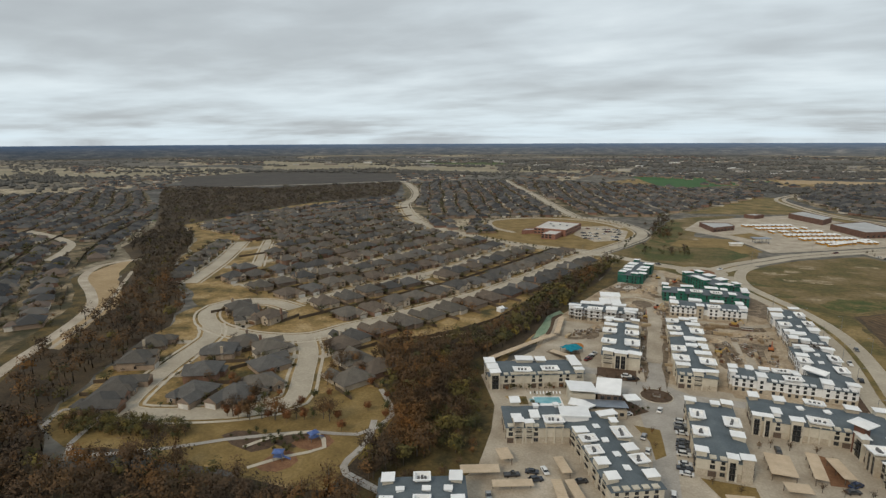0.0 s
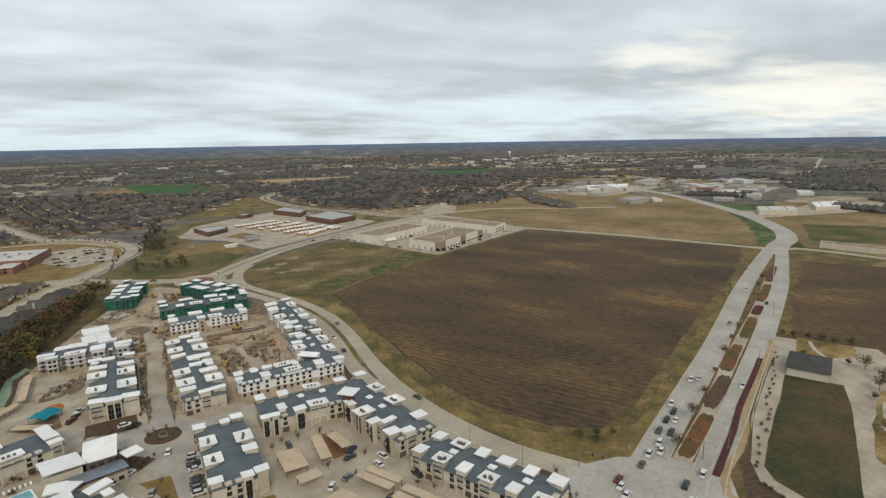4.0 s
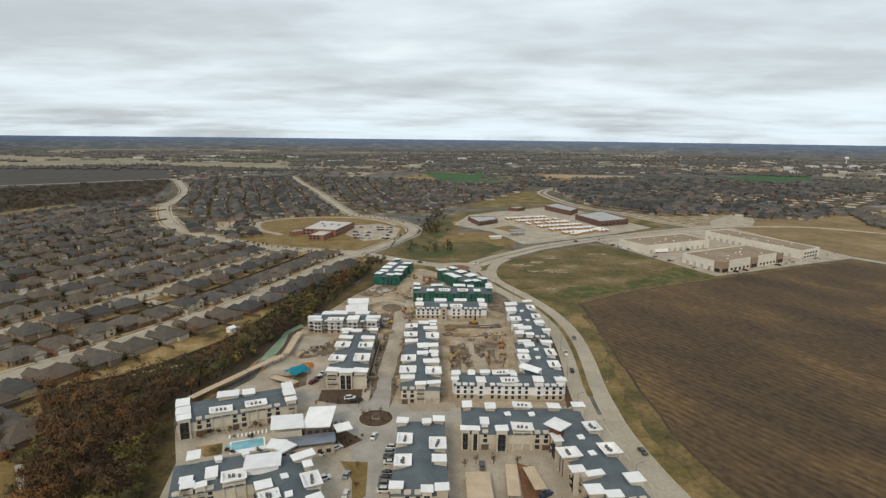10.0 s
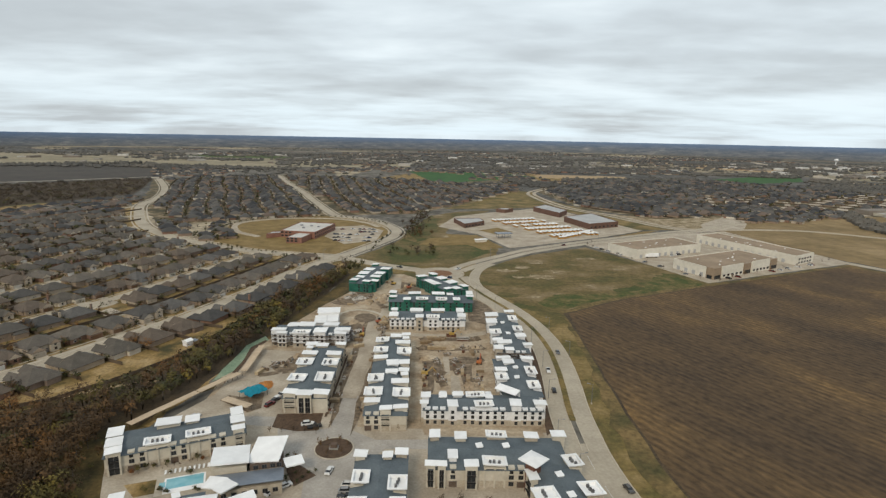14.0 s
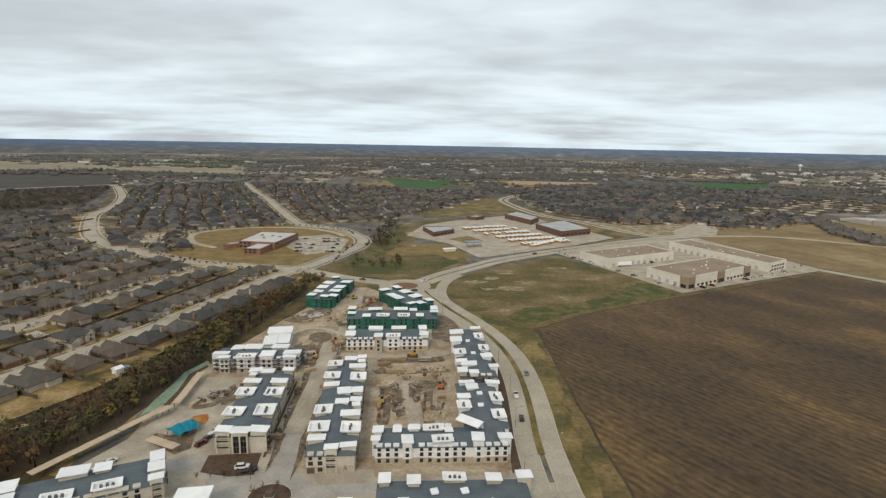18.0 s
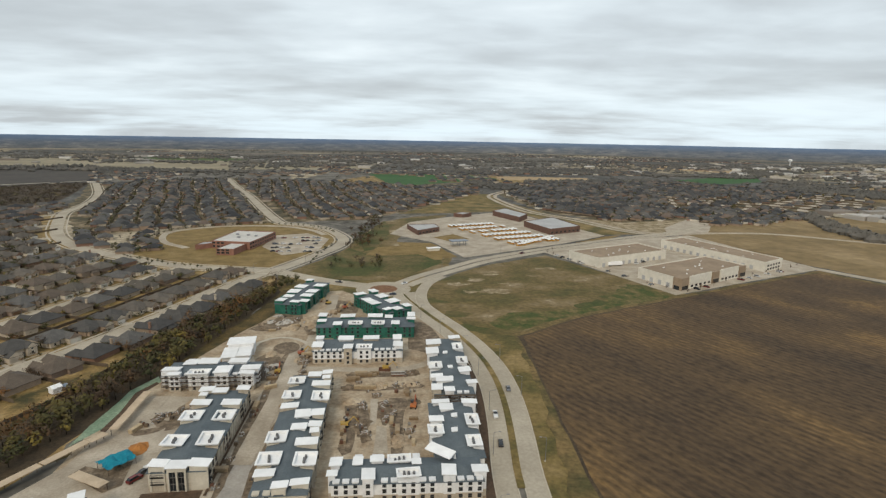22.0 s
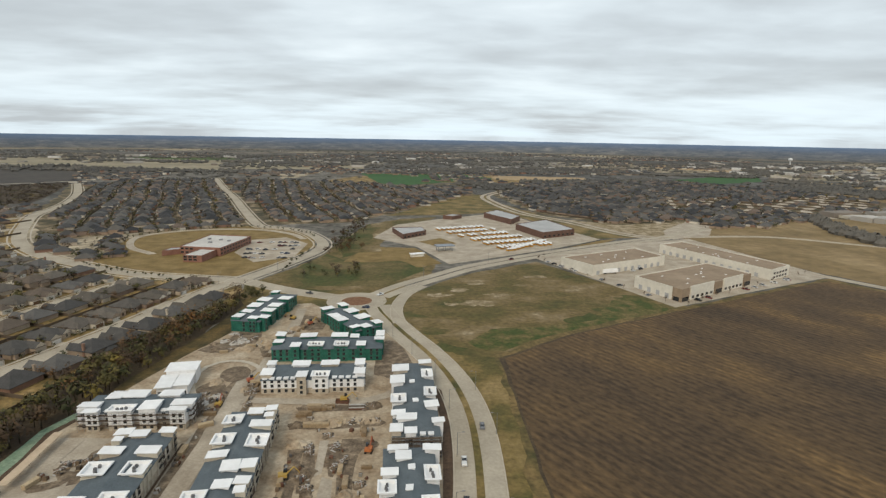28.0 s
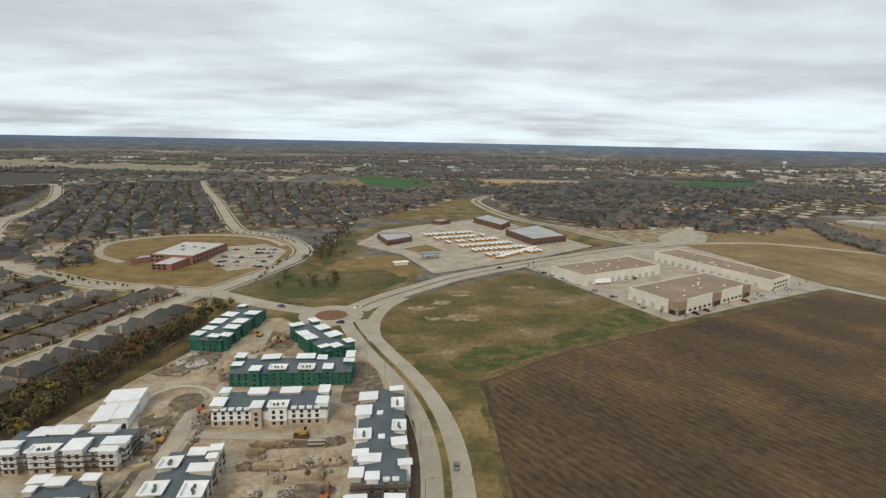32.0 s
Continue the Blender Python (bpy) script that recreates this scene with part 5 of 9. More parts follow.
def house_meshes(i):
    """Meshes for one plan of house, front towards -y: walls, roof, garage door, door, chimney and the places of its windows."""
    rng = random.Random(40 + i)
    w, d = rng.uniform(14.2, 16.2), rng.uniform(12.5, 15.5)
    two_floor = i % 4 == 1
    e = 4.2 if two_floor else 2.75
    side = -1 if i % 2 else 1
    g0, g1 = (side * w / 2 - side * 6.2, side * w / 2)
    ga, gb = min(g0, g1), max(g0, g1)
    y0 = -d / 2
    walls = Geo().box(-w / 2, w / 2, y0, d / 2, -0.05, e).box(ga, gb, y0 - 4.2, y0 + 1, -0.05, 2.75)
    bx0, bx1 = (-w / 2 + 0.8, -w / 2 + 5.4) if side > 0 else (w / 2 - 5.4, w / 2 - 0.8)
    walls.box(bx0, bx1, y0 - 1.6, y0 + 1, -0.05, e - 0.1)
    roof = Geo().hip(-w / 2 - 0.8, w / 2 + 0.8, y0 - 0.8, d / 2 + 0.8, e, e + 4.0)
    roof.hip(ga - 0.4, gb + 0.4, y0 - 4.4, y0 + 4.5, 2.75, 5.2, gable=i % 3 != 2).hip(bx0 - 0.5, bx1 + 0.5, y0 - 2.1, y0 + 5.5, e - 0.1, e + 2.3, gable=i % 2 == 1)
    if i % 2:
        roof.hip(-w / 2 + 1, 1, d / 2 - 4, d / 2 + 2.6, 2.7, 4.8)
        walls.box(-w / 2 + 1.5, 0.5, d / 2 - 1, d / 2 + 2.1, -0.05, 2.7)
    gx = (ga + gb) / 2
    gd = Geo()
    for r in range(4):
        gd.box(gx - 2.45, gx + 2.45, y0 - 4.26, y0 - 4.2, 0.08 + r * 0.55, 0.6 + r * 0.55)
    dx = (bx1 + 0.9) if side > 0 else (bx0 - 0.9)
    fd = Geo().box(dx - 0.5, dx + 0.5, y0 - 0.07, y0, 0.05, 2.15).box(dx - 0.62, dx + 0.62, y0 - 0.04, y0 + 0.01, 0.0, 2.27)
    ch = Geo().box(-side * (w / 2 - 0.2) - 0.5, -side * (w / 2 - 0.2) + 0.5, 1.5, 2.7, 0, e + 3.7).box(-side * (w / 2 - 0.2) - 0.6, -side * (w / 2 - 0.2) + 0.6, 1.4, 2.8, e + 3.7, e + 3.95)
    wins = [((bx0 + bx1) / 2, y0 - 1.6, 1.5, 0), (gx, y0 + 0.0, 4.1, 0) if two_floor else (dx, y0, 2.0, 0)]
    wins += [(w / 2, -1.5, 1.6, 90), (-w / 2, -2.0, 1.6, -90)]
    if two_floor:
        wins += [((bx0 + bx1) / 2, y0 - 1.6, 3.8, 0), (w / 2, 2.0, 3.9, 90)]
    return [("wall", walls.mesh("wall", M["brick"])), ("roof", roof.mesh("roof", [M["shingle"], M["brick"]])), ("garage_door", gd.mesh("garage_door", M["door"])),
            ("front_door", fd.mesh("front_door", M["frame"]))] + ([("chimney", ch.mesh("chimney", M["brick"]))] if i in (2, 5) else []), wins, gx, y0 - 4.2


HOUSES = [house_meshes(i) for i in range(8)]
house_masters = {}


def house(x, y, ang, i, group):
    m = pose(x, y, 0.03, 0, 0, ang)
    if i in house_masters:
        ob = copy_thing(house_masters[i], m)
        ob["group"] = group
        return ob
    parts, wins, _, _ = HOUSES[i]
    ob = root("house", m, ("two-storey" if i % 4 == 1 else "single-storey") + " brick house with grey hipped shingle roof", "house", group)
    for n, me in parts:
        part(n, me, ob)
    for wx, wy, wz, wa in wins:
        part("window", WINDOW_H, ob, pose(wx, wy, wz, 0, 0, wa))
    house_masters[i] = ob
    return ob


def far_house(seed):
    rng = random.Random(seed)
    w, d, e = rng.uniform(13.5, 16), rng.uniform(12.5, 15.5), rng.choice((2.75, 2.75, 2.75, 4.2))
    v, q, k = [], [], []

    def box(x0, x1, y0, y1, z0, z1):
        o = len(v)
        v.extend([(x0, y0, z0), (x1, y0, z0), (x1, y1, z0), (x0, y1, z0), (x0, y0, z1), (x1, y0, z1), (x1, y1, z1), (x0, y1, z1)])
        q.extend([(o, o + 1, o + 5, o + 4), (o + 1, o + 2, o + 6, o + 5), (o + 2, o + 3, o + 7, o + 6), (o + 3, o, o + 4, o + 7)])
        k.extend([0] * 4)

    def hip(x0, x1, y0, y1, z0, z1):
        o = len(v)
        r = min(x1 - x0, y1 - y0) * 0.48
        if x1 - x0 >= y1 - y0:
            a, b = ((x0 + r, (y0 + y1) / 2, z1), (x1 - r, (y0 + y1) / 2, z1))
            tri = [(o, o + 1, o + 5, o + 4), (o + 1, o + 2, o + 5, o + 5), (o + 2, o + 3, o + 4, o + 5), (o + 3, o, o + 4, o + 4)]
        else:
            a, b = (((x0 + x1) / 2, y0 + r, z1), ((x0 + x1) / 2, y1 - r, z1))
            tri = [(o, o + 1, o + 4, o + 4), (o + 1, o + 2, o + 5, o + 4), (o + 2, o + 3, o + 5, o + 5), (o + 3, o, o + 4, o + 5)]
        v.extend([(x0, y0, z0), (x1, y0, z0), (x1, y1, z0), (x0, y1, z0), a, b])
        # split the end slopes into quads with a midpoint on the eaves
        for f in tri:
            if len(set(f)) == 4:
                q.append(f)
            else:
                u = list(dict.fromkeys(f))
                m = len(v)
                p0, p1 = np.array(v[u[0]]), np.array(v[u[1]])
                v.append(tuple((p0 + p1) / 2))
                q.append((u[0], m, u[1], u[2]))
            k.append(1)

    box(-w / 2, w / 2, -d / 2, d / 2, 0, e)
    hip(-w / 2 - 0.6, w / 2 + 0.6, -d / 2 - 0.6, d / 2 + 0.6, e, e + 3.8)
    s = rng.choice((-1, 1))
    box(min(s * w / 2, s * (w / 2 - 6)), max(s * w / 2, s * (w / 2 - 6)), -d / 2 - 4, -d / 2 + 1, 0, 2.75)
    hip(min(s * w / 2, s * (w / 2 - 6)) - 0.5, max(s * w / 2, s * (w / 2 - 6)) + 0.5, -d / 2 - 4.5, -d / 2 + 3, 2.75, 4.9)
    return np.array(v, float), np.array(q), np.array(k)


PLOTS, BACKS = [], []                      # x, y, facing; fence lines


def estate(poly, origin, ang, gap, bend, ks, length, street_name, spacing=18.5, road_w=9.0, lanes=True, setback=19.5):
    """Streets side by side across an outline, with a row of plots along both sides of each."""
    a = radians(ang)
    u, n = (math.cos(a), math.sin(a)), (-math.sin(a), math.cos(a))
    r = random.Random(int(abs(origin[0]) + ang))
    g = Geo()
    at = lambda s, o: (origin[0] + u[0] * s + n[0] * (o + bend(s)), origin[1] + u[1] * s + n[1] * (o + bend(s)))
    out = []
    for k in ks:
        run = []
        s = length[0]
        while s < length[1]:
            p = at(s, k * gap)
            if lanes and inside(p, poly) and not near_road(*p, -2):
                run.append(p)
            else:
                if len(run) > 3:
                    strip_geo(g, run, road_w / 2, -road_w / 2, 0.115)
                    strip_geo(g, run, road_w / 2 + 3.2, road_w / 2 + 2.0, 0.118)
                    strip_geo(g, run, -road_w / 2 - 2.0, -road_w / 2 - 3.2, 0.118)
                run = []
            s += 9
        for side in (1, -1):
            s = length[0] + r.uniform(0, spacing)
            while s < length[1]:
                o = k * gap + side * (setback + r.uniform(-1.5, 1.5))
                p = at(s, o)
                if inside(p, poly) and not near_road(*p, 9.5):
                    q = at(s + 1, o)
                    d = math.degrees(math.atan2(q[1] - p[1], q[0] - p[0]))
                    out.append((p[0], p[1], d if side > 0 else d + 180))
                s += spacing * r.uniform(0.94, 1.08)
        back = []
        s = length[0]
        while s < length[1]:
            p = at(s, k * gap + gap / 2)
            if inside(p, poly):
                back.append(p)
            elif len(back) > 2:
                BACKS.append(back)
                back = []
            s += 12
        if len(back) > 2:
            BACKS.append(back)
    if g.v:
        tagged(new(street_name, g.mesh(street_name, M["road"])), "pale concrete residential streets", "road", kind="structure")
    return out


EST_MAIN = [(-78, 512), (-92, 484), (-118, 400), (-142, 334), (-155, 303), (-178, 262), (-205, 245), (-240, 232), (-262, 275), (-300, 280), (-362, 300), (-448, 452), (-520, 486), (-598, 530), (-600, 655), (-588, 800),
            (-500, 945), (-440, 870), (-390, 770), (-325, 655), (-262, 590), (-165, 530)]
bend_main = lambda s: 0.17 * max(0.0, 60 - s)
main_plots = estate(EST_MAIN, (-153, 298), 72.4, 71, bend_main, range(0, 8), (-130, 700), "street", road_w=9)
row_a = []
for j in range(15):
    s = -88 + j * 18.8
    x, y = -153 + 0.302 * s - 0.953 * (bend_main(s) - 20), 298 + 0.953 * s + 0.302 * (bend_main(s) - 20)
    if y < 482:
        row_a.append((x, y, 72.4 + 180 + (-6 if s < 40 else 0)))
pocket = [(-269, 150, 118), (-252, 126, 118), (-246, 112, 110), (-282, 172, 118), (-237, 173, -62), (-226, 150, -62), (-216, 133, 0), (-235, 189, -40), (-217, 186, 150), (-205, 169, 150), (-194, 150, 60), (-197, 137, 0),
          (-184, 206, -30), (-168, 188, -120), (-158, 168, -120), (-152, 182, -120), (-266, 228, 40), (-280, 238, 150), (-250, 230, -10)]
pocket += [(-390 - 9.2 * i, 292 + 16.6 * i, 120) for i in range(9)]
EST_NORTH = [(-335, 715), (-425, 870), (-510, 1050), (-625, 1280), (-410, 1460), (-250, 1110), (-190, 960), (-140, 800), (-160, 790), (-220, 762), (-270, 735)]
EST_EAST = [(-112, 790), (-40, 790), (40, 900), (175, 1150), (190, 1310), (30, 1320), (-60, 1390), (-390, 1470), (-240, 1090)]
EST_FAR = [(228, 1160), (315, 1405), (531, 1490), (795, 1535), (905, 1310), (940, 1222), (940, 1068), (825, 945), (620, 828), (523, 774), (440, 760), (428, 825), (325, 795), (250, 893)]
EST_WEST = [(-335, 60), (-345, 118), (-392, 196), (-430, 236), (-485, 268), (-520, 330), (-604, 430), (-674, 520), (-802, 660), (-1100, 890), (-1300, 700), (-900, 270), (-600, 30), (-400, 0)]
flat = lambda s: 0.0
far_plots = estate(EST_NORTH, (-300, 760), 111, 50, lambda s: 3 * math.sin(s / 60), range(-10, 11), (-250, 800), "street", 17.2, 7, False, 13)
far_plots += estate(EST_EAST, (-120, 800), 106, 52, lambda s: 9 * math.sin(s / 140), range(-11, 11), (-100, 800), "street", 17.5, 6, False, 13.5)
far_plots += estate(EST_FAR, (500, 900), 128, 50, lambda s: 20 * math.sin(s / 80), range(-14, 14), (-500, 800), "street", 17.2, 7, False, 13)
far_plots += estate(EST_WEST, (-500, 180), 132, 56, lambda s: 18 * math.sin(s / 120), range(-10, 10), (-300, 1100), "street", 17.8, 8, False, 14.5)
for x, y, a in ((-306, 692, 40), (-295, 703, 35), (-282, 710, 25), (-266, 714, 20), (-254, 722, 20), (-239, 728, 20), (-225, 734, 25), (-211, 741, 28), (-197, 748, 28), (-184, 754, 28), (-170, 761, 28), (-156, 768, 28),
                (-294, 636, 120), (-280, 618, 120), (-279, 648, 120), (-226, 583, 20), (-236, 598, 200), (-234, 631, 290), (-243, 653, 290), (-251, 675, 290), (-208, 597, 290), (-219, 618, 290), (-262, 605, 120), (-317, 678, 120), (-304, 660, 120)):
    far_plots.append((x, y, a))

everything = [(x, y, a, "pocket") for x, y, a in pocket] + [(x, y, a, "row") for x, y, a in row_a] + [(x, y, a, "main") for x, y, a in main_plots]
everything.sort(key=lambda p: math.hypot(p[0] + 60, p[1] - 150))
rng = random.Random(21)
drives = Geo()
far_templates = [far_house(70 + i) for i in range(8)]
far_places = []
for j, (x, y, a, grp) in enumerate(everything):
    i = rng.randrange(8)
    if j < 225:
        if math.hypot(x + 187, y - 344) < 13:
            continue
        house(x, y, a + rng.uniform(-2, 2), i, {"pocket": "houses round the loop street", "row": "houses backing onto the creek", "main": "houses along the long streets"}[grp])
        _, _, gx, gy = HOUSES[i]
        c, s = math.cos(radians(a)), math.sin(radians(a))
        line = [(x + c * gx - s * yy, y + s * gx + c * yy) for yy in (gy, gy - 7)]
        strip_geo(drives, line, 2.6, -2.6, 0.1)
    else:
        far_places.append((i, x, y, 0.03, radians(a), 1.0, 1.0))
tagged(new("driveways", drives.mesh("driveways", M["concrete"])), "pale concrete driveways of the houses", "driveway", kind="stuff")
for x, y, a in far_plots:
    far_places.append((rng.randrange(8), x + rng.uniform(-2, 2), y + rng.uniform(-2, 2), 0.03, radians(a + rng.choice((0, 0, 90)) + rng.uniform(-7, 7)), rng.uniform(0.86, 1.08), rng.uniform(0.85, 1.15)))
rf = random.Random(64)
for _ in range(9000):
    d, a2 = rf.uniform(1450, 3900), rf.uniform(radians(10), radians(145))
    x, y = round(d * math.cos(a2) / 26) * 26 + rf.uniform(-5, 5), round(d * math.sin(a2) / 40) * 40 + rf.uniform(-5, 5)
    if noise.noise((x / 420, y / 420, 8.8)) < 0.16 or near_road(x, y, 14) or any(inside((x, y), o) for o in (EST_FAR, EST_EAST, EST_NORTH, EST_WEST, WOOD_CREEK, DARK_FIELD, FAR_FIELD)):
        continue
    far_places.append((rf.randrange(8), x, y, 0.03, rf.choice((0.2, 1.8)), rf.uniform(0.9, 1.15), rf.uniform(0.9, 1.3)))
v, q, k = scatter(far_templates, far_places)
bulk("distant_houses", v, q, [M["brick_far"], M["shingle_far"]], k, "distant brick houses with grey shingle roofs", "houses")

# yard trees, hedges and fences
yard_places = []
for i in range(95):
    t = rng.random()
    x, y = (-5 - 13 * t + rng.gauss(0, 5), 870 - 268 * t) if i < 70 else (rng.uniform(-34, 8), rng.uniform(518, 552))
    s2 = rng.uniform(0.45, 0.85)
    if not near_road(x, y, 2):
        yard_places.append((26 + rng.choice((0, 1, 2, 3, 7, 8, 9, 8)), x, y, 0.05, rng.uniform(0, 6.28), s2, s2))
for i in range(34):
    a = math.pi * (0.1 + 0.95 * i / 33)
    yard_places.append((26 + rng.choice((7, 8, 9)), -142 + 96 * math.cos(a) + rng.uniform(-2, 2), 668 + 82 * math.sin(a) + rng.uniform(-2, 2), 0.05, 0.0, 0.5, 0.5))
count = 0
for x, y, a in [p[:3] for p in everything] + far_plots:
    for n_tree in range(rng.choice((4, 5, 5, 6)) if math.hypot(x + 60, y - 150) < 620 else rng.choice((2, 3, 3, 4))):
        front = n_tree < 2
        d = rng.uniform(-9, 9) if front else rng.choice((-1, 1)) * rng.uniform(8.0, 10)
        e = rng.uniform(-14.5, -12.5) if front else rng.uniform(-8, 14)
        c, s = math.cos(radians(a)), math.sin(radians(a))
        px, py = x + c * d - s * e, y + s * d + c * e
        if near_road(px, py, 1.5):
            continue
        near = math.hypot(px + 60, py - 150) < 330
        if near and count < 30:
            tree(rng.choice(("evergreen", "bare", "russet", "evergreen")), px, py, rng, "yard trees", 0.03, 0.85)
            count += 1
        else:
            s2 = (rng.uniform(0.22, 0.38) if front else rng.uniform(0.4, 0.8)) * (1.35 if lod(px, py) == 26 else 1.0)
            yard_places.append((max(13, lod(px, py)) + rng.choice((0, 2, 4, 7, 8, 9, 7, 8, 8, 10)), px, py, 0.03, rng.uniform(0, 6.28), s2, s2 * 0.95))
# clipped shrubs along the fronts and sides of the nearer houses, and small street trees
for x, y, a, _ in everything[:420]:
    c, s = math.cos(radians(a)), math.sin(radians(a))
    for n_shrub in range(7):
        if n_shrub < 4:
            d, e = rng.uniform(-8, 8), rng.uniform(-11.5, -9.0)
        elif n_shrub < 6:
            d, e = rng.choice((-1, 1)) * rng.uniform(8.6, 9.6), rng.uniform(-7, 8)
        else:
            d, e = rng.uniform(-8, 8), rng.uniform(8.5, 14)
        px, py = x + c * d - s * e, y + s * d + c * e
        if near_road(px, py, 0.5):
            continue
        s2 = rng.uniform(0.2, 0.36)
        yard_places.append((26 + rng.choice((7, 8, 9, 7, 8, 9, 0, 10)), px, py, 0.03, rng.uniform(0, 6.28), s2, s2 * 0.8))
v, q, k = scatter(stuff_templates, stuff_places + yard_places)
woodland = bulk("woodland", v, q, [M["bark"], M["twigs"], M["evergreen"], M["olive"], M["twigs_far"]], k, "bare brown winter trees with dark evergreens", "trees")
turned = []
for t, x, y, z, a, s, h in stuff_places + yard_places:
    d = TEMPLATE_NORMALS[t]
    c, e = math.cos(a), math.sin(a)
    turned.append(np.stack([d[:, 0] * c - d[:, 1] * e, d[:, 0] * e + d[:, 1] * c, d[:, 2]], 1))
woodland.data.polygons.foreach_set("use_smooth", np.ones(len(q), bool))
woodland.data.normals_split_custom_set_from_vertices(np.concatenate(turned).astype(np.float32))

fence = Geo()
for line in BACKS:
    strip_geo(fence, line, 0.05, -0.05, 1.85, thick=1.85)
for x, y, a, _ in everything[:330]:
    c, s = math.cos(radians(a)), math.sin(radians(a))
    ln = [(x + c * 9.2 - s * e, y + s * 9.2 + c * e) for e in (1, 15.5)]
    strip_geo(fence, ln, 0.05, -0.05, 1.85, thick=1.85)
back_line = smooth([(-166, 222), (-148, 232), (-142, 240), (-134, 250), (-120, 273), (-112, 300), (-104, 340), (-92, 385), (-80, 425)], 10)
strip_geo(fence, back_line, 0.05, -0.05, 1.85, thick=1.85)
tagged(new("garden_fences", fence.mesh("garden_fences", M["fence"])), "weathered brown board fences between yards", "fence", kind="stuff")


# rows of roof caps: x, y, width, depth
CAPS = {}
CAPS["B7", "flat"] = [(42.3, 328.5, 7.9, 7.5), (53.3, 335.1, 5.8, 4.2), (41.1, 316.6, 6.2, 7.4), (54.2, 294.6, 5.5, 5), (41.6, 288.6, 5.4, 3.9), (44.7, 285.1, 7.9, 4.5), (56, 282.5, 4.7, 3.7), (41, 277.1, 4.7, 5.3), (46, 275.4, 4.5, 4.5)]
CAPS["B7", "well"] = [(53.7, 323.1, 5, 8.3), (54.2, 305.6, 5.2, 7.9), (41.6, 299.8, 6.2, 6.8)]
CAPS["B7", "vent"] = [(47.2, 315), (48.2, 298.2)]
CAPS["B9", "flat"] = [(-51.2, 278.9, 5.7, 4.4), (-45.6, 277.7, 5.8, 4.4), (-36.9, 278.9, 5.1, 3.7), (-51, 274.1, 3.1, 2.9), (-49.4, 267, 7.2, 4.3), (-38.2, 266.9, 7, 4.6), (-48.3, 227, 5.6, 4), (-42.3, 226.4, 6.5, 4.9), (-36, 227.3, 6.7, 4.4)]
CAPS["B9", "well"] = [(-49.4, 257.5, 7.6, 7), (-38, 257.7, 7.2, 7.2), (-48.8, 240.7, 7.7, 6.9), (-37.5, 241.3, 7.7, 7.9)]
CAPS["B10", "flat"] = [(-72.8, 298.8, 7.6, 4.5), (-67.3, 306.2, 5.9, 5.2), (-60, 307.6, 8.7, 6.1), (-46.9, 307.6, 8.4, 5.6), (-50.7, 297.4, 6.9, 7.4), (-39.6, 299.7, 8.3, 4.8), (-40, 294.8, 6.5, 3.3), (-70.2, 293.9, 5.6, 3.4)]
CAPS["B10", "well"] = [(-60.4, 296.1, 9.3, 5.2)]
CAPS["B8", "flat"] = [(-10.6, 291.8, 5.7, 4.4), (-5.5, 293.8, 4.4, 4), (-5.4, 289, 3.4, 2.7), (-6.6, 282.4, 7.9, 4.4), (-15.7, 263.8, 6.7, 4), (-9.6, 257, 5.7, 5.6), (-4.4, 258.1, 4.9, 5.3), (-9.4, 248.1, 5.5, 4.5), (-4.1, 249.8, 4.7, 4), (-3.6, 245.1, 3.3, 3.3), (-5, 237.8, 8.2, 4.5), (-14.8, 220.8, 6.3, 3.9), (-8.9, 214.6, 4.9, 3.6), (-3.4, 216, 5.8, 3.3)]
CAPS["B8", "well"] = [(-17, 285.7, 6.8, 6.1), (-16.6, 272.7, 7.1, 6.8), (-5.3, 272.1, 7, 7.4), (-15.7, 241.8, 7, 6.8), (-15.2, 228.5, 7.6, 7.1), (-3.8, 227.9, 7.2, 7.5)]
CAPS["B3", "flat"] = [(-14.2, 184.1, 4.4, 4.1), (-5.4, 183.6, 3.5, 3.8), (-1, 185.4, 4.4, 3.9), (-0.6, 159.9, 4.8, 4), (-13.2, 145.6, 4.4, 3.6), (-4, 144.1, 3.8, 3.5), (0.4, 145, 4.4, 3.6)]
CAPS["B3", "well"] = [(-12.5, 171.6, 5.4, 6.5), (-1.2, 168.8, 5.9, 6.8), (-12.2, 159.1, 5.7, 6.5)]
CAPS["B4", "flat"] = [(9.8, 196.5, 3.9, 5.4), (18.7, 195.4, 4.3, 4.7), (43.2, 196, 5.1, 4.4), (52.9, 197.2, 5.1, 4.5), (59.3, 151.3, 5.6, 4.9), (8.6, 179, 3.8, 2.4), (12.1, 178.5, 3.4, 2.4), (15.7, 184.2, 3.4, 5.5), (21.5, 178.9, 4.7, 4.3), (39.9, 173.4, 3.4, 5.9), (42.7, 155, 4.9, 4), (47.7, 153, 5.9, 2.9), (45.5, 144.9, 5.5, 4.9), (50.7, 143.1, 5.3, 3.2)]
CAPS["B4", "well"] = [(31.2, 197.3, 7.4, 4.4), (54.3, 181.7, 5.5, 6.6), (56.4, 167.3, 6.6, 6.8), (29, 180.5, 7.9, 5.3), (42.2, 164.4, 7.3, 6.2)]
CAPS["B4", "vent"] = [(24.8, 189.8), (33.8, 189.9), (48.5, 174.1), (49.9, 164.3)]
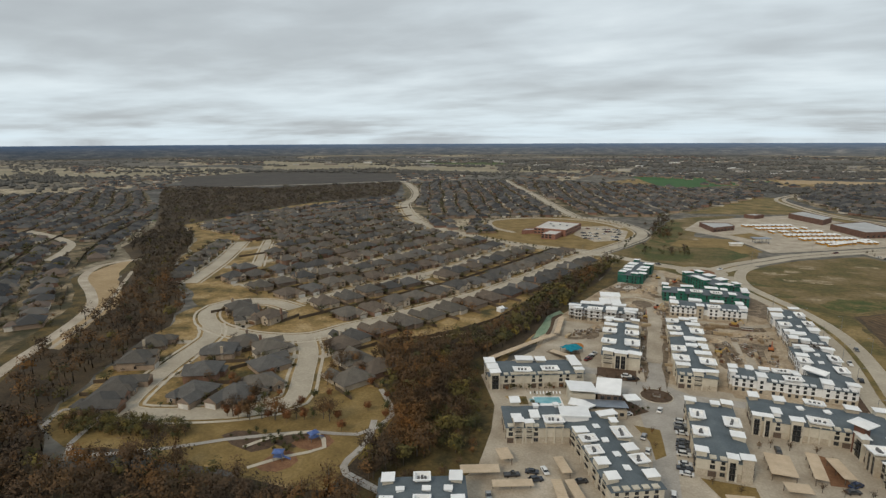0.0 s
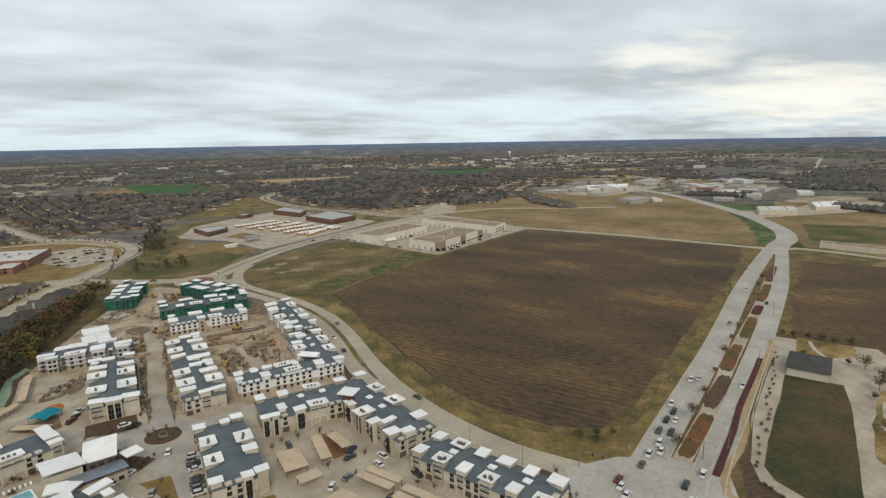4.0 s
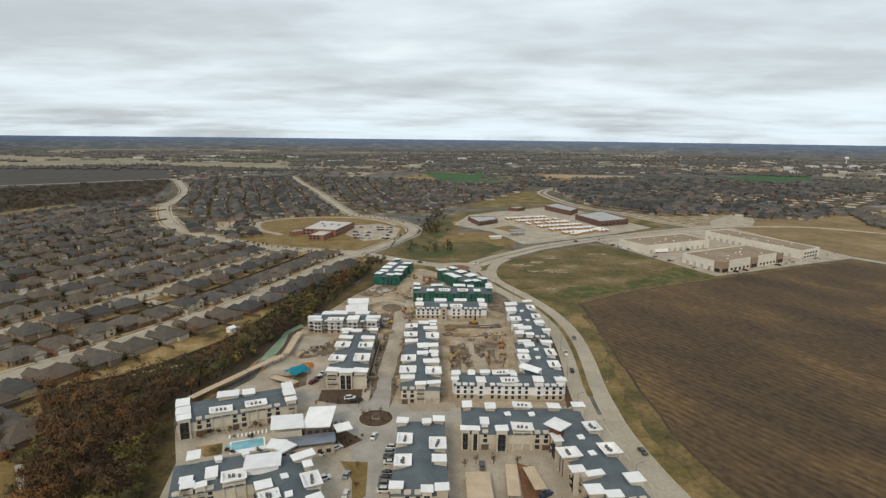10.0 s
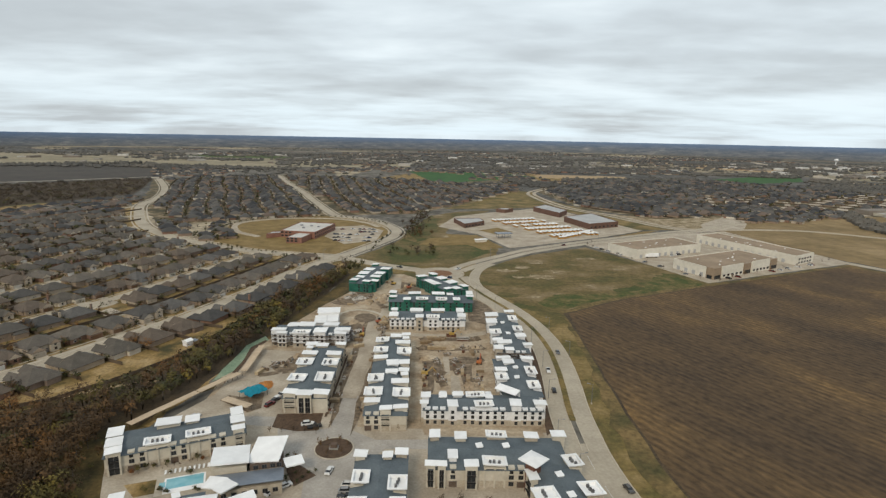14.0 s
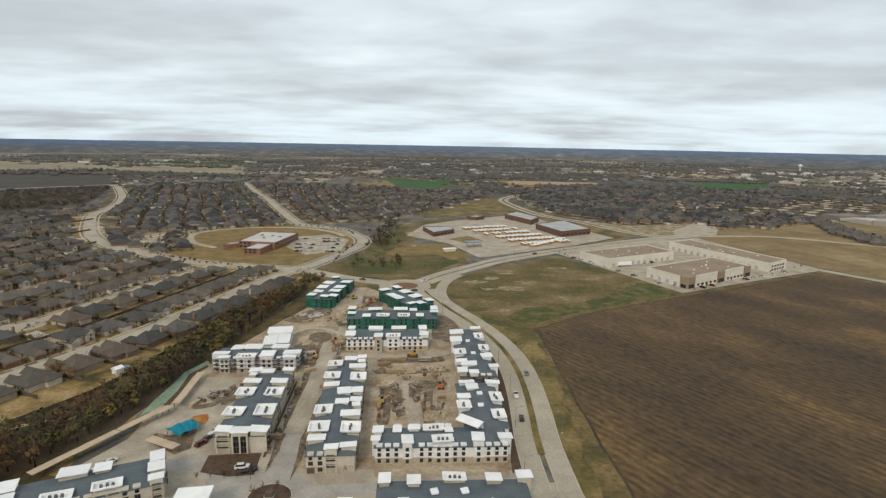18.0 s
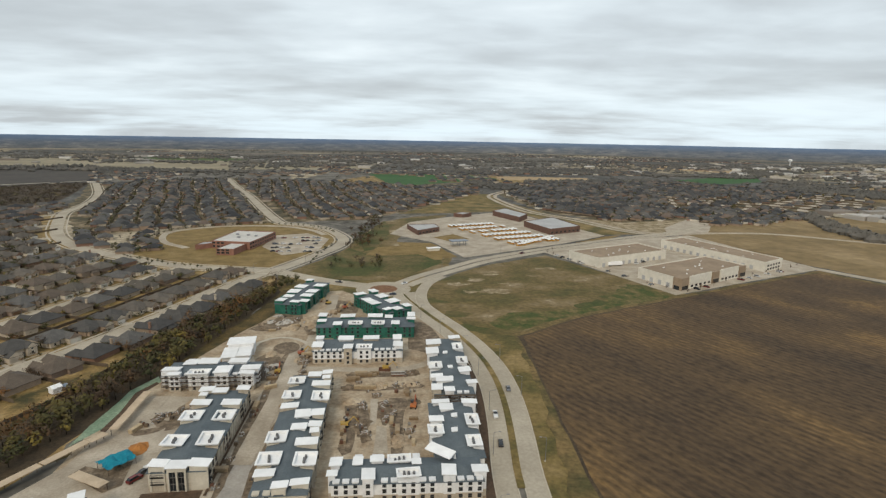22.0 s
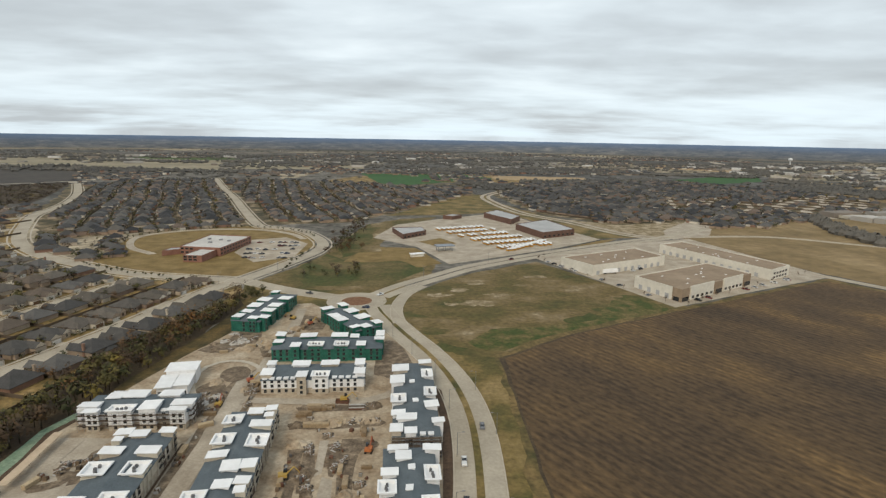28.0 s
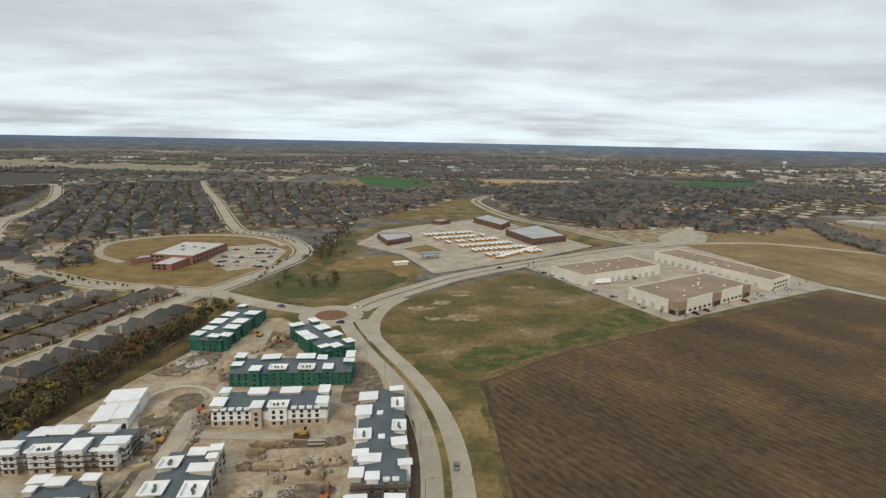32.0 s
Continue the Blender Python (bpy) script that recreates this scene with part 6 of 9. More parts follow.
CAPS["B6", "flat"] = [(6.1, 225.7, 4, 5), (12.9, 225.9, 3.3, 4.4), (18.9, 226.5, 4.5, 3.4), (31.3, 224.9, 3.1, 2.3), (5.6, 219.7, 3.4, 3.2), (16.6, 218.7, 4.2, 6), (41.2, 219.7, 4.6, 5.9), (50.8, 220, 5.1, 4), (39.2, 251.7, 5.5, 3.8), (41.6, 264.8, 6.9, 3.1), (52.8, 264.8, 6.2, 3.8), (43.4, 260.3, 5.3, 5.2)]
CAPS["B6", "well"] = [(25.9, 227, 7.7, 4.5), (28.8, 219.1, 7.5, 4.5), (38.6, 244.4, 5.7, 6.8), (51.1, 236.3, 5.3, 6.8), (52.2, 250.5, 5.1, 7.7)]
CAPS["B6", "vent"] = [(46, 254.2), (45.2, 243.9)]
CAPS["B12", "flat"] = [(-14.8, 335.6, 4, 5), (-1.6, 334.5, 7.9, 5.6), (11, 334.7, 8.2, 5.6), (24.1, 336.1, 4.6, 6.8), (-14.4, 325.6, 5.4, 6.8), (0.5, 322.8, 4.7, 6.7), (24.6, 325.9, 4.9, 5.8)]
CAPS["B12", "well"] = [(8.2, 323.6, 7.8, 5.7)]
CAPS["B13", "flat"] = [(-18.4, 371.8, 4.8, 5.8), (-4.2, 370.2, 8.4, 6.4), (11.3, 370.5, 8.5, 5.7), (19, 369.1, 4.6, 5), (31.8, 371.9, 4.4, 7.9), (-8.5, 357.2, 4.9, 5.9), (22.9, 358.4, 4.7, 5.9), (31.6, 364.9, 5.1, 4.8), (-17.6, 362.6, 4.9, 4.8)]
CAPS["B13", "well"] = [(1, 358.7, 7.9, 5.2), (13.3, 359.1, 7.4, 5.9)]
CAPS["B14", "flat"] = [(-0.8, 415.2, 10.2, 5.6), (7.5, 422.4, 5.1, 6.8), (13.5, 410.9, 6.7, 8.2), (5.3, 401.3, 6.2, 7.7), (9.3, 396.1, 6.4, 7.5), (20.5, 400, 7.9, 7.7), (17.9, 382.6, 5.3, 3.9), (23.5, 383.7, 5.4, 6.2), (29.3, 390.5, 5.2, 5.7)]
CAPS["B15", "flat"] = [(-38.7, 450.8, 5.1, 5.7), (-41.5, 434.4, 8.2, 7.3), (-44.1, 422.5, 7.9, 7.8), (-45.4, 411.2, 6.2, 5.5), (-32.4, 422.2, 7.1, 7.7), (-29.4, 436.4, 7.7, 7.3), (-34.4, 413, 7.4, 6.5), (-48.3, 403.1, 5.5, 7), (-39.3, 399.6, 5.8, 5.1), (-33.8, 400.9, 5.5, 5.1)]
CAPS["B1", "flat"] = [(-99.8, 195.4, 5.1, 6.7), (-96.6, 188.9, 5.2, 5.5), (-94.1, 184, 5, 4.2), (-64, 211.1, 4.4, 6.4), (-61.5, 204.8, 4.9, 5.4), (-59.3, 199.5, 4.5, 3.6), (-85, 202.5, 8.3, 6.1), (-77.7, 205, 4.9, 5)]
CAPS["B1", "well"] = [(-83.2, 190.7, 8.3, 5), (-71.7, 195.8, 8.1, 4.6)]
CAPS["B2", "flat"] = [(-79.8, 160.1, 4.2, 5.8), (-76.2, 147, 3.9, 3.3), (-74.6, 144.2, 4.1, 3.2), (-71, 144.9, 3.7, 3.2), (-70.2, 150.9, 3.7, 5.8), (-52.6, 145.5, 5.1, 4.6), (-44.7, 160.8, 7.4, 4.1), (-42, 155.8, 2.8, 3.5)]
CAPS["B2", "flat"] += [(-43.8, 127.4, 4.4, 4.4), (-35.7, 139.1, 4.6, 4.4), (-29.1, 125.6, 4.4, 4.2), (-40.2, 120.2, 4.2, 4.2)]
CAPS["B2", "well"] = [(-46.8, 133.7, 5.4, 5.2), (-32.6, 132.8, 5.4, 5.2), (-62.8, 149.5, 7.5, 6.1), (-49.4, 140.7, 6, 5), (-39, 148.2, 5.7, 7.1)]
CAPS["B2", "vent"] = [(-39.6, 133.5), (-36.2, 126.5), (-71.2, 158.5), (-63.8, 161.9), (-47.6, 149.7), (-43.8, 141.2)]


# ---- apartments ----
EAVE, CAPZ = 6.2, 8.3
AC = Geo().box(-0.42, 0.42, -0.42, 0.42, 0.0, 0.95, 0, 0.06).mesh("ac_unit", M["acunit"])
VENT = Geo().box(-1.1, 1.1, -0.9, 0.9, -0.5, 0.5).box(-1.35, 1.35, -1.15, 1.15, 0.5, 0.64).mesh("roof_vent", M["white"])
SLAB = Geo().box(-3.0, 3.0, -2.7, 2.7, 0, 0.3).box(-2.75, 2.75, -2.45, 2.45, -0.35, 0.0).mesh("roof_cap", M["white"])
WIN_A = Geo().box(-0.8, 0.8, -0.07, 0.02, -0.75, 0.75, 0).box(-0.7, -0.05, -0.085, 0, -0.65, 0.65, 1).box(0.05, 0.7, -0.085, 0, -0.65, 0.65, 1).mesh("window", [M["frame"], M["glass"]])
WIN_B = Geo().box(-0.62, 0.62, -0.05, 0.02, -0.7, 0.7, 0).box(-0.56, 0.56, -0.065, 0, -0.64, -0.02, 1).box(-0.56, 0.56, -0.065, 0, 0.04, 0.64, 1).mesh("window", [M["frame"], M["glass"]])
GARAGE = Geo().box(-1.3, 1.3, -0.06, 0.02, 0.05, 2.1, 0).box(-1.2, 1.2, -0.075, 0, 0.1, 0.68, 1).box(-1.2, 1.2, -0.075, 0, 0.72, 1.3, 1).box(-1.2, 1.2, -0.075, 0, 1.34, 2.0, 1).mesh("garage_door", [M["frame"], M["brownpanel"]])


def dormer_mesh(m):
    g = Geo().box(-0.95, 0.95, -0.08, 1.6, 4.55, 6.85).box(-1.05, 1.05, -0.2, 1.7, 6.85, 7.02)
    g.box(-0.6, 0.6, -0.12, -0.06, 4.9, 6.2, 1)
    return g.mesh("dormer", [M[m], M["glass"]])


DORMERS = {s: dormer_mesh(s) for s in ("stucco", "wrap", "stone")}
STYLES = {"stone": ("stone", "stucco", "finished three-storey apartment block, cream walls, white roof caps"),
          "white": ("stone", "wrap", "unfinished three-storey apartment block in white wrap"),
          "green": ("green", "green", "unfinished apartment block in green sheathing, white roof caps")}
WIDE_BALCONY = {}


def balcony_mesh(w):
    g = Geo().box(-w / 2, w / 2, -0.42, 0.1, -0.16, 0.0).box(-w / 2, w / 2, -0.42, -0.38, 0.92, 1.0)
    n = max(3, int(w / 0.4))
    for i in range(n + 1):
        x = -w / 2 + w * i / n
        g.box(x - 0.018, x + 0.018, -0.415, -0.385, 0, 0.95)
    return g.mesh("balcony", M["rail"])


SLOT_WINDOWS = {}


def slot_window(w):
    """Tall glazing for one slot of a tower, with two spandrels and a mullion, all in one frame."""
    w = round(w, 1)
    if w not in SLOT_WINDOWS:
        g = Geo().box(-w / 2, w / 2, -0.06, 0, 0.1, 6.75, 0)
        for z in (2.35, 4.6):
            g.box(-w / 2, w / 2, -0.12, 0, z, z + 0.22, 1)
        g.box(-0.05, 0.05, -0.12, -0.04, 0.1, 6.75, 1)
        SLOT_WINDOWS[w] = g.mesh("window", [M["glass"], M["frame"]])
    return SLOT_WINDOWS[w]


def tower(name, w, d, style, stone, top, parent, S):
    """A tower from the ground to the cap; its front, at y = 0, holds tall glazed slots or stacked windows."""
    m = "green" if style == "green" else "stone" if stone else "stucco" if style == "stone" else "wrap"
    h = w / 2
    g = Geo()
    wins = []
    if style == "stone":
        n = 2 if w > 5 else 1
        col = 0.55
        slot = (w - col * (n + 1)) / n
        line = [(-h, d), (-h, 0)]
        for i in range(n):
            x = -h + col + i * (slot + col)
            line += [(x, 0), (x, 0.5), (x + slot, 0.5), (x + slot, 0)]
            wins.append((slot_window(slot), pose(x + slot / 2, 0.5, 0)))
        line += [(h, 0), (h, d)]
        k = len(line)
        v = [(x, y, z) for z in (-0.1, 6.75) for x, y in line]
        g.add(v, [(i, (i + 1) % k, k + (i + 1) % k, k + i) for i in range(k)]).box(-h, h, 0.0, d, 6.75, top)
        mats = [M[m]]
    else:
        g.box(-h, h, 0.0, d, -0.1, top)
        for x in (-h * 0.42, h * 0.42) if w > 4.6 else (0,):
            wins += [(WIN_B, pose(x, 0, z)) for z in (1.35, 3.65, 5.85)]
        if style == "white":
            g.box(-h - 0.03, h + 0.03, -0.03, d, -0.1, 2.3, 1)
        mats = [M[m], M["stone"]]
    ob = part(name, g.mesh(name, mats), parent, S)
    if (S.to_3x3() @ Vector((0, -1, 0))).y < 0.4:
        for me, at in wins:
            part("window", me, ob, at)
    return ob


def cap_mesh(w, d, well, skirt):
    g = Geo()
    if well:
        rings = [(w / 2, d / 2, -0.1), (w / 2, d / 2, 0.18), (w / 2 - 0.6, d / 2 - 0.6, 0.18), (w / 2 - 0.6, d / 2 - 0.6, -0.75)]
        v = [(sx * a, sy * b, z) for a, b, z in rings for sx, sy in ((-1, -1), (1, -1), (1, 1), (-1, 1))]
        f = [(k * 4 + i, k * 4 + (i + 1) % 4, k * 4 + 4 + (i + 1) % 4, k * 4 + 4 + i) for k in range(3) for i in range(4)] + [(12, 13, 14, 15)]
        return g.add(v, f).mesh("roof_well", M["white"])
    g.box(-w / 2, w / 2, -d / 2, d / 2, 0, 0.22)
    if skirt:
        g.box(-w / 2 + 0.5, w / 2 - 0.5, -d / 2 + 0.5, d / 2 - 0.5, -2.0, 0)
    return g.mesh("roof_cap", M["white"])


def apartment(wings, style, seed, key="", label=""):
    """wings: rows of (cx, cy, length, width, degrees); key names the rows of roof caps, else they alternate along the eaves."""
    rng = random.Random(seed)
    base_m, wall_m, text = STYLES[style]
    ox, oy = wings[0][:2]
    ob = root("apartment_building", pose(ox, oy, 0.1), label or text, "building", "apartment blocks")
    frames = [pose(cx - ox, cy - oy, 0, 0, 0, ang) for cx, cy, _, _, ang in wings]
    for wi, (cx, cy, L, W, ang) in enumerate(wings):
        F, lift = frames[wi], 0.06 * wi
        part("lower_wall", Geo().box(-L / 2 - 0.05, L / 2 + 0.05, -W / 2 - 0.05, W / 2 + 0.05, -0.1, 2.4).mesh("lower_wall", M[base_m]), ob, F)
        part("upper_wall", Geo().box(-L / 2, L / 2, -W / 2, W / 2, 2.4, EAVE).mesh("upper_wall", M[wall_m]), ob, F)
        part("roof", Geo().hip(-L / 2 - 0.5, L / 2 + 0.5, -W / 2 - 0.5, W / 2 + 0.5, EAVE + lift, EAVE + 1.7 + lift).mesh("roof", M["aptroof"]), ob, F)
    caps = [(x, y, w, d, 0) for x, y, w, d in CAPS.get((key, "flat"), [])] + [(x, y, w, d, 1) for x, y, w, d in CAPS.get((key, "well"), [])]
    loose = []
    if not key:
        cx, cy, L, W, ang = wings[0]
        n = max(2, round(L / 8.5))
        for i in range(n):
            for s in (-1, 1):
                p = pose(cx, cy, 0, 0, 0, ang) @ Vector((-L / 2 + 2.6 + (L - 5.2) * i / (n - 1), s * (W / 2 - 2.2), 0))
                caps.append((p.x, p.y, 5.4 if i % 2 else 4.2, 5.0, 1 if i % 2 and rng.random() < 0.8 else 0))
        loose = [((pose(cx, cy, 0, 0, 0, ang) @ Vector((u * L, 0, 0))).x, (pose(cx, cy, 0, 0, 0, ang) @ Vector((u * L, 0, 0))).y) for u in (-0.25, 0.05, 0.3)]
    taken = [[] for _ in wings]
    for x, y, w, d, well in caps:
        P = Vector((x - ox, y - oy, 0))
        best = None
        for wi, (cx, cy, L, W, ang) in enumerate(wings):
            q = frames[wi].inverted() @ P
            out = max(abs(q.x) - L / 2, abs(q.y) - W / 2)
            if best is None or out < best[0]:
                best = (out, wi, q)
        out, wi, q = best
        cx, cy, L, W, ang = wings[wi]
        if abs(math.sin(radians(ang))) > 0.7 and key:
            w, d = d, w
        w, d = max(w, 3.0), max(min(d, 7.5), 3.0)
        near_v, near_u = W / 2 - abs(q.y), L / 2 - abs(q.x)
        edge = min(near_v, near_u) < 4.6
        jit = rng.choice((0, 0, rng.uniform(-5, 5)))
        T = frames[wi] @ pose(q.x, q.y, CAPZ + rng.uniform(-0.2, 0.2), rng.uniform(-3.5, 2.5), rng.uniform(-2.5, 2.5), jit)
        cap = part("roof_well" if well else "roof_cap", cap_mesh(w, d, well, not edge), ob, T, "white roof well with grey units" if well else "")
        if well:
            for k in range(3):
                part("ac_unit", AC, cap, pose((k - 1) * min(1.5, w / 5) + rng.uniform(-0.2, 0.2), rng.uniform(-0.5, 0.5), -0.75))
        if edge:
            by_v = near_v <= near_u + 1.0
            rot = (0 if q.y < 0 else 180) if by_v else (90 if q.x > 0 else -90)
            tw, td = (w, d) if by_v else (d, w)
            A = radians(rot)
            nx, ny = math.sin(A), -math.cos(A)
            wall = W / 2 if by_v else L / 2
            centre = q.x * nx + q.y * ny
            face = max(wall + 0.35, min(centre + td / 2 - 0.6, wall + 2.0))
            along = q.x * math.cos(A) + q.y * math.sin(A)
            S = frames[wi] @ pose(nx * face - ny * along, ny * face + nx * along, 0, 0, 0, rot)
            stone = rng.random() < 0.25 and key not in ("B6", "B10")
            tw = max(tw - 0.9, 2.4)
            tr = tower("tower", tw, max(face - centre + td / 2 - 0.7, 2.0), style, stone, CAPZ - 1.2 if well else CAPZ - 0.2, ob, S)
            if style == "stone" and (S.to_3x3() @ Vector((0, -1, 0))).y < 0.4:
                key_w = round(tw - 1.1, 0)
                if key_w not in WIDE_BALCONY:
                    WIDE_BALCONY[key_w] = balcony_mesh(key_w)
                for z in (2.5, 4.8) if tw <= 5 else ():
                    part("balcony", WIDE_BALCONY[key_w], tr, pose(0, 0.05, z))
            taken[wi].append((rot, along - tw / 2, along + tw / 2))
            # the short return of a corner tower shades the wall next to it
            if by_v and near_u < 4.6:
                r2 = 90 if q.x > 0 else -90
                a2 = q.x * math.cos(radians(r2)) + q.y * math.sin(radians(r2))
                taken[wi].append((r2, a2 - d / 2, a2 + d / 2))
    for x, y in CAPS.get((key, "vent"), loose):
        part("roof_vent", VENT, ob, pose(x - ox, y - oy, EAVE + 1.5, rng.uniform(-6, 6), 0, wings[-1][4] + rng.uniform(-6, 6)))
    for wi, (cx, cy, L, W, ang) in enumerate(wings):
        for rot, dist, run in ((0, W / 2, L), (180, W / 2, L), (90, L / 2, W), (-90, L / 2, W)):
            A = radians(rot)
            S = frames[wi] @ pose(math.sin(A) * dist, -math.cos(A) * dist, 0, 0, 0, rot)
            if (S.to_3x3() @ Vector((0, -1, 0))).y > 0.4:
                continue
            x = -run / 2 + 1.5
            i = 0
            while x < run / 2 - 1.0:
                mid = S @ Vector((x, -1.0, 0))
                hidden = any(j != wi and abs((frames[j].inverted() @ mid).x) < wings[j][2] / 2 + 0.3 and abs((frames[j].inverted() @ mid).y) < wings[j][3] / 2 + 0.3 for j in range(len(wings)))
                if not hidden and not any(r == rot and a - 0.9 < x < c + 0.9 for r, a, c in taken[wi]):
                    win = WIN_A if style == "stone" else WIN_B
                    if style == "stone" and i % 2 == 0:
                        part("garage_door", GARAGE, ob, S @ pose(x, -0.05, 0.0))
                    else:
                        part("window", win, ob, S @ pose(x, -0.05, 1.35))
                    part("window", win, ob, S @ pose(x, 0, 3.6))
                    if style == "green" or (S.to_3x3() @ Vector((0, -1, 0))).y > -0.5:
                        part("window", win, ob, S @ pose(x, 0, 5.3))
                    else:
                        part("dormer", DORMERS["stucco" if style == "stone" else "wrap"], ob, S @ pose(x, 0, 0))
                    i += 1
                x += 3.1 if style == "stone" else 2.9
    return ob


apartment([(-79.7, 198, 43, 15.5, 23.2)], "stone", 1, "B1")
b2 = apartment([(-68, 153.5, 28, 16, 20), (-43, 140, 48, 16.5, -64)], "stone", 2, "B2")
part("roof_cap", Geo().box(-5.6, 5.6, -4.6, 4.6, 0, 0.4).box(-4.8, 4.8, -3.6, 3.6, -2.4, 0).mesh("roof_cap", M["white"]), b2, pose(11.9, 2.6, 9.0, -5, 0, 14), "broad white roof panel")
apartment([(-6.8, 165, 42, 16.2, 91.5)], "stone", 3, "B3")
b4 = apartment([(30.5, 188, 45, 18.5, 0), (50.2, 161.5, 41, 16, -80)], "stone", 4, "B4")
apartment([(63, 111, 50, 15, -66)], "stone", 5)
b6 = apartment([(28.5, 223.2, 46, 12.5, 0), (45.5, 248, 38, 16, 91)], "white", 6, "B6")
b7 = apartment([(48, 306, 62, 16, 90)], "white", 7, "B7")
apartment([(-10.4, 253.5, 82, 16, 92)], "stone", 8, "B8")
apartment([(-43.3, 253, 55, 17, 91.5)], "stone", 9, "B9")
apartment([(-56.5, 303, 39, 14, 0)], "white", 10, "B10")
apartment([(5, 330, 43, 15.5, 1)], "white", 12, "B12")
apartment([(6.5, 364.5, 53, 16, 0)], "green", 13, "B13")
apartment([(13.5, 402, 42, 14.5, -56.7)], "green", 14, "B14")
apartment([(-38.5, 425, 54, 16.5, 78.7)], "green", 15, "B15")
apartment([(-93, 95, 26, 16, 22)], "stone", 16)
apartment([(6, 101, 30, 17, -72)], "stone", 17)
# corner tower of one block and a loose white panel on another
part("tower", Geo().box(-1.7, 1.7, -1.7, 1.7, 0, 11.4).mesh("tower", M["redpanel"]), b4, pose(10.2, -11.2, 0, 0, 0, 40), "red-brown corner tower")
cap = Geo()
cap.hip(-3.5, 3.5, -3.5, 3.5, 11.4, 12.5, lip=0.3)
part("roof_cap", cap.mesh("roof_cap", M["white"]), b4, pose(10.2, -11.4, 0, 0, 0, 45))
panel = Geo().box(-5.0, 5.0, -1.9, 1.9, 0, 0.3).box(-4.8, 4.8, 1.3, 1.6, -2.6, 0)
part("roof_cap", panel.mesh("roof_cap", M["white"]), b6, pose(10.6, 5.6, 9.4, 14, 0, -40), "white roof panel lying askew")
# scaffolds before two unfinished blocks
SCAFFOLD_POST = Geo().tube((0, 0, 0), (0, 0, 7.4), 0.05, 0.05, 6).mesh("post", M["galv"])


def scaffold(x, y, ang, length, levels, label):
    ob = root("scaffold", pose(x, y, 0.1, 0, 0, ang), label, "scaffold", "scaffolds")
    plank = Geo().box(-length / 2, length / 2, -0.6, 0.6, -0.06, 0.06).mesh("plank", M["fence"])
    bar = Geo().box(-length / 2, length / 2, -0.03, 0.03, -0.03, 0.03).mesh("guard_rail", M["galv"])
    for z in levels:
        part("plank", plank, ob, pose(0, 0, z))
        part("guard_rail", bar, ob, pose(0, -0.62, z + 1.0))
    n = round(length / 2.5)
    for i in range(n + 1):
        for dy in (-0.65, 0.65):
            part("post", SCAFFOLD_POST, ob, pose(-length / 2 + length * i / n, dy, 0))


scaffold(48, 272.2, 0, 17, (1.6, 3.0, 4.4, 5.8, 7.0), "grey scaffold with board decks between two blocks")
scaffold(48, 269.6, 0, 17, (1.6, 3.0, 4.4, 5.6), "grey scaffold with board decks between two blocks")
scaffold(-56.5, 294.2, 0, 38, (2.1, 4.1, 6.1), "grey scaffold along the front of the white block")
scaffold(-36.2, 303, 90, 13, (2.1, 4.1, 6.1), "grey scaffold along the end of the white block")

# white pavilion north of the left block
pav = root("apartment_building", pose(-54, 330, 0.1, 0, 0, 8), "low white unfinished building with stepped flat roofs", "building", "apartment blocks")
part("wall", Geo().box(-6, 6, -9, 3, 0, 4.6).box(-5, 7, 3, 12, 0, 6.2).mesh("wall", M["wrap"]), pav)
part("roof", Geo().box(-6.6, 0.2, -10.4, 2.9, 4.6, 4.9).box(0.6, 6.9, -9.6, 2.9, 4.75, 5.05).mesh("roof", M["white"]), pav)
part("roof", Geo().box(-5.6, 7.6, 2.6, 12.6, 6.2, 6.5).mesh("roof", M["white"]), pav)
# dark sheets on the closed wall stand in for shade inside two bays
for x in (-3.2, 3.2):
    part("opening", Geo().box(-2.3, 2.3, -0.06, 0.0, 0.05, 2.4).mesh("opening", M["glass"]), pav, pose(x, -9, 0), "dark panel standing for the shade in a garage bay")

shed = root("garden_shed", pose(-119.5, 295.5, 0.08, 0, 0, 60), "small white garden shed with a teal cover", "shed")
part("wall", Geo().box(-2.2, 1.4, -1.8, 1.8, 0, 2.4).mesh("wall", M["wrap"]), shed)
part("roof", Geo().hip(-2.5, 1.7, -2.1, 2.1, 2.4, 3.6, gable=True).mesh("roof", [M["white"], M["wrap"]]), shed)
part("cover", Geo().box(1.9, 5.2, -1.9, 1.9, 1.5, 1.7, 0, 0.1).mesh("cover", M["bluemetal"]), shed)

# ---- clubhouse and pool ----
club = root("clubhouse", pose(-49, 184, 0.1, 0, 0, 14), "clubhouse with tilted white roofs and a blue-grey metal roof", "building")
part("wall", Geo().box(-12.5, -2, -3, 8.5, -0.1, 5.6).mesh("wall", M["stucco"]), club)
part("wall", Geo().box(-1, 9, -3, 8.5, -0.1, 5.6).mesh("wall", M["brownpanel"]), club)
part("wall", Geo().box(-10, 9, -12, -3, -0.1, 3.6).mesh("wall", M["stone"]), club)
part("roof", Geo().box(-5.8, 5.8, -6.6, 6.6, 0, 0.4).mesh("roof", M["white"]), club, pose(-7.2, 2.6, 6.4, -7, 3, 2), "tilted white roof")
part("roof", Geo().box(-5.2, 5.2, -6.4, 6.4, 0, 0.4).mesh("roof", M["white"]), club, pose(4.4, 3.4, 6.6, 7, -4, -14), "tilted white roof")
part("roof", Geo().extrude(ribbed(-10.5, 10.5, 0, 0.18), -4.4, 4.4).mesh("roof", M["bluemetal"]), club, pose(-1, -8, 4.3, -8, 0, 0), "blue-grey standing-seam metal roof")
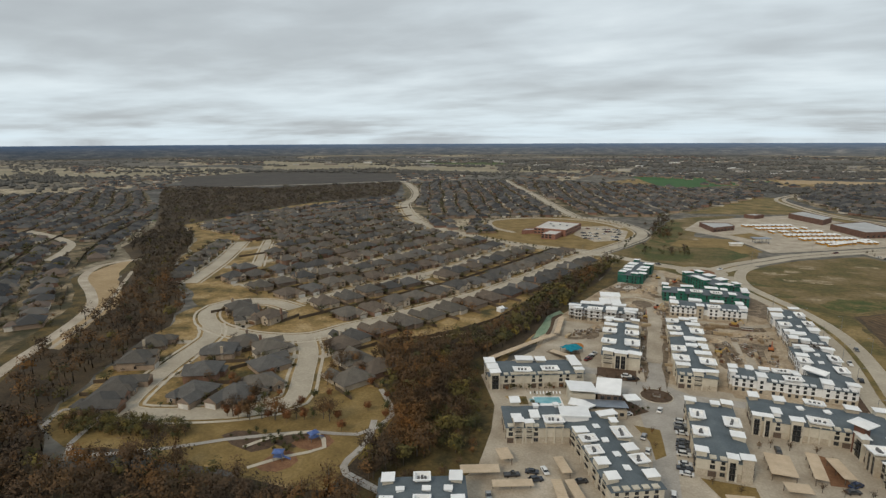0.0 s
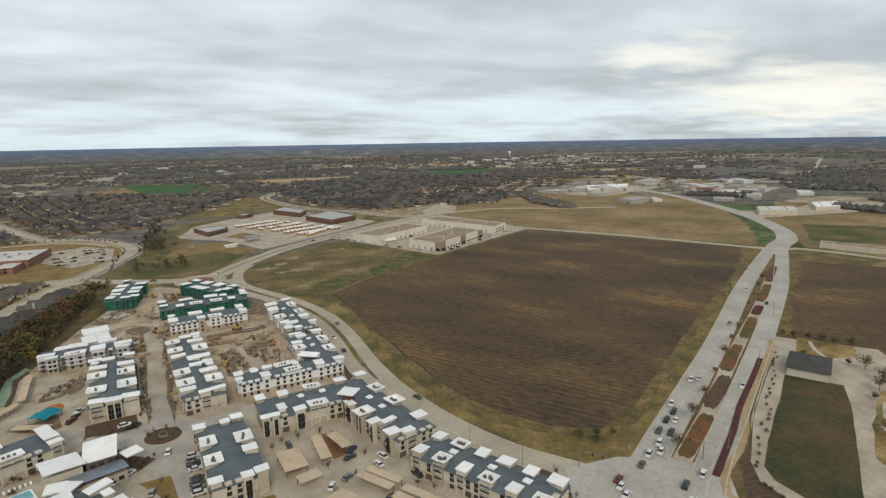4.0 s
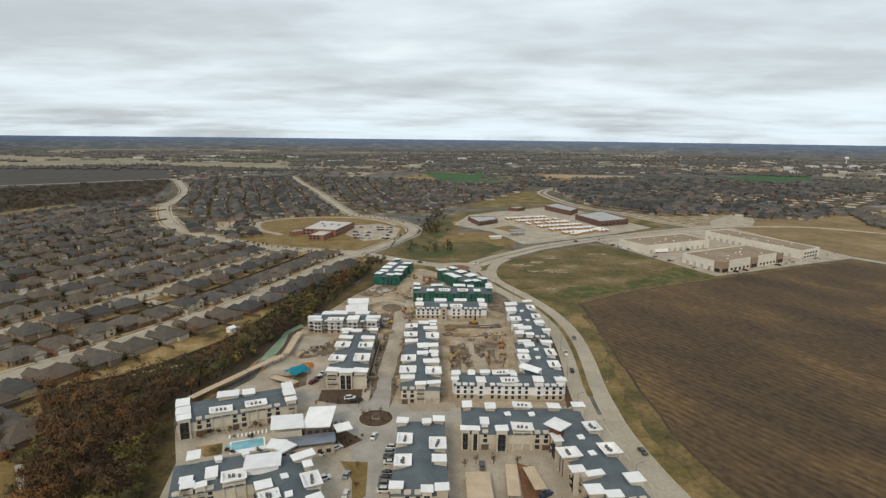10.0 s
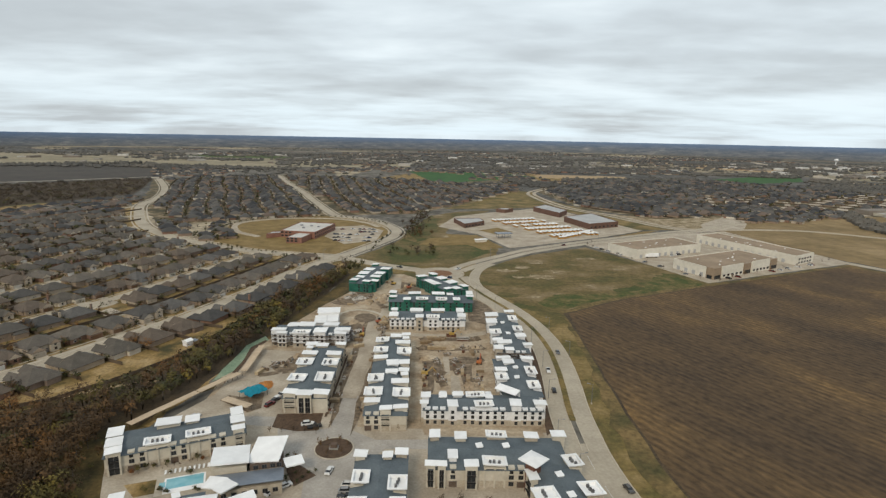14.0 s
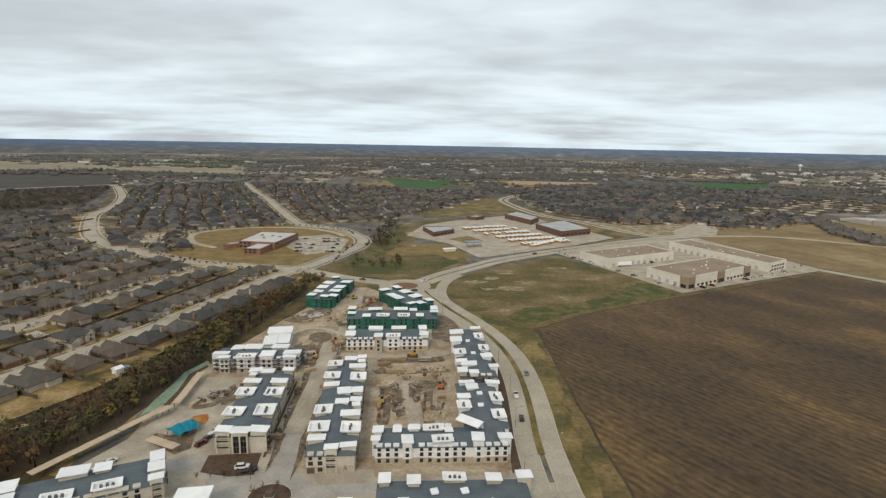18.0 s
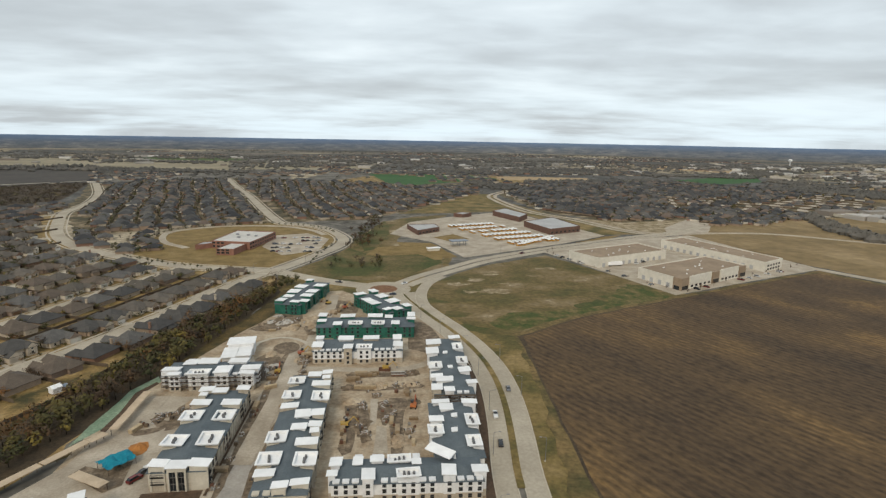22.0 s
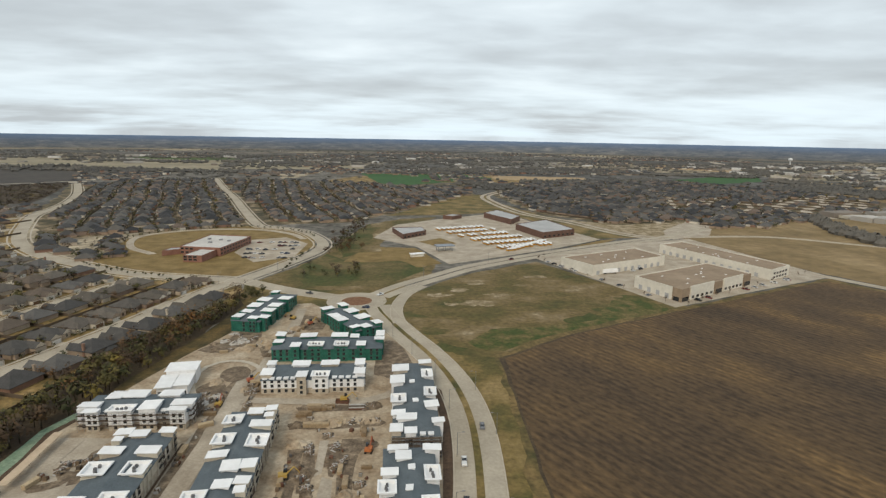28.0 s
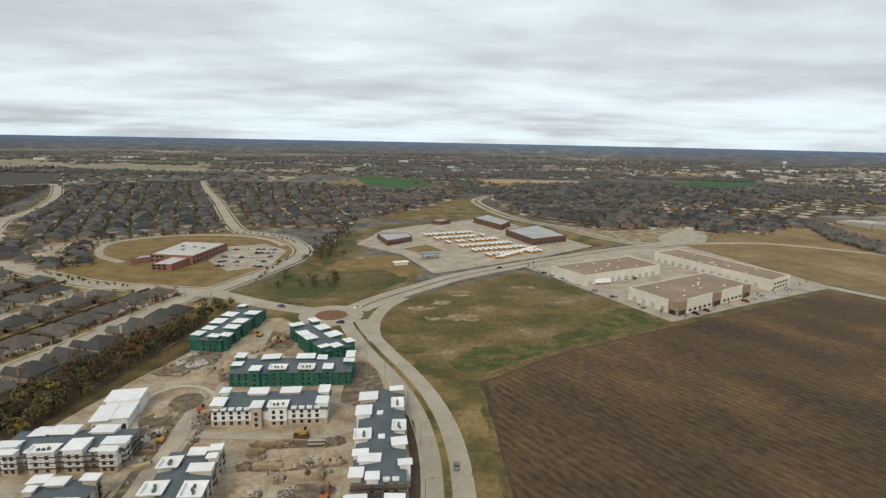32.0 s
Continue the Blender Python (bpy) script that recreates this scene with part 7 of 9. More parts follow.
part("roof_cap", SLAB, club, pose(12.6, -2.5, 4.8, 0, 0, 12))
part("roof_cap", SLAB, club, pose(-10.5, -9.5, 5.0, 4, 0, -20))
part("roof_cap", SLAB, club, pose(-7.5, -12.5, 5.4, -4, 0, 40))
for i, x in enumerate((-6, -3, 0, 3, 6, 9)):
    part("window", WIN_A, club, pose(x - 2, -12, 1.9))
for x in (0.8, 3.4, 6, 8):
    part("window", WIN_A, club, pose(x, -3, 4.5))
pool = root("swimming_pool", pose(-69.5, 180.5, 0.1, 0, 0, 20), "turquoise swimming pool with pale deck", "pool")
part("deck", Geo().box(-9, 9, -5.5, 5.5, 0, 0.06).mesh("deck", M["kerb"]), pool)
part("coping", Geo().box(-6.6, 5.6, -5.2, 3.2, 0.06, 0.14).mesh("coping", M["white"]), pool)
part("water", Geo().box(-6, 5, -3, 2.6, 0.1, 0.16).box(-8, -6.2, -1.5, 1.2, 0.08, 0.16).mesh("water", M["pool"]), pool)
rng = random.Random(31)
LOUNGER = Geo().box(-0.9, 0.4, -0.3, 0.3, 0.22, 0.32).box(0.35, 0.9, -0.3, 0.3, 0.3, 0.62)
for x in (-0.8, 0.3):
    for y in (-0.25, 0.25):
        LOUNGER.box(x - 0.04, x + 0.04, y - 0.04, y + 0.04, 0, 0.24)
LOUNGER = LOUNGER.mesh("sun_lounger", M["white"])
for i in range(10):
    tagged(new("sun_lounger", LOUNGER), "white sun lounger beside the pool", "lounger", "pool loungers").matrix_basis = pose(-78 + i * 1.35, 184.2 + i * 0.5, 0.16, 0, 0, 105)

# ---- carports ----
def carport(cx, cy, length, width, ang):
    ob = root("carport", pose(cx, cy, 0.1, 0, 0, ang), "tan metal carport over parking bays", "carport", "tan carports")
    n = max(2, round(length / 5.5))
    roof = Geo().extrude(ribbed(-length / 2, length / 2, 2.62, 2.8), -width / 2, width / 2)
    part("roof", roof.mesh("roof", M["tanmetal"]), ob)
    post = Geo().box(-0.09, 0.09, -0.09, 0.09, 0, 2.62).mesh("post", M["post"])
    for i in range(n + 1):
        x = -length / 2 + 0.4 + (length - 0.8) * i / n
        for y in ((-width / 2 + 0.5, width / 2 - 0.5) if width > 5 else (width / 2 - 0.6,)):
            part("post", post, ob, pose(x, y, 0))
    part("beam", Geo().box(-length / 2 + 0.2, length / 2 - 0.2, width / 2 - 0.75, width / 2 - 0.45, 2.35, 2.62).mesh("beam", M["post"]), ob)


for row in ((12, 154.5, 13, 8, 91), (23, 157.5, 16.5, 4, 87), (30.2, 158.5, 12, 4, 101), (14.5, 142, 7.5, 5, 8), (32.3, 129, 14, 3.4, -62), (36, 130.6, 14, 3.2, -62), (39.6, 110, 21, 3.4, -63), (43.6, 112, 21, 3.2, -63),
            (21, 124.5, 10.5, 6.5, -62), (-3, 130, 8.5, 3.2, 12), (-100.5, 217, 15, 3.2, 62.5), (-93.5, 230.2, 15, 3.2, 62.5), (-86.2, 244, 15, 3.2, 62.5), (-80.6, 253.4, 6.2, 3.2, 62.5), (-78.2, 266, 15, 3.1, 92), (-78.9, 281.4, 15.4, 3.1, 92), (-70.4, 228.4, 14, 3.6, -27),
            (-82, 118.5, 13, 4.6, 22), (-76.5, 130, 7, 4.6, -58), (-70, 114.5, 13, 3.6, 22), (-56.5, 130, 9.5, 3.4, -62), (-55.5, 116.5, 10, 3.4, -68), (-51, 118, 10, 3.2, -62)):
    carport(*row)

# beds, lawns and drives of the finished part
patch("drive", [(-27, 70), (-28, 150), (-33, 186), (-45, 196), (-50, 214), (-66, 216), (-66, 222), (-46, 222), (-36, 212), (-30, 214), (-30, 240), (-22, 240), (-21, 212), (-12, 206), (54, 208), (54, 201), (-8, 200), (-14, 190),
                (-19, 176), (-20, 150), (-18, 70)], 0.115, M["drive"], 0, "grey drive between the apartment blocks")
RB = (-26, 200)
patch("planter_ring", [(RB[0] + 6.6 * math.cos(i * math.pi / 12), RB[1] + 6.6 * math.sin(i * math.pi / 12)) for i in range(24)], 0.26, M["mulch"], 0, "round mulched planter in the drive")
kg = Geo()
strip_geo(kg, [(RB[0] + 6.8 * math.cos(i * math.pi / 16), RB[1] + 6.8 * math.sin(i * math.pi / 16)) for i in range(33)], 0.2, -0.2, 0.34, thick=0.3)
tagged(new("ring_kerb", kg.mesh("ring_kerb", M["kerb"])), "pale kerb round the planter", "kerb", kind="structure")
fountain = root("stone_monument", pose(RB[0], RB[1], 0.26), "dark square stone monument in the round planter", "monument")
part("base", Geo().box(-1.6, 1.6, -1.3, 1.3, 0, 0.5).mesh("base", M["debris"]), fountain)
part("block", Geo().box(-1.2, 1.2, -0.9, 0.9, 0.5, 1.8, 0, 0.08).mesh("block", M["brownpanel"]), fountain)
for name, pts, m, lab in (("mulch_bed", [(-53, 224), (-35, 225), (-34, 212), (-42, 211), (-52, 214)], "mulch", "dark mulched bed before the block"),
                          ("mulch_bed", [(-42, 195), (-36, 190), (-29, 184), (-35, 178), (-39, 186)], "mulch", "dark mulched bed by the clubhouse"),
                          ("lawn_island", [(-35, 170), (-25, 170), (-23.5, 152), (-27, 148), (-29, 160)], "lawn", "tan lawn island in the car park"),
                          ("lawn_island", [(-13, 142), (3, 142), (4, 134), (-4, 126), (-8, 132)], "lawn", "tan lawn before the block"),
                          ("mulch_bed", [(26, 171), (30, 169), (32.5, 152), (26, 151)], "redmulch", "reddish mulch between the carports"),
                          ("mulch_bed", [(84, 112), (90, 98), (80, 86), (74, 94)], "mulch", "dark mulched bed by the crossing"),
                          ("mulch_bed", [(52, 210), (54, 236), (56.5, 262), (58, 300), (56.5, 330), (60, 322), (61.6, 296), (60, 262), (57, 240), (55.5, 214)], "mulch", "dark bare verge behind the blocks"),
                          ("mulch_bed", [(4, 219.5), (50, 219.5), (51, 209.5), (6, 209.5)], "dirt", "bare soil before the white block"),
                          ("poolside_bed", [(-88, 178), (-66, 186), (-62, 180), (-82, 172)], "yard", "planted bed behind the pool")):
    patch(name, pts, 0.15, M[m], 0.5, lab)
patch("mulch_bank", [(-84.8, 262), (-84.6, 277), (-86.4, 293), (-82, 304), (-80.4, 302), (-83.6, 291), (-82.6, 274), (-82.2, 261)], 0.165, M["mulch"], 0.4, "dark mulched bank behind the carports")
patch("erosion_blanket", [(-90, 252), (-90.6, 265), (-90.4, 277), (-89.4, 295), (-84, 310), (-80.6, 304), (-86.3, 293), (-84.7, 277), (-84.9, 263), (-88, 256)], 0.16, M["mat_green"], 1.2, "pale green erosion blanket on the bank")
canopy = root("shade_canopy", pose(-67.3, 239.2, 0.1, 0, 0, 52), "teal fabric canopy stretched over posts", "canopy")
cg = Geo()
cr = random.Random(12)
cv = [(-4.8 + 1.2 * i + cr.uniform(-0.3, 0.3), -4.0 + 1.33 * j + cr.uniform(-0.35, 0.35), 2.6 + 1.3 * (1 - abs(j - 3) / 3) * (1 - abs(i % 4 - 2) / 3) + cr.uniform(-0.4, 0.4)) for j in range(7) for i in range(9)]
cg.add(cv + [(x, y, z - 0.04) for x, y, z in cv], [(j * 9 + i, j * 9 + i + 1, j * 9 + i + 10, j * 9 + i + 9) for j in range(6) for i in range(8)] +
       [(63 + j * 9 + i + 9, 63 + j * 9 + i + 10, 63 + j * 9 + i + 1, 63 + j * 9 + i) for j in range(6) for i in range(8)])
part("fabric", cg.mesh("fabric", M["teal"]), canopy)
for x in (-4.4, 0, 4.4):
    for y in (-3.5, 3.5):
        part("post", Geo().box(-0.07, 0.07, -0.07, 0.07, 0, 2.6).mesh("post", M["post"]), canopy, pose(x, y, 0))

# ---- building-site clutter ----
def heap_mesh(name, seed, r, h, m, boards=0):
    """A lumpy heap; boards: loose pieces that stick out of it."""
    rng = random.Random(seed)
    n, rows = 18, ((1.0, 0.0), (0.86, 0.2), (0.68, 0.5), (0.45, 0.8), (0.2, 0.96))
    v, f = [], []
    for rr, zz in rows:
        for i in range(n):
            a = 2 * math.pi * i / n
            w = 1 + 0.55 * noise.noise((math.cos(a) * 1.7 + seed, math.sin(a) * 1.7, rr * 2)) + rng.uniform(-0.07, 0.07)
            v.append((r * rr * math.cos(a) * w * 1.15, r * rr * math.sin(a) * w * 0.9, max(0.0, h * zz * (1 + 0.5 * noise.noise((math.cos(a) * 2, math.sin(a) * 2 + seed, zz * 3))))))
    v.append((0, 0, h))
    for j in range(len(rows) - 1):
        f += [(j * n + i, j * n + (i + 1) % n, (j + 1) * n + (i + 1) % n, (j + 1) * n + i) for i in range(n)]
    f += [((len(rows) - 1) * n + i, (len(rows) - 1) * n + (i + 1) % n, len(rows) * n) for i in range(n)]
    heap, g = Geo().add(v, f).mesh(name, m), Geo()
    for _ in range(boards):
        a, q = rng.uniform(0, 6.28), rng.uniform(0.1, 1.0)
        T = pose(r * q * math.cos(a), r * q * math.sin(a), h * (1 - q) * 0.9 + 0.12, rng.uniform(-25, 25), rng.uniform(-25, 25), rng.uniform(0, 180))
        b = Geo().box(-rng.uniform(0.2, 0.9), rng.uniform(0.2, 0.9), -rng.uniform(0.06, 0.3), rng.uniform(0.06, 0.3), 0, rng.uniform(0.05, 0.22))
        g.add([T @ Vector(p) for p in b.v], b.f)
    return (heap, g.mesh("loose_boards", M["debris_mix"])) if boards else heap


def stack_mesh(seed, m):
    rng = random.Random(seed)
    g = Geo()
    prof = [(0.75, 0.0), (-0.75, 0.0)]
    left, right = [], []
    for j in range(4):
        a, b = rng.uniform(0.6, 0.8), rng.uniform(0.6, 0.8)
        left += [(-a, j * 0.3), (-a, j * 0.3 + 0.24), (-0.55, j * 0.3 + 0.24), (-0.55, j * 0.3 + 0.3)]
        right += [(b, j * 0.3), (b, j * 0.3 + 0.24), (0.55, j * 0.3 + 0.24), (0.55, j * 0.3 + 0.3)]
    g.extrude(right + left[::-1], -2.1, 2.1)
    return g.mesh("lumber_pack", m)


def skip_mesh():
    g = Geo()
    g.box(-2.8, 2.8, -1.15, 1.15, 0.15, 0.25)
    for x0, x1, y0, y1 in ((-3, 3, -1.2, -1.1), (-3, 3, 1.1, 1.2), (-3, -2.9, -1.1, 1.1), (2.9, 3, -1.1, 1.1)):
        g.box(x0, x1, y0, y1, 0.0, 1.6)
    for x in (-2, -1, 0, 1, 2):
        g.box(x - 0.06, x + 0.06, -1.28, -1.2, 0, 1.6).box(x - 0.06, x + 0.06, 1.2, 1.28, 0, 1.6)
    return g.mesh("waste_skip", M["debris"])


def pipes_mesh():
    return Geo().tube((-2.5, 0, 0), (2.5, 0, 0), 0.24, 0.24, 8).mesh("pipe", M["debris"])


def pallet_mesh(seed):
    rng = random.Random(seed)
    g = Geo()
    g.extrude([(-0.6, 0.0), (-0.4, 0.0), (-0.4, 0.09), (-0.1, 0.09), (-0.1, 0.0), (0.1, 0.0), (0.1, 0.09), (0.4, 0.09), (0.4, 0.0), (0.6, 0.0), (0.6, 0.14), (-0.6, 0.14)], -0.55, 0.55)
    split = rng.uniform(-0.15, 0.15)
    a = Geo().box(-0.57, split - 0.02, -0.52, 0.5, 0.14, rng.uniform(0.5, 1.3), 0, 0.03).mesh("carton", M["debris"])
    b = Geo().box(split + 0.02, 0.57, -0.5, 0.52, 0.14, rng.uniform(0.4, 1.2), 0, 0.03).mesh("carton", M["debris"])
    return g.mesh("pallet", M["lumber"]), a, b


CLUTTER = [("lumber_pack", stack_mesh(1, M["lumber"]), "stack of tan lumber on the dirt", "lumber"), ("lumber_pack", stack_mesh(2, M["lumber"]), "stack of tan lumber on the dirt", "lumber"),
           ("soil_mound", heap_mesh("soil_mound", 3, 2.4, 1.1, M["soil"]), "heap of dark brown soil", "soil"), ("soil_mound", heap_mesh("soil_mound", 4, 2.8, 1.3, M["dirt"]), "heap of loose tan soil", "soil"),
           ("waste_skip", skip_mesh(), "open steel waste skip", "skip"), ("pipe_bundle", pipes_mesh(), "bundle of stacked pipes", "pipes"),
           ("loaded_pallet", pallet_mesh(5), "loaded pallet of building material", "pallet"), ("loaded_pallet", pallet_mesh(6), "loaded pallet of building material", "pallet"),
           ("loaded_pallet", pallet_mesh(7), "loaded pallet of building material", "pallet"),
           ("rubble_mound", heap_mesh("rubble_mound", 8, 1.9, 0.8, M["soil"], 26), "heap of mixed building waste and boards", "rubble"),
           ("rubble_mound", heap_mesh("rubble_mound", 12, 2.6, 1.1, M["rubble"], 12), "heap of pale broken rubble", "rubble")]
rng = random.Random(55)
n_patch = 0
for pts in ([(21.6, 284), (33.5, 283), (33.4, 279), (28.7, 278), (28, 268), (27.2, 243), (23, 243), (22.2, 263)], [(2.6, 280), (7.5, 282), (8.4, 277), (7.8, 268), (9.4, 244), (3.8, 246), (4, 268)],
            [(2, 306), (5, 310), (16, 311), (33, 312), (34, 307), (20, 305.5), (6, 305)], [(1, 293), (4, 297), (22, 299.5), (35, 298.5), (35, 294.5), (14, 292.5)], [(9, 280), (12, 282), (13, 276), (13.5, 258), (10, 253), (8.6, 266)],
            [(17, 281), (21.5, 280), (22, 264), (19, 262), (17.6, 272)], [(-62, 262), (-56, 268), (-57, 284), (-63, 280)], [(-73, 262), (-66, 265), (-71, 271), (-62, 269), (-64, 262), (-71, 258.5)],
            [(-32, 226), (-29.5, 226), (-30, 330), (-32.5, 330)], [(-22.3, 222), (-20, 222), (-19.5, 330), (-21.6, 330)], [(-46, 308), (-34, 304), (-31, 324), (-38, 336), (-45, 330)], [(30, 340), (48, 338), (44, 372), (34, 384)],
            [(-27, 386), (-20, 382), (-18, 362), (-25, 360), (-29, 372)], [(-60, 372), (-52, 384), (-46, 402), (-36, 404), (-34, 380), (-48, 368)], [(-20, 330), (-12, 340), (-18, 352), (-26, 346)], [(-20, 426), (-4, 420), (-2, 402), (-16, 404)]):
    n_patch += 1
    patch("soil_patch", pts, 0.15 + 0.004 * n_patch, M["soil"], 1.6, "brown churned soil on the site", True)
for pts in ([(16.6, 243), (21.8, 243), (20.8, 260), (17, 262)], [(13.6, 284), (17, 284), (16.6, 264), (14.4, 262)], [(-81, 243), (-77, 241), (-70.5, 256), (-75, 257)], [(-80, 262), (-72, 262), (-70, 288), (-76, 290)], [(-60, 246), (-52, 246), (-53, 262), (-60, 260)]):
    patch("concrete_slab", pts, 0.225, M["concrete"], 0.4, "pale new concrete slab on the site")


def clutter(x, y, kinds=None, turn=None, size=None):
    n, me, lab, cat = CLUTTER[rng.choice(kinds or (0, 0, 1, 2, 3, 4, 5, 6, 6, 7, 8))]
    s = size or rng.uniform(0.8, 1.35)
    a = rng.choice((0, 90, 0, 90, rng.uniform(0, 180))) if turn is None else turn + rng.uniform(-6, 6)
    at = pose(x, y, 0.12, 0, 0, a) @ Matrix.Scale(s, 4)
    if n == "loaded_pallet":
        ob = root(n, at, lab, cat, "building-site materials")
        for pn, pm in zip(("pallet", "carton", "carton"), me):
            part(pn, pm, ob)
    elif n == "rubble_mound":
        ob = root(n, at, lab, cat, "building-site materials")
        part("mound", me[0], ob)
        tagged(part("loose_boards", me[1], ob), "loose boards and broken pieces", kind="stuff")
    elif n == "pipe_bundle":
        ob = root(n, at, lab, cat, "building-site materials")
        for j, count in enumerate((5, 4, 3)):
            for i in range(count):
                part("pipe", me, ob, pose(0, (i - count / 2) * 0.5, 0.26 + j * 0.42))
    else:
        tagged(new(n, me), lab, cat, "building-site materials").matrix_basis = at


def clutter_row(a, b, n, kinds, turn=None, spread=0.7):
    """Things of the kinds given, set out along a line."""
    for i in range(n):
        t = (i + 0.5) / n
        clutter(a[0] + (b[0] - a[0]) * t + rng.uniform(-spread, spread), a[1] + (b[1] - a[1]) * t + rng.uniform(-spread, spread), kinds, turn)


# two rows of lumber and heaps across the yard
clutter_row((6.5, 308.3), (15, 309.3), 3, (0, 1), 90, 0.2)
clutter_row((6.5, 306.6), (14.5, 307.6), 3, (0, 1), 90, 0.2)
clutter(4, 308, (2,), size=1.2)
clutter(18.5, 312.6, (4,), 0, 0.9)
clutter_row((21.5, 307.6), (25.5, 308.4), 3, (6, 7, 8, 5), 0, 0.3)
clutter_row((27, 308.6), (33, 310), 4, (2, 3, 9))
clutter_row((7, 294.2), (14, 294.2), 3, (0, 1), 90, 0.2)
clutter_row((1.6, 294.5), (5, 295.2), 3, (2, 9))
clutter_row((16, 296.4), (22, 297.2), 4, (3, 3, 9, 0))
clutter_row((23, 296.6), (34, 297.2), 8, (9, 2, 9, 6, 3))
# heaps and materials in the southern half of the yard
clutter_row((3, 281), (7, 282), 2, (3, 3))
clutter_row((10, 281), (11.5, 275), 3, (2, 9, 9))
clutter_row((18, 279.6), (20.6, 278), 2, (2, 9))
clutter_row((18.6, 273), (20.6, 264), 5, (9, 2, 9, 6))
clutter_row((9.4, 268), (12.8, 253), 11, (9, 9, 2, 6, 7, 8), None, 1.4)
clutter_row((4.6, 275), (5.4, 248), 10, (0, 6, 3, 9, 8, 7), None, 1.0)
clutter_row((23, 278), (24.5, 246), 9, (3, 6, 0, 9, 7), None, 1.2)
clutter_row((30, 268), (31, 248), 6, (6, 7, 9, 0), None, 1.2)
for i in range(10):
    clutter(rng.uniform(1, 34), rng.choice((288, 290, 301, 303)) + rng.uniform(-1, 1), (6, 0, 9))
# along the lane, by the ring and north of the blocks
for i in range(44):
    clutter(rng.choice((-32.2, -31, -21.3, -20.2)) + rng.uniform(-0.5, 0.5), rng.uniform(222, 330), (0, 6, 7, 8, 6, 9))
for x, y, k in ((-49, 395, 10), (-39.5, 383, 10), (-42, 386, 10), (-50.6, 384, 10), (-55, 380, 2), (-46, 392, 9), (-44, 381, 10), (-36, 388, 9), (-27, 381, 3), (-23.7, 364, 2), (-25, 375, 3), (-34.5, 320, 10), (-37, 317, 9), (-34.5, 308, 9),
                (-38, 314.6, 10), (-39, 334, 3), (-40, 322, 9), (-22, 323, 9), (-20, 326, 9), (-23, 328, 2), (-44, 372, 9), (-52, 372, 2), (-33, 312, 3)):
    clutter(x, y, (k,))
clutter_row((-24, 324), (-18, 340), 8, (9, 2, 0, 3), None, 1.5)
clutter_row((-16, 398), (-6, 418), 9, (9, 3, 2, 0, 6), None, 3)
clutter_row((-44, 366), (-20, 396), 12, (6, 0, 3, 9), None, 4)
clutter_row((-72, 262), (-56, 282), 16, (0, 6, 7, 8, 3, 9), None, 3)
tagged(new("clay_mound", heap_mesh("clay_mound", 9, 3.0, 1.3, M["orange"])), "heap of orange clay on the dirt", "soil").matrix_basis = pose(-65.5, 250, 0.1)
patch("clay_patch", [(-69, 252), (-64, 254.5), (-62, 248.5), (-64.4, 245)], 0.23, M["orange"], 0.8, "orange clay ground", True)
patch("soil_bed", [(-80, 235), (-77.5, 240), (-72, 238), (-64, 242), (-61, 229), (-65, 225.5)], 0.235, M["soil"], 1.0, "brown soil round the canopy")
patch("soil_ring", [(-33 + 6.6 * math.cos(i * math.pi / 12), 343 + 8.5 * math.sin(i * math.pi / 12)) for i in range(24)], 0.26, M["soil"], 1, "round bed of brown soil")
road("site_lane", [(-27, 238), (-26, 290), (-26.5, 318), (-27, 330)], 7, M["concrete"], 0.13, kerb=False, label="pale dusty site lane")
road("drain_trench", [(-33.4, 222), (-34, 252), (-34.6, 284)], 0.9, M["mulch"], 0.2, kerb=False, label="dark open trench beside the block")
road("ring_path", [(-44, 321), (-50, 336), (-49, 351), (-40, 358), (-30, 355), (-24, 349)], 2.4, M["kerb"], 0.14, kerb=False, label="pale curving kerb path round the bed")
road("site_lane", [(-26, 328), (-22, 346), (-22, 364), (-19, 398), (-20, 440)], 6, M["concrete"], 0.13, kerb=False, label="pale dusty site lane")
road("site_lane", [(-20, 316), (30, 315), (54, 342)], 5, M["concrete"], 0.125, kerb=False, label="pale dusty site lane")


def excavator(x, y, ang):
    ob = root("excavator", pose(x, y, 0.1, 0, 0, ang), "orange tracked excavator on the building site", "excavator", "building-site machines")
    for s in (-1, 1):
        part("track", Geo().box(-1.6, 1.6, s * 1.0 - 0.3, s * 1.0 + 0.3, 0, 0.8, 0, 0.12).mesh("track", M["rubber"]), ob)
    part("body", Geo().box(-1.7, 1.2, -1.25, 1.25, 0.9, 1.9, 0, 0.1).mesh("body", M["machine"]), ob)
    part("cab", Geo().box(0.0, 1.3, 0.2, 1.2, 1.9, 2.9, 0, 0.1).mesh("cab", M["glass"]), ob)
    part("boom", Geo().tube((1.0, -0.3, 1.7), (3.4, -0.3, 4.0), 0.28, 0.2).tube((3.4, -0.3, 4.0), (5.2, -0.3, 1.6), 0.2, 0.15).mesh("boom", M["machine"]), ob)
    part("bucket", Geo().box(4.8, 5.6, -0.8, 0.2, 0.7, 1.6, 0, 0.15).mesh("bucket", M["debris"]), ob)


for p in ((-10, 410, 40), (-22, 420, 160), (31.4, 276.2, 80), (5, 262, 10), (-31, 312, 90), (-24, 334, 30), (19, 314.5, 5)):
    excavator(*p)


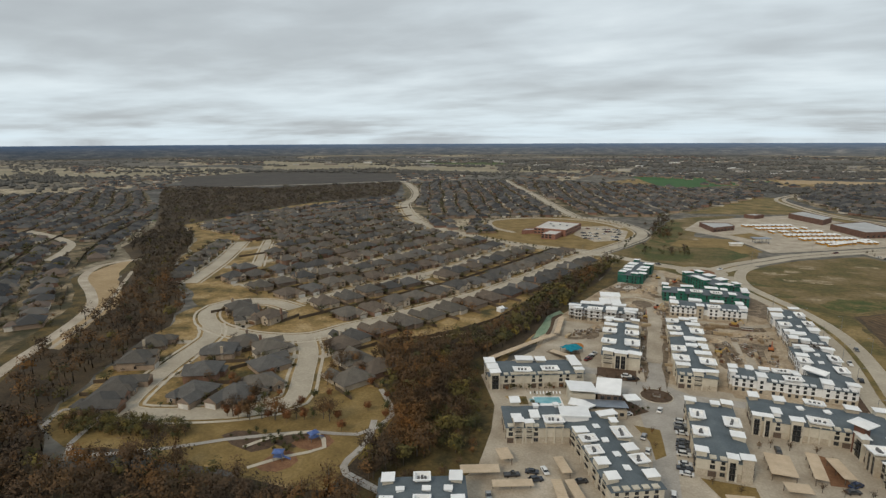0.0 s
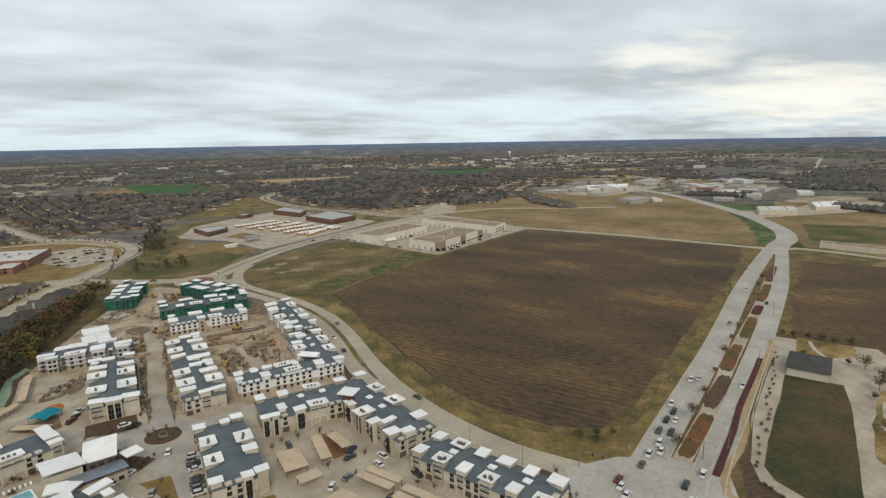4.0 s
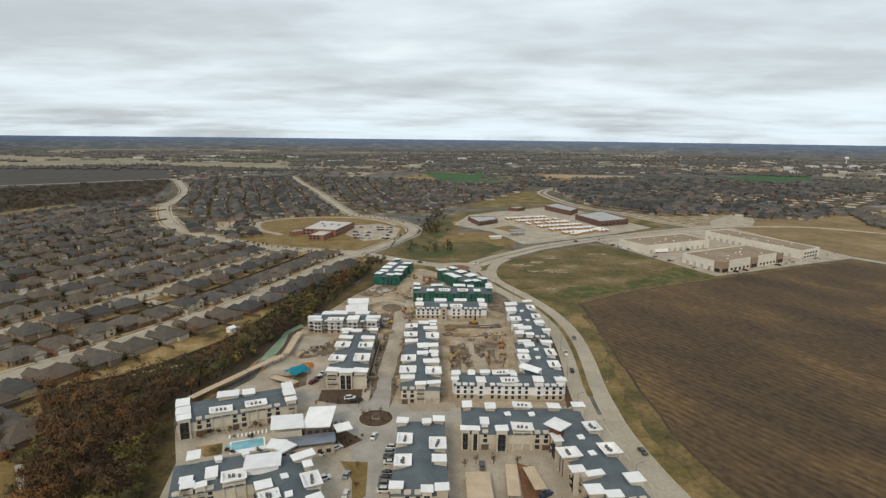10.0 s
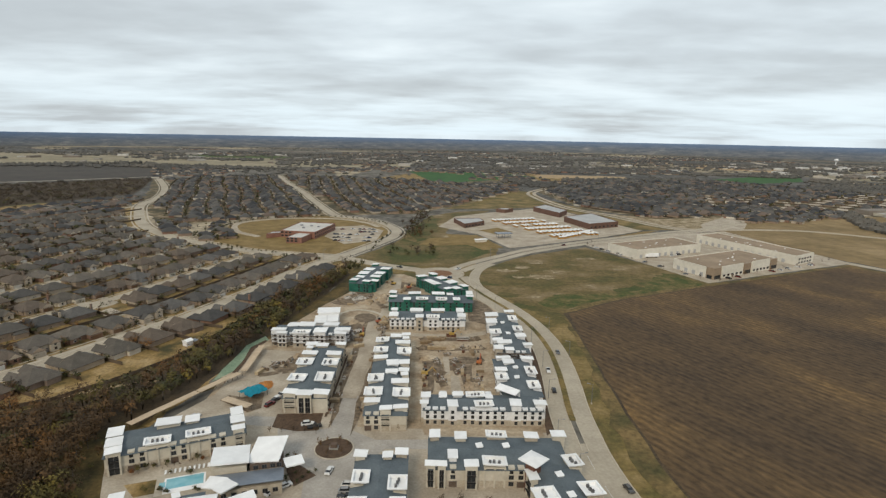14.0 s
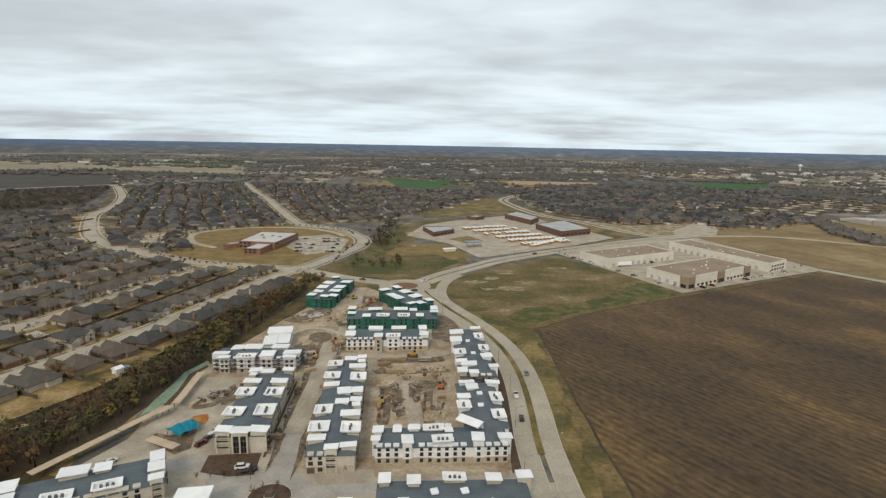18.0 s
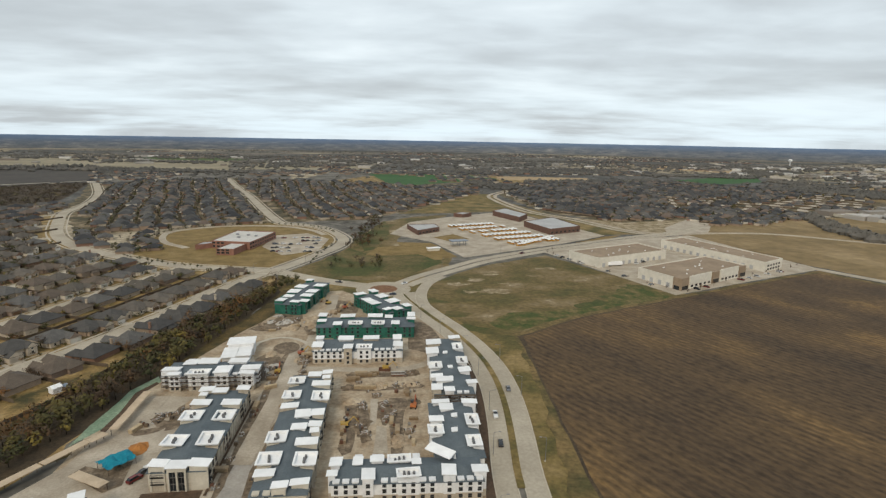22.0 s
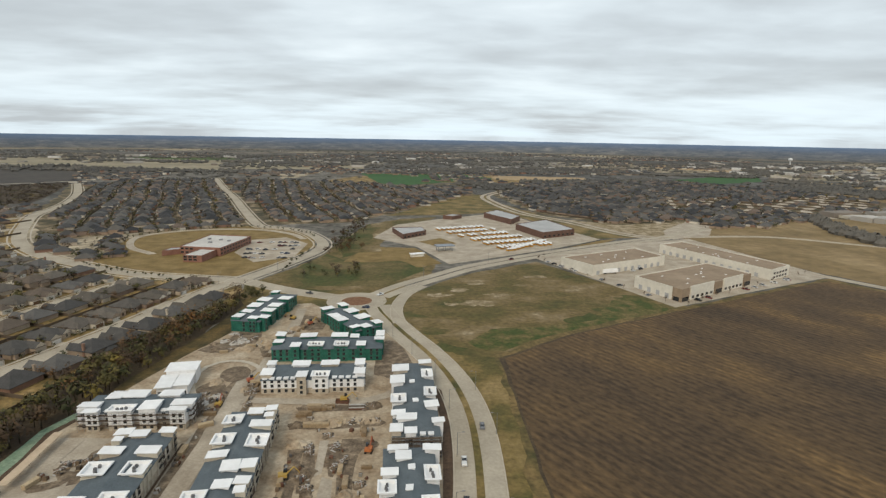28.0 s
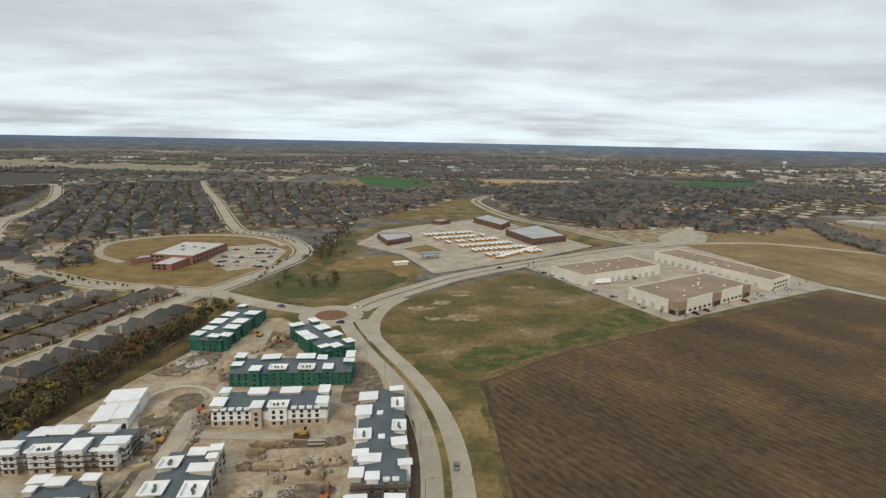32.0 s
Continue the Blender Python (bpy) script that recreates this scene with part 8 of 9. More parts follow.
# ---- vehicles ----
CAR_BODY, CAR_GLASS = [], []
for kind_i, (l, h1, h2, x0, x1) in enumerate(((4.6, 0.92, 1.42, -1.6, 1.15), (4.9, 1.05, 1.75, -2.1, 1.2), (5.4, 1.05, 1.8, -0.4, 1.4))):
    body = Geo().box(-l / 2, l / 2, -0.92, 0.92, 0.32, h1 - 0.15).box(-l / 2 + 0.04, l / 2 - 0.04, -0.92, 0.92, h1 - 0.15, h1, 0, 0.1)
    body.box(x0 + 0.5, x1 - 0.55, -0.7, 0.7, h2 - 0.03, h2 + 0.03, 0, 0.03)
    glass = Geo()
    glass.add([(x0, -0.84, h1), (x1, -0.84, h1), (x1, 0.84, h1), (x0, 0.84, h1), (x0 + 0.45, -0.68, h2), (x1 - 0.6, -0.68, h2), (x1 - 0.6, 0.68, h2), (x0 + 0.45, 0.68, h2)],
              [(4, 5, 6, 7), (0, 1, 5, 4), (1, 2, 6, 5), (2, 3, 7, 6), (3, 0, 4, 7)])
    CAR_BODY.append((body.mesh("body", M["carpaint"]), body.mesh("body", M["carwhite"])))
    CAR_GLASS.append(glass.mesh("glazing", M["glass"]))
WHEEL = Geo().tube((0, -0.11, 0), (0, 0.11, 0), 0.33, 0.33, 10).mesh("wheel", M["rubber"])
rng = random.Random(77)


def car(x, y, ang, z=0.12, group="parked cars", white=None):
    k = rng.choice((0, 0, 1, 1, 2))
    w = rng.random() < 0.14 if white is None else white
    ob = root("car", pose(x, y, z, 0, 0, ang), ("white " if w else "dark ") + ("sedan", "sport utility car", "pickup truck")[k] + " standing on pale paving", "car", group)
    part("body", CAR_BODY[k][1 if w else 0], ob)
    part("glazing", CAR_GLASS[k], ob)
    for wx in (-1.4, 1.4):
        for wy in (-0.84, 0.84):
            part("wheel", WHEEL, ob, pose(wx, wy, 0.33))


for i in range(13):
    if i not in (3, 8):
        car(-17.6 + rng.uniform(-0.3, 0.3), 142 + i * 3.05, rng.choice((0, 180)) + rng.uniform(-4, 4))
for p in ((-31, 162, 80), (-41, 175, 60), (-37.5, 178, 40), (-29.5, 152, 85), (-38, 160, 30), (-36, 214, 20), (-39, 216, 10), (-58, 231, 60), (-57, 235, 60), (-56, 239, 60), (14, 168, 90), (33, 153, 40), (31, 149, 20), (20, 136, 60),
          (26, 138, 30), (38, 140, 100), (41, 144, 105), (47, 128, 105), (34, 121, 30), (36, 116, 30), (52, 100, 110), (-50, 126, 30), (-62, 128, 120), (-66, 126, 10), (-64, 122, 30), (-76, 108, 110), (-72, 122, 25), (-45, 108, 30),
          (-88, 214, 60), (-84, 220, 60), (-69, 214, 10), (-25, 186, 80), (-22, 128, 88), (60, 92, 20)):
    car(*p)
for p in ((62.4, 247, 84, False), (73.5, 291, 265, False), (72, 178, 282, False), (64, 268, 86, True), (100, 89, 205, True), (98, 85, 200, True), (94, 80, 210, True), (102, 92, 205, False), (115, 94, 206, False), (122, 97, 206, False),
          (127, 96, 206, False), (131, 100, 206, True), (138, 106, 206, False), (141, 103, 206, False), (147, 110, 206, False), (150, 108, 206, True), (155, 113, 206, False), (160, 118, 206, True), (187, 129, 206, True), (191, 128, 206, False),
          (273, 168, 206, False), (350, 207, 206, True), (118, 79, 26, False), (114, 72, 100, True), (101, 71, 120, False), (128, 80, 26, True), (330, 180, 26, False), (200, 113, 26, True), (142, 582, 205, False), (28, 470, 40, True),
          (-21, 474, 330, False), (20, 441, 170, False)):
    car(*p[:3], 0.14, "cars on the road", p[3])
for i in range(30):
    car(rng.uniform(-104, -60), 588 + (i % 5) * 18 + rng.uniform(-2, 2), rng.choice((20, 200)), 0.15, "cars in the school lot")
for i in range(26):
    t = rng.random()
    car(*((172 + 50 * t, 575 - 118 * t, 20) if i % 3 == 0 else (246 + 110 * t, 452 + 58 * t, -60) if i % 3 == 1 else (215 + 60 * t + rng.uniform(-4, 4), 515 + 60 * t, 30)), 0.14, "cars by the warehouses")

BUS_BODY = Geo().box(-4.6, 5.2, -1.2, 1.2, 0.45, 1.35).box(-6.0, -4.6, -1.05, 1.05, 0.45, 1.6, 0, 0.1).mesh("body", M["busyellow"])
BUS_ROOF = Geo().box(-4.6, 5.2, -1.2, 1.2, 2.0, 3.05, 0, 0.22).mesh("roof", M["white"])
BUS_WIN = Geo().box(-4.63, 5.0, -1.17, 1.17, 1.35, 2.0).mesh("glazing", M["glass"])
BUS_AXLE = Geo().tube((0, -1.15, 0), (0, -0.8, 0), 0.5, 0.5, 8).tube((0, -0.8, 0), (0, 0.8, 0), 0.12, 0.12, 6).tube((0, 0.8, 0), (0, 1.15, 0), 0.5, 0.5, 8).mesh("axle", M["rubber"])
BUS_WHEEL = Geo().tube((0, -0.16, 0), (0, 0.16, 0), 0.5, 0.5, 8).mesh("wheel", M["rubber"])


def bus(x, y, ang):
    ob = root("school_bus", pose(x, y, 0.13, 0, 0, ang), "yellow school bus with a white roof in the depot", "bus", "buses in the depot")
    part("body", BUS_BODY, ob)
    part("roof", BUS_ROOF, ob)
    part("glazing", BUS_WIN, ob)
    for wx in (-4.2, 3.0):
        part("axle", BUS_AXLE, ob, pose(wx, 0, 0.5))


for r in range(6):
    for c in range(11):
        if rng.random() < 0.1:
            continue
        bus(86 + c * 5.8 * 0.93 + r * 11.0 + rng.uniform(-0.3, 0.3), 740 + c * 5.8 * 0.37 - r * 21.5 + rng.uniform(-0.5, 0.5), 292 + rng.uniform(-1, 1))
for c in range(9):
    bus(150 + c * 5.2, 622 + c * 5.6, 22)


# ---- school, depot, warehouses and offices ----
def flat_block(parent, outline, z1, wall_m, roof_m, parapet=0.6, z0=-0.1):
    """A flat-roofed block on a convex outline: a wall with a parapet and a roof sheet inside it."""
    n = len(outline)
    c = (sum(p[0] for p in outline) / n, sum(p[1] for p in outline) / n)
    inn = [(c[0] + (x - c[0]) * 0.985, c[1] + (y - c[1]) * 0.985) for x, y in outline]
    v = [(x, y, z0) for x, y in outline] + [(x, y, z1 + parapet) for x, y in outline] + [(x, y, z1 + parapet) for x, y in inn] + [(x, y, z1) for x, y in inn]
    f = []
    for k in range(3):
        f += [(k * n + i, k * n + (i + 1) % n, (k + 1) * n + (i + 1) % n, (k + 1) * n + i) for i in range(n)]
    w = Geo().add(v, f)
    part("wall", w.mesh("wall", wall_m), parent)
    part("roof", Geo().add([(x, y, z1 + 0.02) for x, y in inn], [tuple(range(n))]).mesh("roof", roof_m), parent)


def ccw(pts):
    a = sum(x0 * y1 - x1 * y0 for (x0, y0), (x1, y1) in zip(pts, pts[1:] + pts[:1]))
    return pts if a > 0 else pts[::-1]


def rel(pts, o):
    return ccw([(x - o[0], y - o[1]) for x, y in pts])


def wall_windows(parent, a, b, o, zs, pitch, mesh, margin=2.0, inset=0.0):
    """A row of windows on the wall from a to b, which faces right of that way."""
    l = math.hypot(b[0] - a[0], b[1] - a[1])
    ang = math.degrees(math.atan2(b[1] - a[1], b[0] - a[0]))
    s = margin
    while s < l - margin:
        for z in zs:
            part("window", mesh, parent, pose(a[0] + (b[0] - a[0]) * s / l - o[0], a[1] + (b[1] - a[1]) * s / l - o[1], z, 0, 0, ang))
        s += pitch


BIGWIN = Geo().box(-1.5, 1.5, -0.09, 0.02, -0.9, 0.9, 0).box(-1.4, -0.05, -0.11, 0, -0.8, 0.8, 1).box(0.05, 1.4, -0.11, 0, -0.8, 0.8, 1).mesh("window", [M["frame"], M["glass"]])
o = (-135, 610)
school = root("school", pose(*o, 0.07), "red brick school with pale flat roofs", "building")
sb = [(-157, 604), (-150, 664), (-108, 656), (-119, 596)]
sf = [(-143, 573), (-137, 603), (-122, 601), (-127, 571)]
flat_block(school, rel(sb, o), 7.0, M["redbrick"], M["paleroof"])
flat_block(school, rel(sf, o), 5.4, M["redbrick"], M["paleroof"])
flat_block(school, rel([(-170, 596), (-157, 606), (-154, 616), (-168, 612)], o), 4.2, M["redbrick"], M["greyroof"])
wall_windows(school, (-143, 573), (-127, 571), o, (2.2, 4.6), 4.2, BIGWIN)
wall_windows(school, (-119, 596), (-108, 656), o, (2.2, 5.6), 5.5, BIGWIN)
wall_windows(school, (-157, 604), (-143.5, 601), o, (2.2, 5.6), 4.5, BIGWIN)
for x, y in ((-2, 13), (4, 26), (13, 21), (-8, 30)):
    part("rooftop_unit", Geo().box(-1.4, 1.4, -1.4, 1.4, 0, 1.3, 0, 0.1).mesh("rooftop_unit", M["galv"]), school, pose(x, y, 7.0))

o = (205, 735)
dep = root("bus_garage", pose(*o, 0.12), "long brown brick garage with a pale flat roof", "building", "depot buildings")
flat_block(dep, rel([(180, 748), (227, 786), (241, 712), (198, 688)], o), 6.6, M["brownbrick"], M["greyroof"])
wall_windows(dep, (182, 744), (198, 690), o, (2.2,), 7.0, BIGWIN)
wall_windows(dep, (199, 688), (240, 711), o, (2.4,), 7.0, BIGWIN)
o = (178, 835)
dep = root("bus_garage", pose(*o, 0.12), "long brown brick garage with a pale flat roof", "building", "depot buildings")
flat_block(dep, rel([(156, 848), (180, 880), (200, 818), (182, 786)], o), 6.4, M["brownbrick"], M["greyroof"])
wall_windows(dep, (158, 844), (182, 788), o, (2.2,), 7.0, BIGWIN)
o = (52, 708)
dep = root("depot_office", pose(*o, 0.12), "low brown brick depot office with a pale roof", "building", "depot buildings")
flat_block(dep, rel([(32, 726), (66, 732), (70, 708), (44, 682)], o), 5.0, M["brownbrick"], M["greyroof"])
wall_windows(dep, (45, 682), (69, 707), o, (2.0,), 6.0, BIGWIN)
o = (110, 838)
dep = root("depot_shed", pose(*o, 0.12), "small brown depot shed with a pale roof", "building", "depot buildings")
flat_block(dep, rel([(98, 832), (112, 846), (124, 838), (110, 824)], o), 4.5, M["brownbrick"], M["greyroof"])
fuel = root("fuel_canopy", pose(84, 622, 0.12, 0, 0, 15), "flat grey fuel canopy on posts in the depot", "canopy")
part("roof", Geo().box(-9, 9, -5, 5, 5.0, 5.7).mesh("roof", M["bluemetal"]), fuel)
for x in (-7, 0, 7):
    for y in (-3, 3):
        part("post", Geo().box(-0.2, 0.2, -0.2, 0.2, 0, 5).mesh("post", M["galv"]), fuel, pose(x, y, 0))
shelter = root("gate_shelter", pose(57, 596, 0.1, 0, 0, 20), "low white shelter by the depot gate", "building")
part("wall", Geo().box(-6, 6, -2, 2, 0, 2.6).mesh("wall", M["tilt"]), shelter)
part("roof", Geo().box(-7, 7, -2.8, 2.8, 2.6, 3.0).mesh("roof", M["white"]), shelter)


def warehouse(pts, h, windows, seed):
    o = (sum(p[0] for p in pts) / len(pts), sum(p[1] for p in pts) / len(pts))
    ob = root("warehouse", pose(*o, 0.12), "white tilt-wall warehouse with a tan flat roof", "warehouse", "warehouses")
    flat_block(ob, rel(pts, o), h, M["tilt"], M["tanroof"], 0.8)
    r = random.Random(seed)
    units = [((x - o[0]) * 0.55, (y - o[1]) * 0.55) for x, y in pts] + [(r.uniform(-12, 12), r.uniform(-12, 12)) for _ in range(5)]
    unit = Geo().box(-0.9, 0.9, -0.5, 0.5, 0, 0.35, 0, 0.1).mesh("skylight", M["white"])
    for x, y in units:
        part("skylight", unit, ob, pose(x, y, h, 0, 0, 27))
    for a, b, kind_w in windows:
        l = math.hypot(b[0] - a[0], b[1] - a[1])
        ang = math.degrees(math.atan2(b[1] - a[1], b[0] - a[0]))
        if kind_w == "glass":
            s = 5
            while s < l - 4:
                for z in (2.0, 5.2):
                    part("window", BIGWIN, ob, pose(a[0] + (b[0] - a[0]) * s / l - o[0], a[1] + (b[1] - a[1]) * s / l - o[1], z, 0, 0, ang))
                s += 5.2
        elif kind_w == "band":
            corner = Geo().box(-0.3, 9, -1.2, 6, 0, h + 1.1).box(0.6, 8, -1.28, -1.2, 0.2, 3.2, 1).box(-0.38, -0.3, 0.6, 5, 0.2, 3.2, 1)
            part("corner_entrance", corner.mesh("corner_entrance", [M["tanroof"], M["glass"]]), ob, pose(a[0] - o[0], a[1] - o[1], 0, 0, 0, ang), "tan-brown corner entrance with dark glass")
            mid = Geo().box(0, l * 0.1, -1.1, 0, 0, h + 0.9).box(0.5, l * 0.1 - 0.5, -1.18, -1.1, 0.2, 3.4, 1)
            for s0 in (0.45, 0.88):
                part("entrance", mid.mesh("entrance", [M["tanroof"], M["glass"]]), ob, pose(a[0] + (b[0] - a[0]) * s0 - o[0], a[1] + (b[1] - a[1]) * s0 - o[1], 0, 0, 0, ang), "tan-brown entrance with dark glass")
            for s0, s1 in ((0.12, 0.43), (0.58, 0.86)):
                p0 = (a[0] + (b[0] - a[0]) * s0 - o[0], a[1] + (b[1] - a[1]) * s0 - o[1])
                part("facade_panel", Geo().box(0, l * (s1 - s0), -0.9, 0, 0, h + 1.6).mesh("facade_panel", M["tilt"]), ob, pose(*p0, 0, 0, 0, ang))
                n = int(l * (s1 - s0) / 5)
                for i in range(n):
                    q = (i + 0.5) * l * (s1 - s0) / n
                    part("window", BIGWIN, ob, pose(*p0, 0, 0, 0, ang) @ pose(q, -0.9, 2.0))
        else:
            s = 6
            while s < l - 5:
                part("dock_door", Geo().box(-1.6, 1.6, -0.08, 0, 0.2, 3.6).mesh("dock_door", M["greyroof"]), ob, pose(a[0] + (b[0] - a[0]) * s / l - o[0], a[1] + (b[1] - a[1]) * s / l - o[1], 0, 0, 0, ang))
                s += 8
    return ob


warehouse([(180, 555), (262, 595), (275, 560), (197, 523)], 8.0, [((197, 523), (275, 560), "dock")], 1)
warehouse([(217, 488), (298, 532), (313, 496), (233, 450)], 8.2, [((233, 450), (313, 496), "band"), ((217, 488), (233, 450), "plain_")], 2)
warehouse([(296, 614), (326, 629), (365, 524), (338, 507)], 8.0, [((296, 614), (338, 507), "dock"), ((338, 507), (365, 524), "glass")], 3)
lorry = root("box_trailer", pose(214, 530, 0.12, 0, 0, 10), "pale blue-white box trailer in the warehouse yard", "trailer")
part("box", Geo().box(-7, 7, -1.3, 1.3, 1.2, 4.0, 0, 0.05).mesh("box", M["white"]), lorry)
for x in (-5.5, -4.2, 5):
    for y in (-1.1, 1.1):
        part("wheel", BUS_WHEEL, lorry, pose(x, y, 0.5))
o = (243, 108)
office = root("office_building", pose(*o, 0.1), "low office with grey shingle roof and pale walls", "building")
A = pose(0, 0, 0, 0, 0, 115)
part("wall", Geo().box(-8, 8, -11, 11, 0, 4).mesh("wall", M["stucco"]), office, A)
part("roof", Geo().hip(-8.8, 8.8, -11.8, 11.8, 4, 7).mesh("roof", M["shingle"]), office, A)
for y in (-8, -4, 0, 4, 8):
    part("window", BIGWIN, office, A @ pose(-8, y, 2, 0, 0, -90))
    part("window", BIGWIN, office, A @ pose(8, y, 2, 0, 0, 90))

# ---- street furniture ----
LAMP_POLE = Geo().tube((0, 0, 0), (0, 0, 9), 0.13, 0.07, 8).mesh("pole", M["galv"])
LAMP_ARM = Geo().tube((0, 0, 8.8), (1.8, 0, 9.2), 0.05, 0.04, 6).mesh("arm", M["galv"])
LAMP_HEAD = Geo().box(1.6, 2.5, -0.16, 0.16, 9.1, 9.28, 0, 0.03).mesh("head", M["galv"])
LAMP_BASE = Geo().box(-0.3, 0.3, -0.3, 0.3, -0.1, 0.4, 0, 0.05).mesh("base", M["kerb"])
for x, y, a in ((55, 206, 0), (57.5, 184, 10), (62, 157, 20), (70, 132, 25), (79, 113, 40), (58.5, 240, 0), (62, 272, 0), (62, 305, 0), (58, 335, -20), (48, 362, -30), (38, 388, -35), (76, 236, 180), (78, 285, 180), (75, 322, 190),
                (120, 104, 300), (180, 134, 300), (245, 165, 300), (330, 208, 300), (150, 86, 120), (230, 124, 120), (310, 164, 120), (-90, 498, 45), (-58, 545, 200), (60, 520, 300), (120, 575, 300), (190, 622, 300)):
    ob = root("street_lamp", pose(x, y, 0.12, 0, 0, a), "tall grey steel street lamp with one arm", "street lamp", "street lamps")
    for n, me in (("pole", LAMP_POLE), ("arm", LAMP_ARM), ("head", LAMP_HEAD), ("base", LAMP_BASE)):
        part(n, me, ob)
# traffic signals over the crossing
for x, y, a in ((96, 104, -60), (136, 86, 120), (84, 58, 30)):
    ob = root("traffic_signal", pose(x, y, 0.15, 0, 0, a), "grey mast-arm traffic signal at the crossing", "traffic signal", "traffic signals")
    part("pole", Geo().tube((0, 0, 0), (0, 0, 7), 0.16, 0.12, 8).mesh("pole", M["galv"]), ob)
    part("arm", Geo().tube((0, 0, 6.4), (9, 0, 6.9), 0.1, 0.06, 6).mesh("arm", M["galv"]), ob)
    for q in (4.5, 8):
        part("signal_head", Geo().box(q - 0.2, q + 0.2, -0.2, 0.2, 5.6, 6.7).mesh("signal_head", M["rail"]), ob)

# ---- park and planted trees ----
rng = random.Random(91)
for x, y, a in ((-151, 104, 20), (-146.5, 119, 60)):
    ob = root("play_structure", pose(x, y, 0.1, 0, 0, a), "blue plastic play structure with slide", "playground")
    for px in (-1.5, 1.5):
        for py in (-1.2, 1.2):
            part("post", Geo().box(px - 0.07, px + 0.07, py - 0.07, py + 0.07, 0, 3.0).mesh("post", M["galv"]), ob)
    part("deck", Geo().box(-1.6, 1.6, -1.3, 1.3, 1.4, 1.52).mesh("deck", M["playblue"]), ob)
    part("roof", Geo().hip(-1.9, 1.9, -1.6, 1.6, 3.0, 4.0).mesh("roof", M["playblue"]), ob)
    part("slide", Geo().add([(1.6, -0.4, 1.5), (1.6, 0.4, 1.5), (4.2, 0.4, 0.2), (4.2, -0.4, 0.2), (1.6, -0.4, 1.35), (1.6, 0.4, 1.35), (4.2, 0.4, 0.05), (4.2, -0.4, 0.05)],
                            [(0, 3, 2, 1), (4, 5, 6, 7), (0, 4, 7, 3), (1, 2, 6, 5), (3, 7, 6, 2), (0, 1, 5, 4)]).mesh("slide", M["playblue"]), ob)
patch("play_area", [(-156, 98), (-147, 98), (-144, 106), (-152, 110)], 0.13, M["redmulch"], 1, "reddish mulch under the play structure", True)
patch("play_area", [(-153, 114), (-142, 113), (-139, 121), (-148, 124)], 0.13, M["redmulch"], 1, "reddish mulch under the play structure", True)
for pts in ([(-181, 110), (-163, 104), (-158, 113), (-172, 117)], [(-160, 112), (-150, 112), (-146, 122), (-156, 122)]):
    patch("planting_bed", pts, 0.12, M["mulch"], 1, "dark planting bed in the park", True)
for i in range(16):
    tree(rng.choice(("russet", "russet", "evergreen", "bare")), -190 + i * 2.9 + rng.uniform(-1, 1), 121 + i * 0.9 + rng.uniform(-2, 2), rng, "park trees", 0.08, 0.95)
for p in ((-165, 148), (-160, 152), (-166, 140), (-128, 142), (-130, 148), (-135, 158), (-146, 136), (-140, 128), (-138, 146), (-124, 130)):
    tree(rng.choice(("russet", "russet", "evergreen")), *p, rng, "park trees", 0.08, 0.85)
for i in range(16):
    tree(rng.choice(("olive", "evergreen", "bare", "evergreen")), rng.uniform(-248, -198), rng.uniform(96, 104) + rng.uniform(-1, 1), rng, "hedge trees of the park", 0.08, 0.62)
for i in range(26):
    tree("evergreen", rng.uniform(-180, -150), rng.uniform(105, 119), rng, "shrubs in the park beds", 0.1, 0.4)
bridge = root("footbridge", pose(-114, 101, 0.1, 0, 0, -18), "grey timber footbridge over the creek", "bridge")
part("deck", Geo().box(-10, 10, -1.3, 1.3, 0.2, 0.45).mesh("deck", M["debris"]), bridge)
for s in (-1.25, 1.2):
    rl = Geo().box(-10, 10, s, s + 0.06, 1.35, 1.42)
    for i in range(11):
        rl.box(-10 + 2 * i - 0.05, -10 + 2 * i + 0.05, s, s + 0.06, 0.0, 1.4)
    part("railing", rl.mesh("railing", M["post"]), bridge)
for p in [(-52 + i * 4.4, 210.5 + rng.uniform(-1, 1)) for i in range(5)] + [(RB[0] + 5 * math.cos(a), RB[1] + 5 * math.sin(a)) for a in (0.3, 1.3, 2.2, 3.1, 4.4, 5.4)] + \
        [(-40, 188), (-34, 182), (-38, 193), (-28, 166), (-27, 156), (-10, 139), (-2, 137), (8, 168), (12, 170), (18, 170), (26, 169), (30, 166), (36, 148), (28, 146), (22, 146), (29, 138), (-12, 214), (-4, 213), (-16, 216), (-30, 216),
         (84, 92), (86, 104), (44, 122), (48, 118), (20, 130)]:
    tree("young", *p, rng, "young site trees", 0.12)
# shrubs by the pool, along the clubhouse and on the school lawn
for i in range(16):
    t = i / 15
    tree(rng.choice(("young", "evergreen", "russet")), -90 + 27 * t + rng.uniform(-1, 1), 183.5 + 11 * t + rng.uniform(-1.5, 1), rng, "shrubs before the pool block", 0.15, 0.42)
for p in ((-37, 187), (-35.5, 184), (-33, 182), (-31.5, 184.5), (-39, 190), (-40.5, 193), (-29.5, 186), (-38, 181), (-34, 179.5)):
    tree("evergreen", *p, rng, "shrubs by the clubhouse", 0.15, 0.3)
for i in range(12):
    tree("evergreen", rng.uniform(-86, -62), 173 + rng.uniform(0, 3) + rng.choice((0, 9)), rng, "shrubs by the pool", 0.1, 0.3)
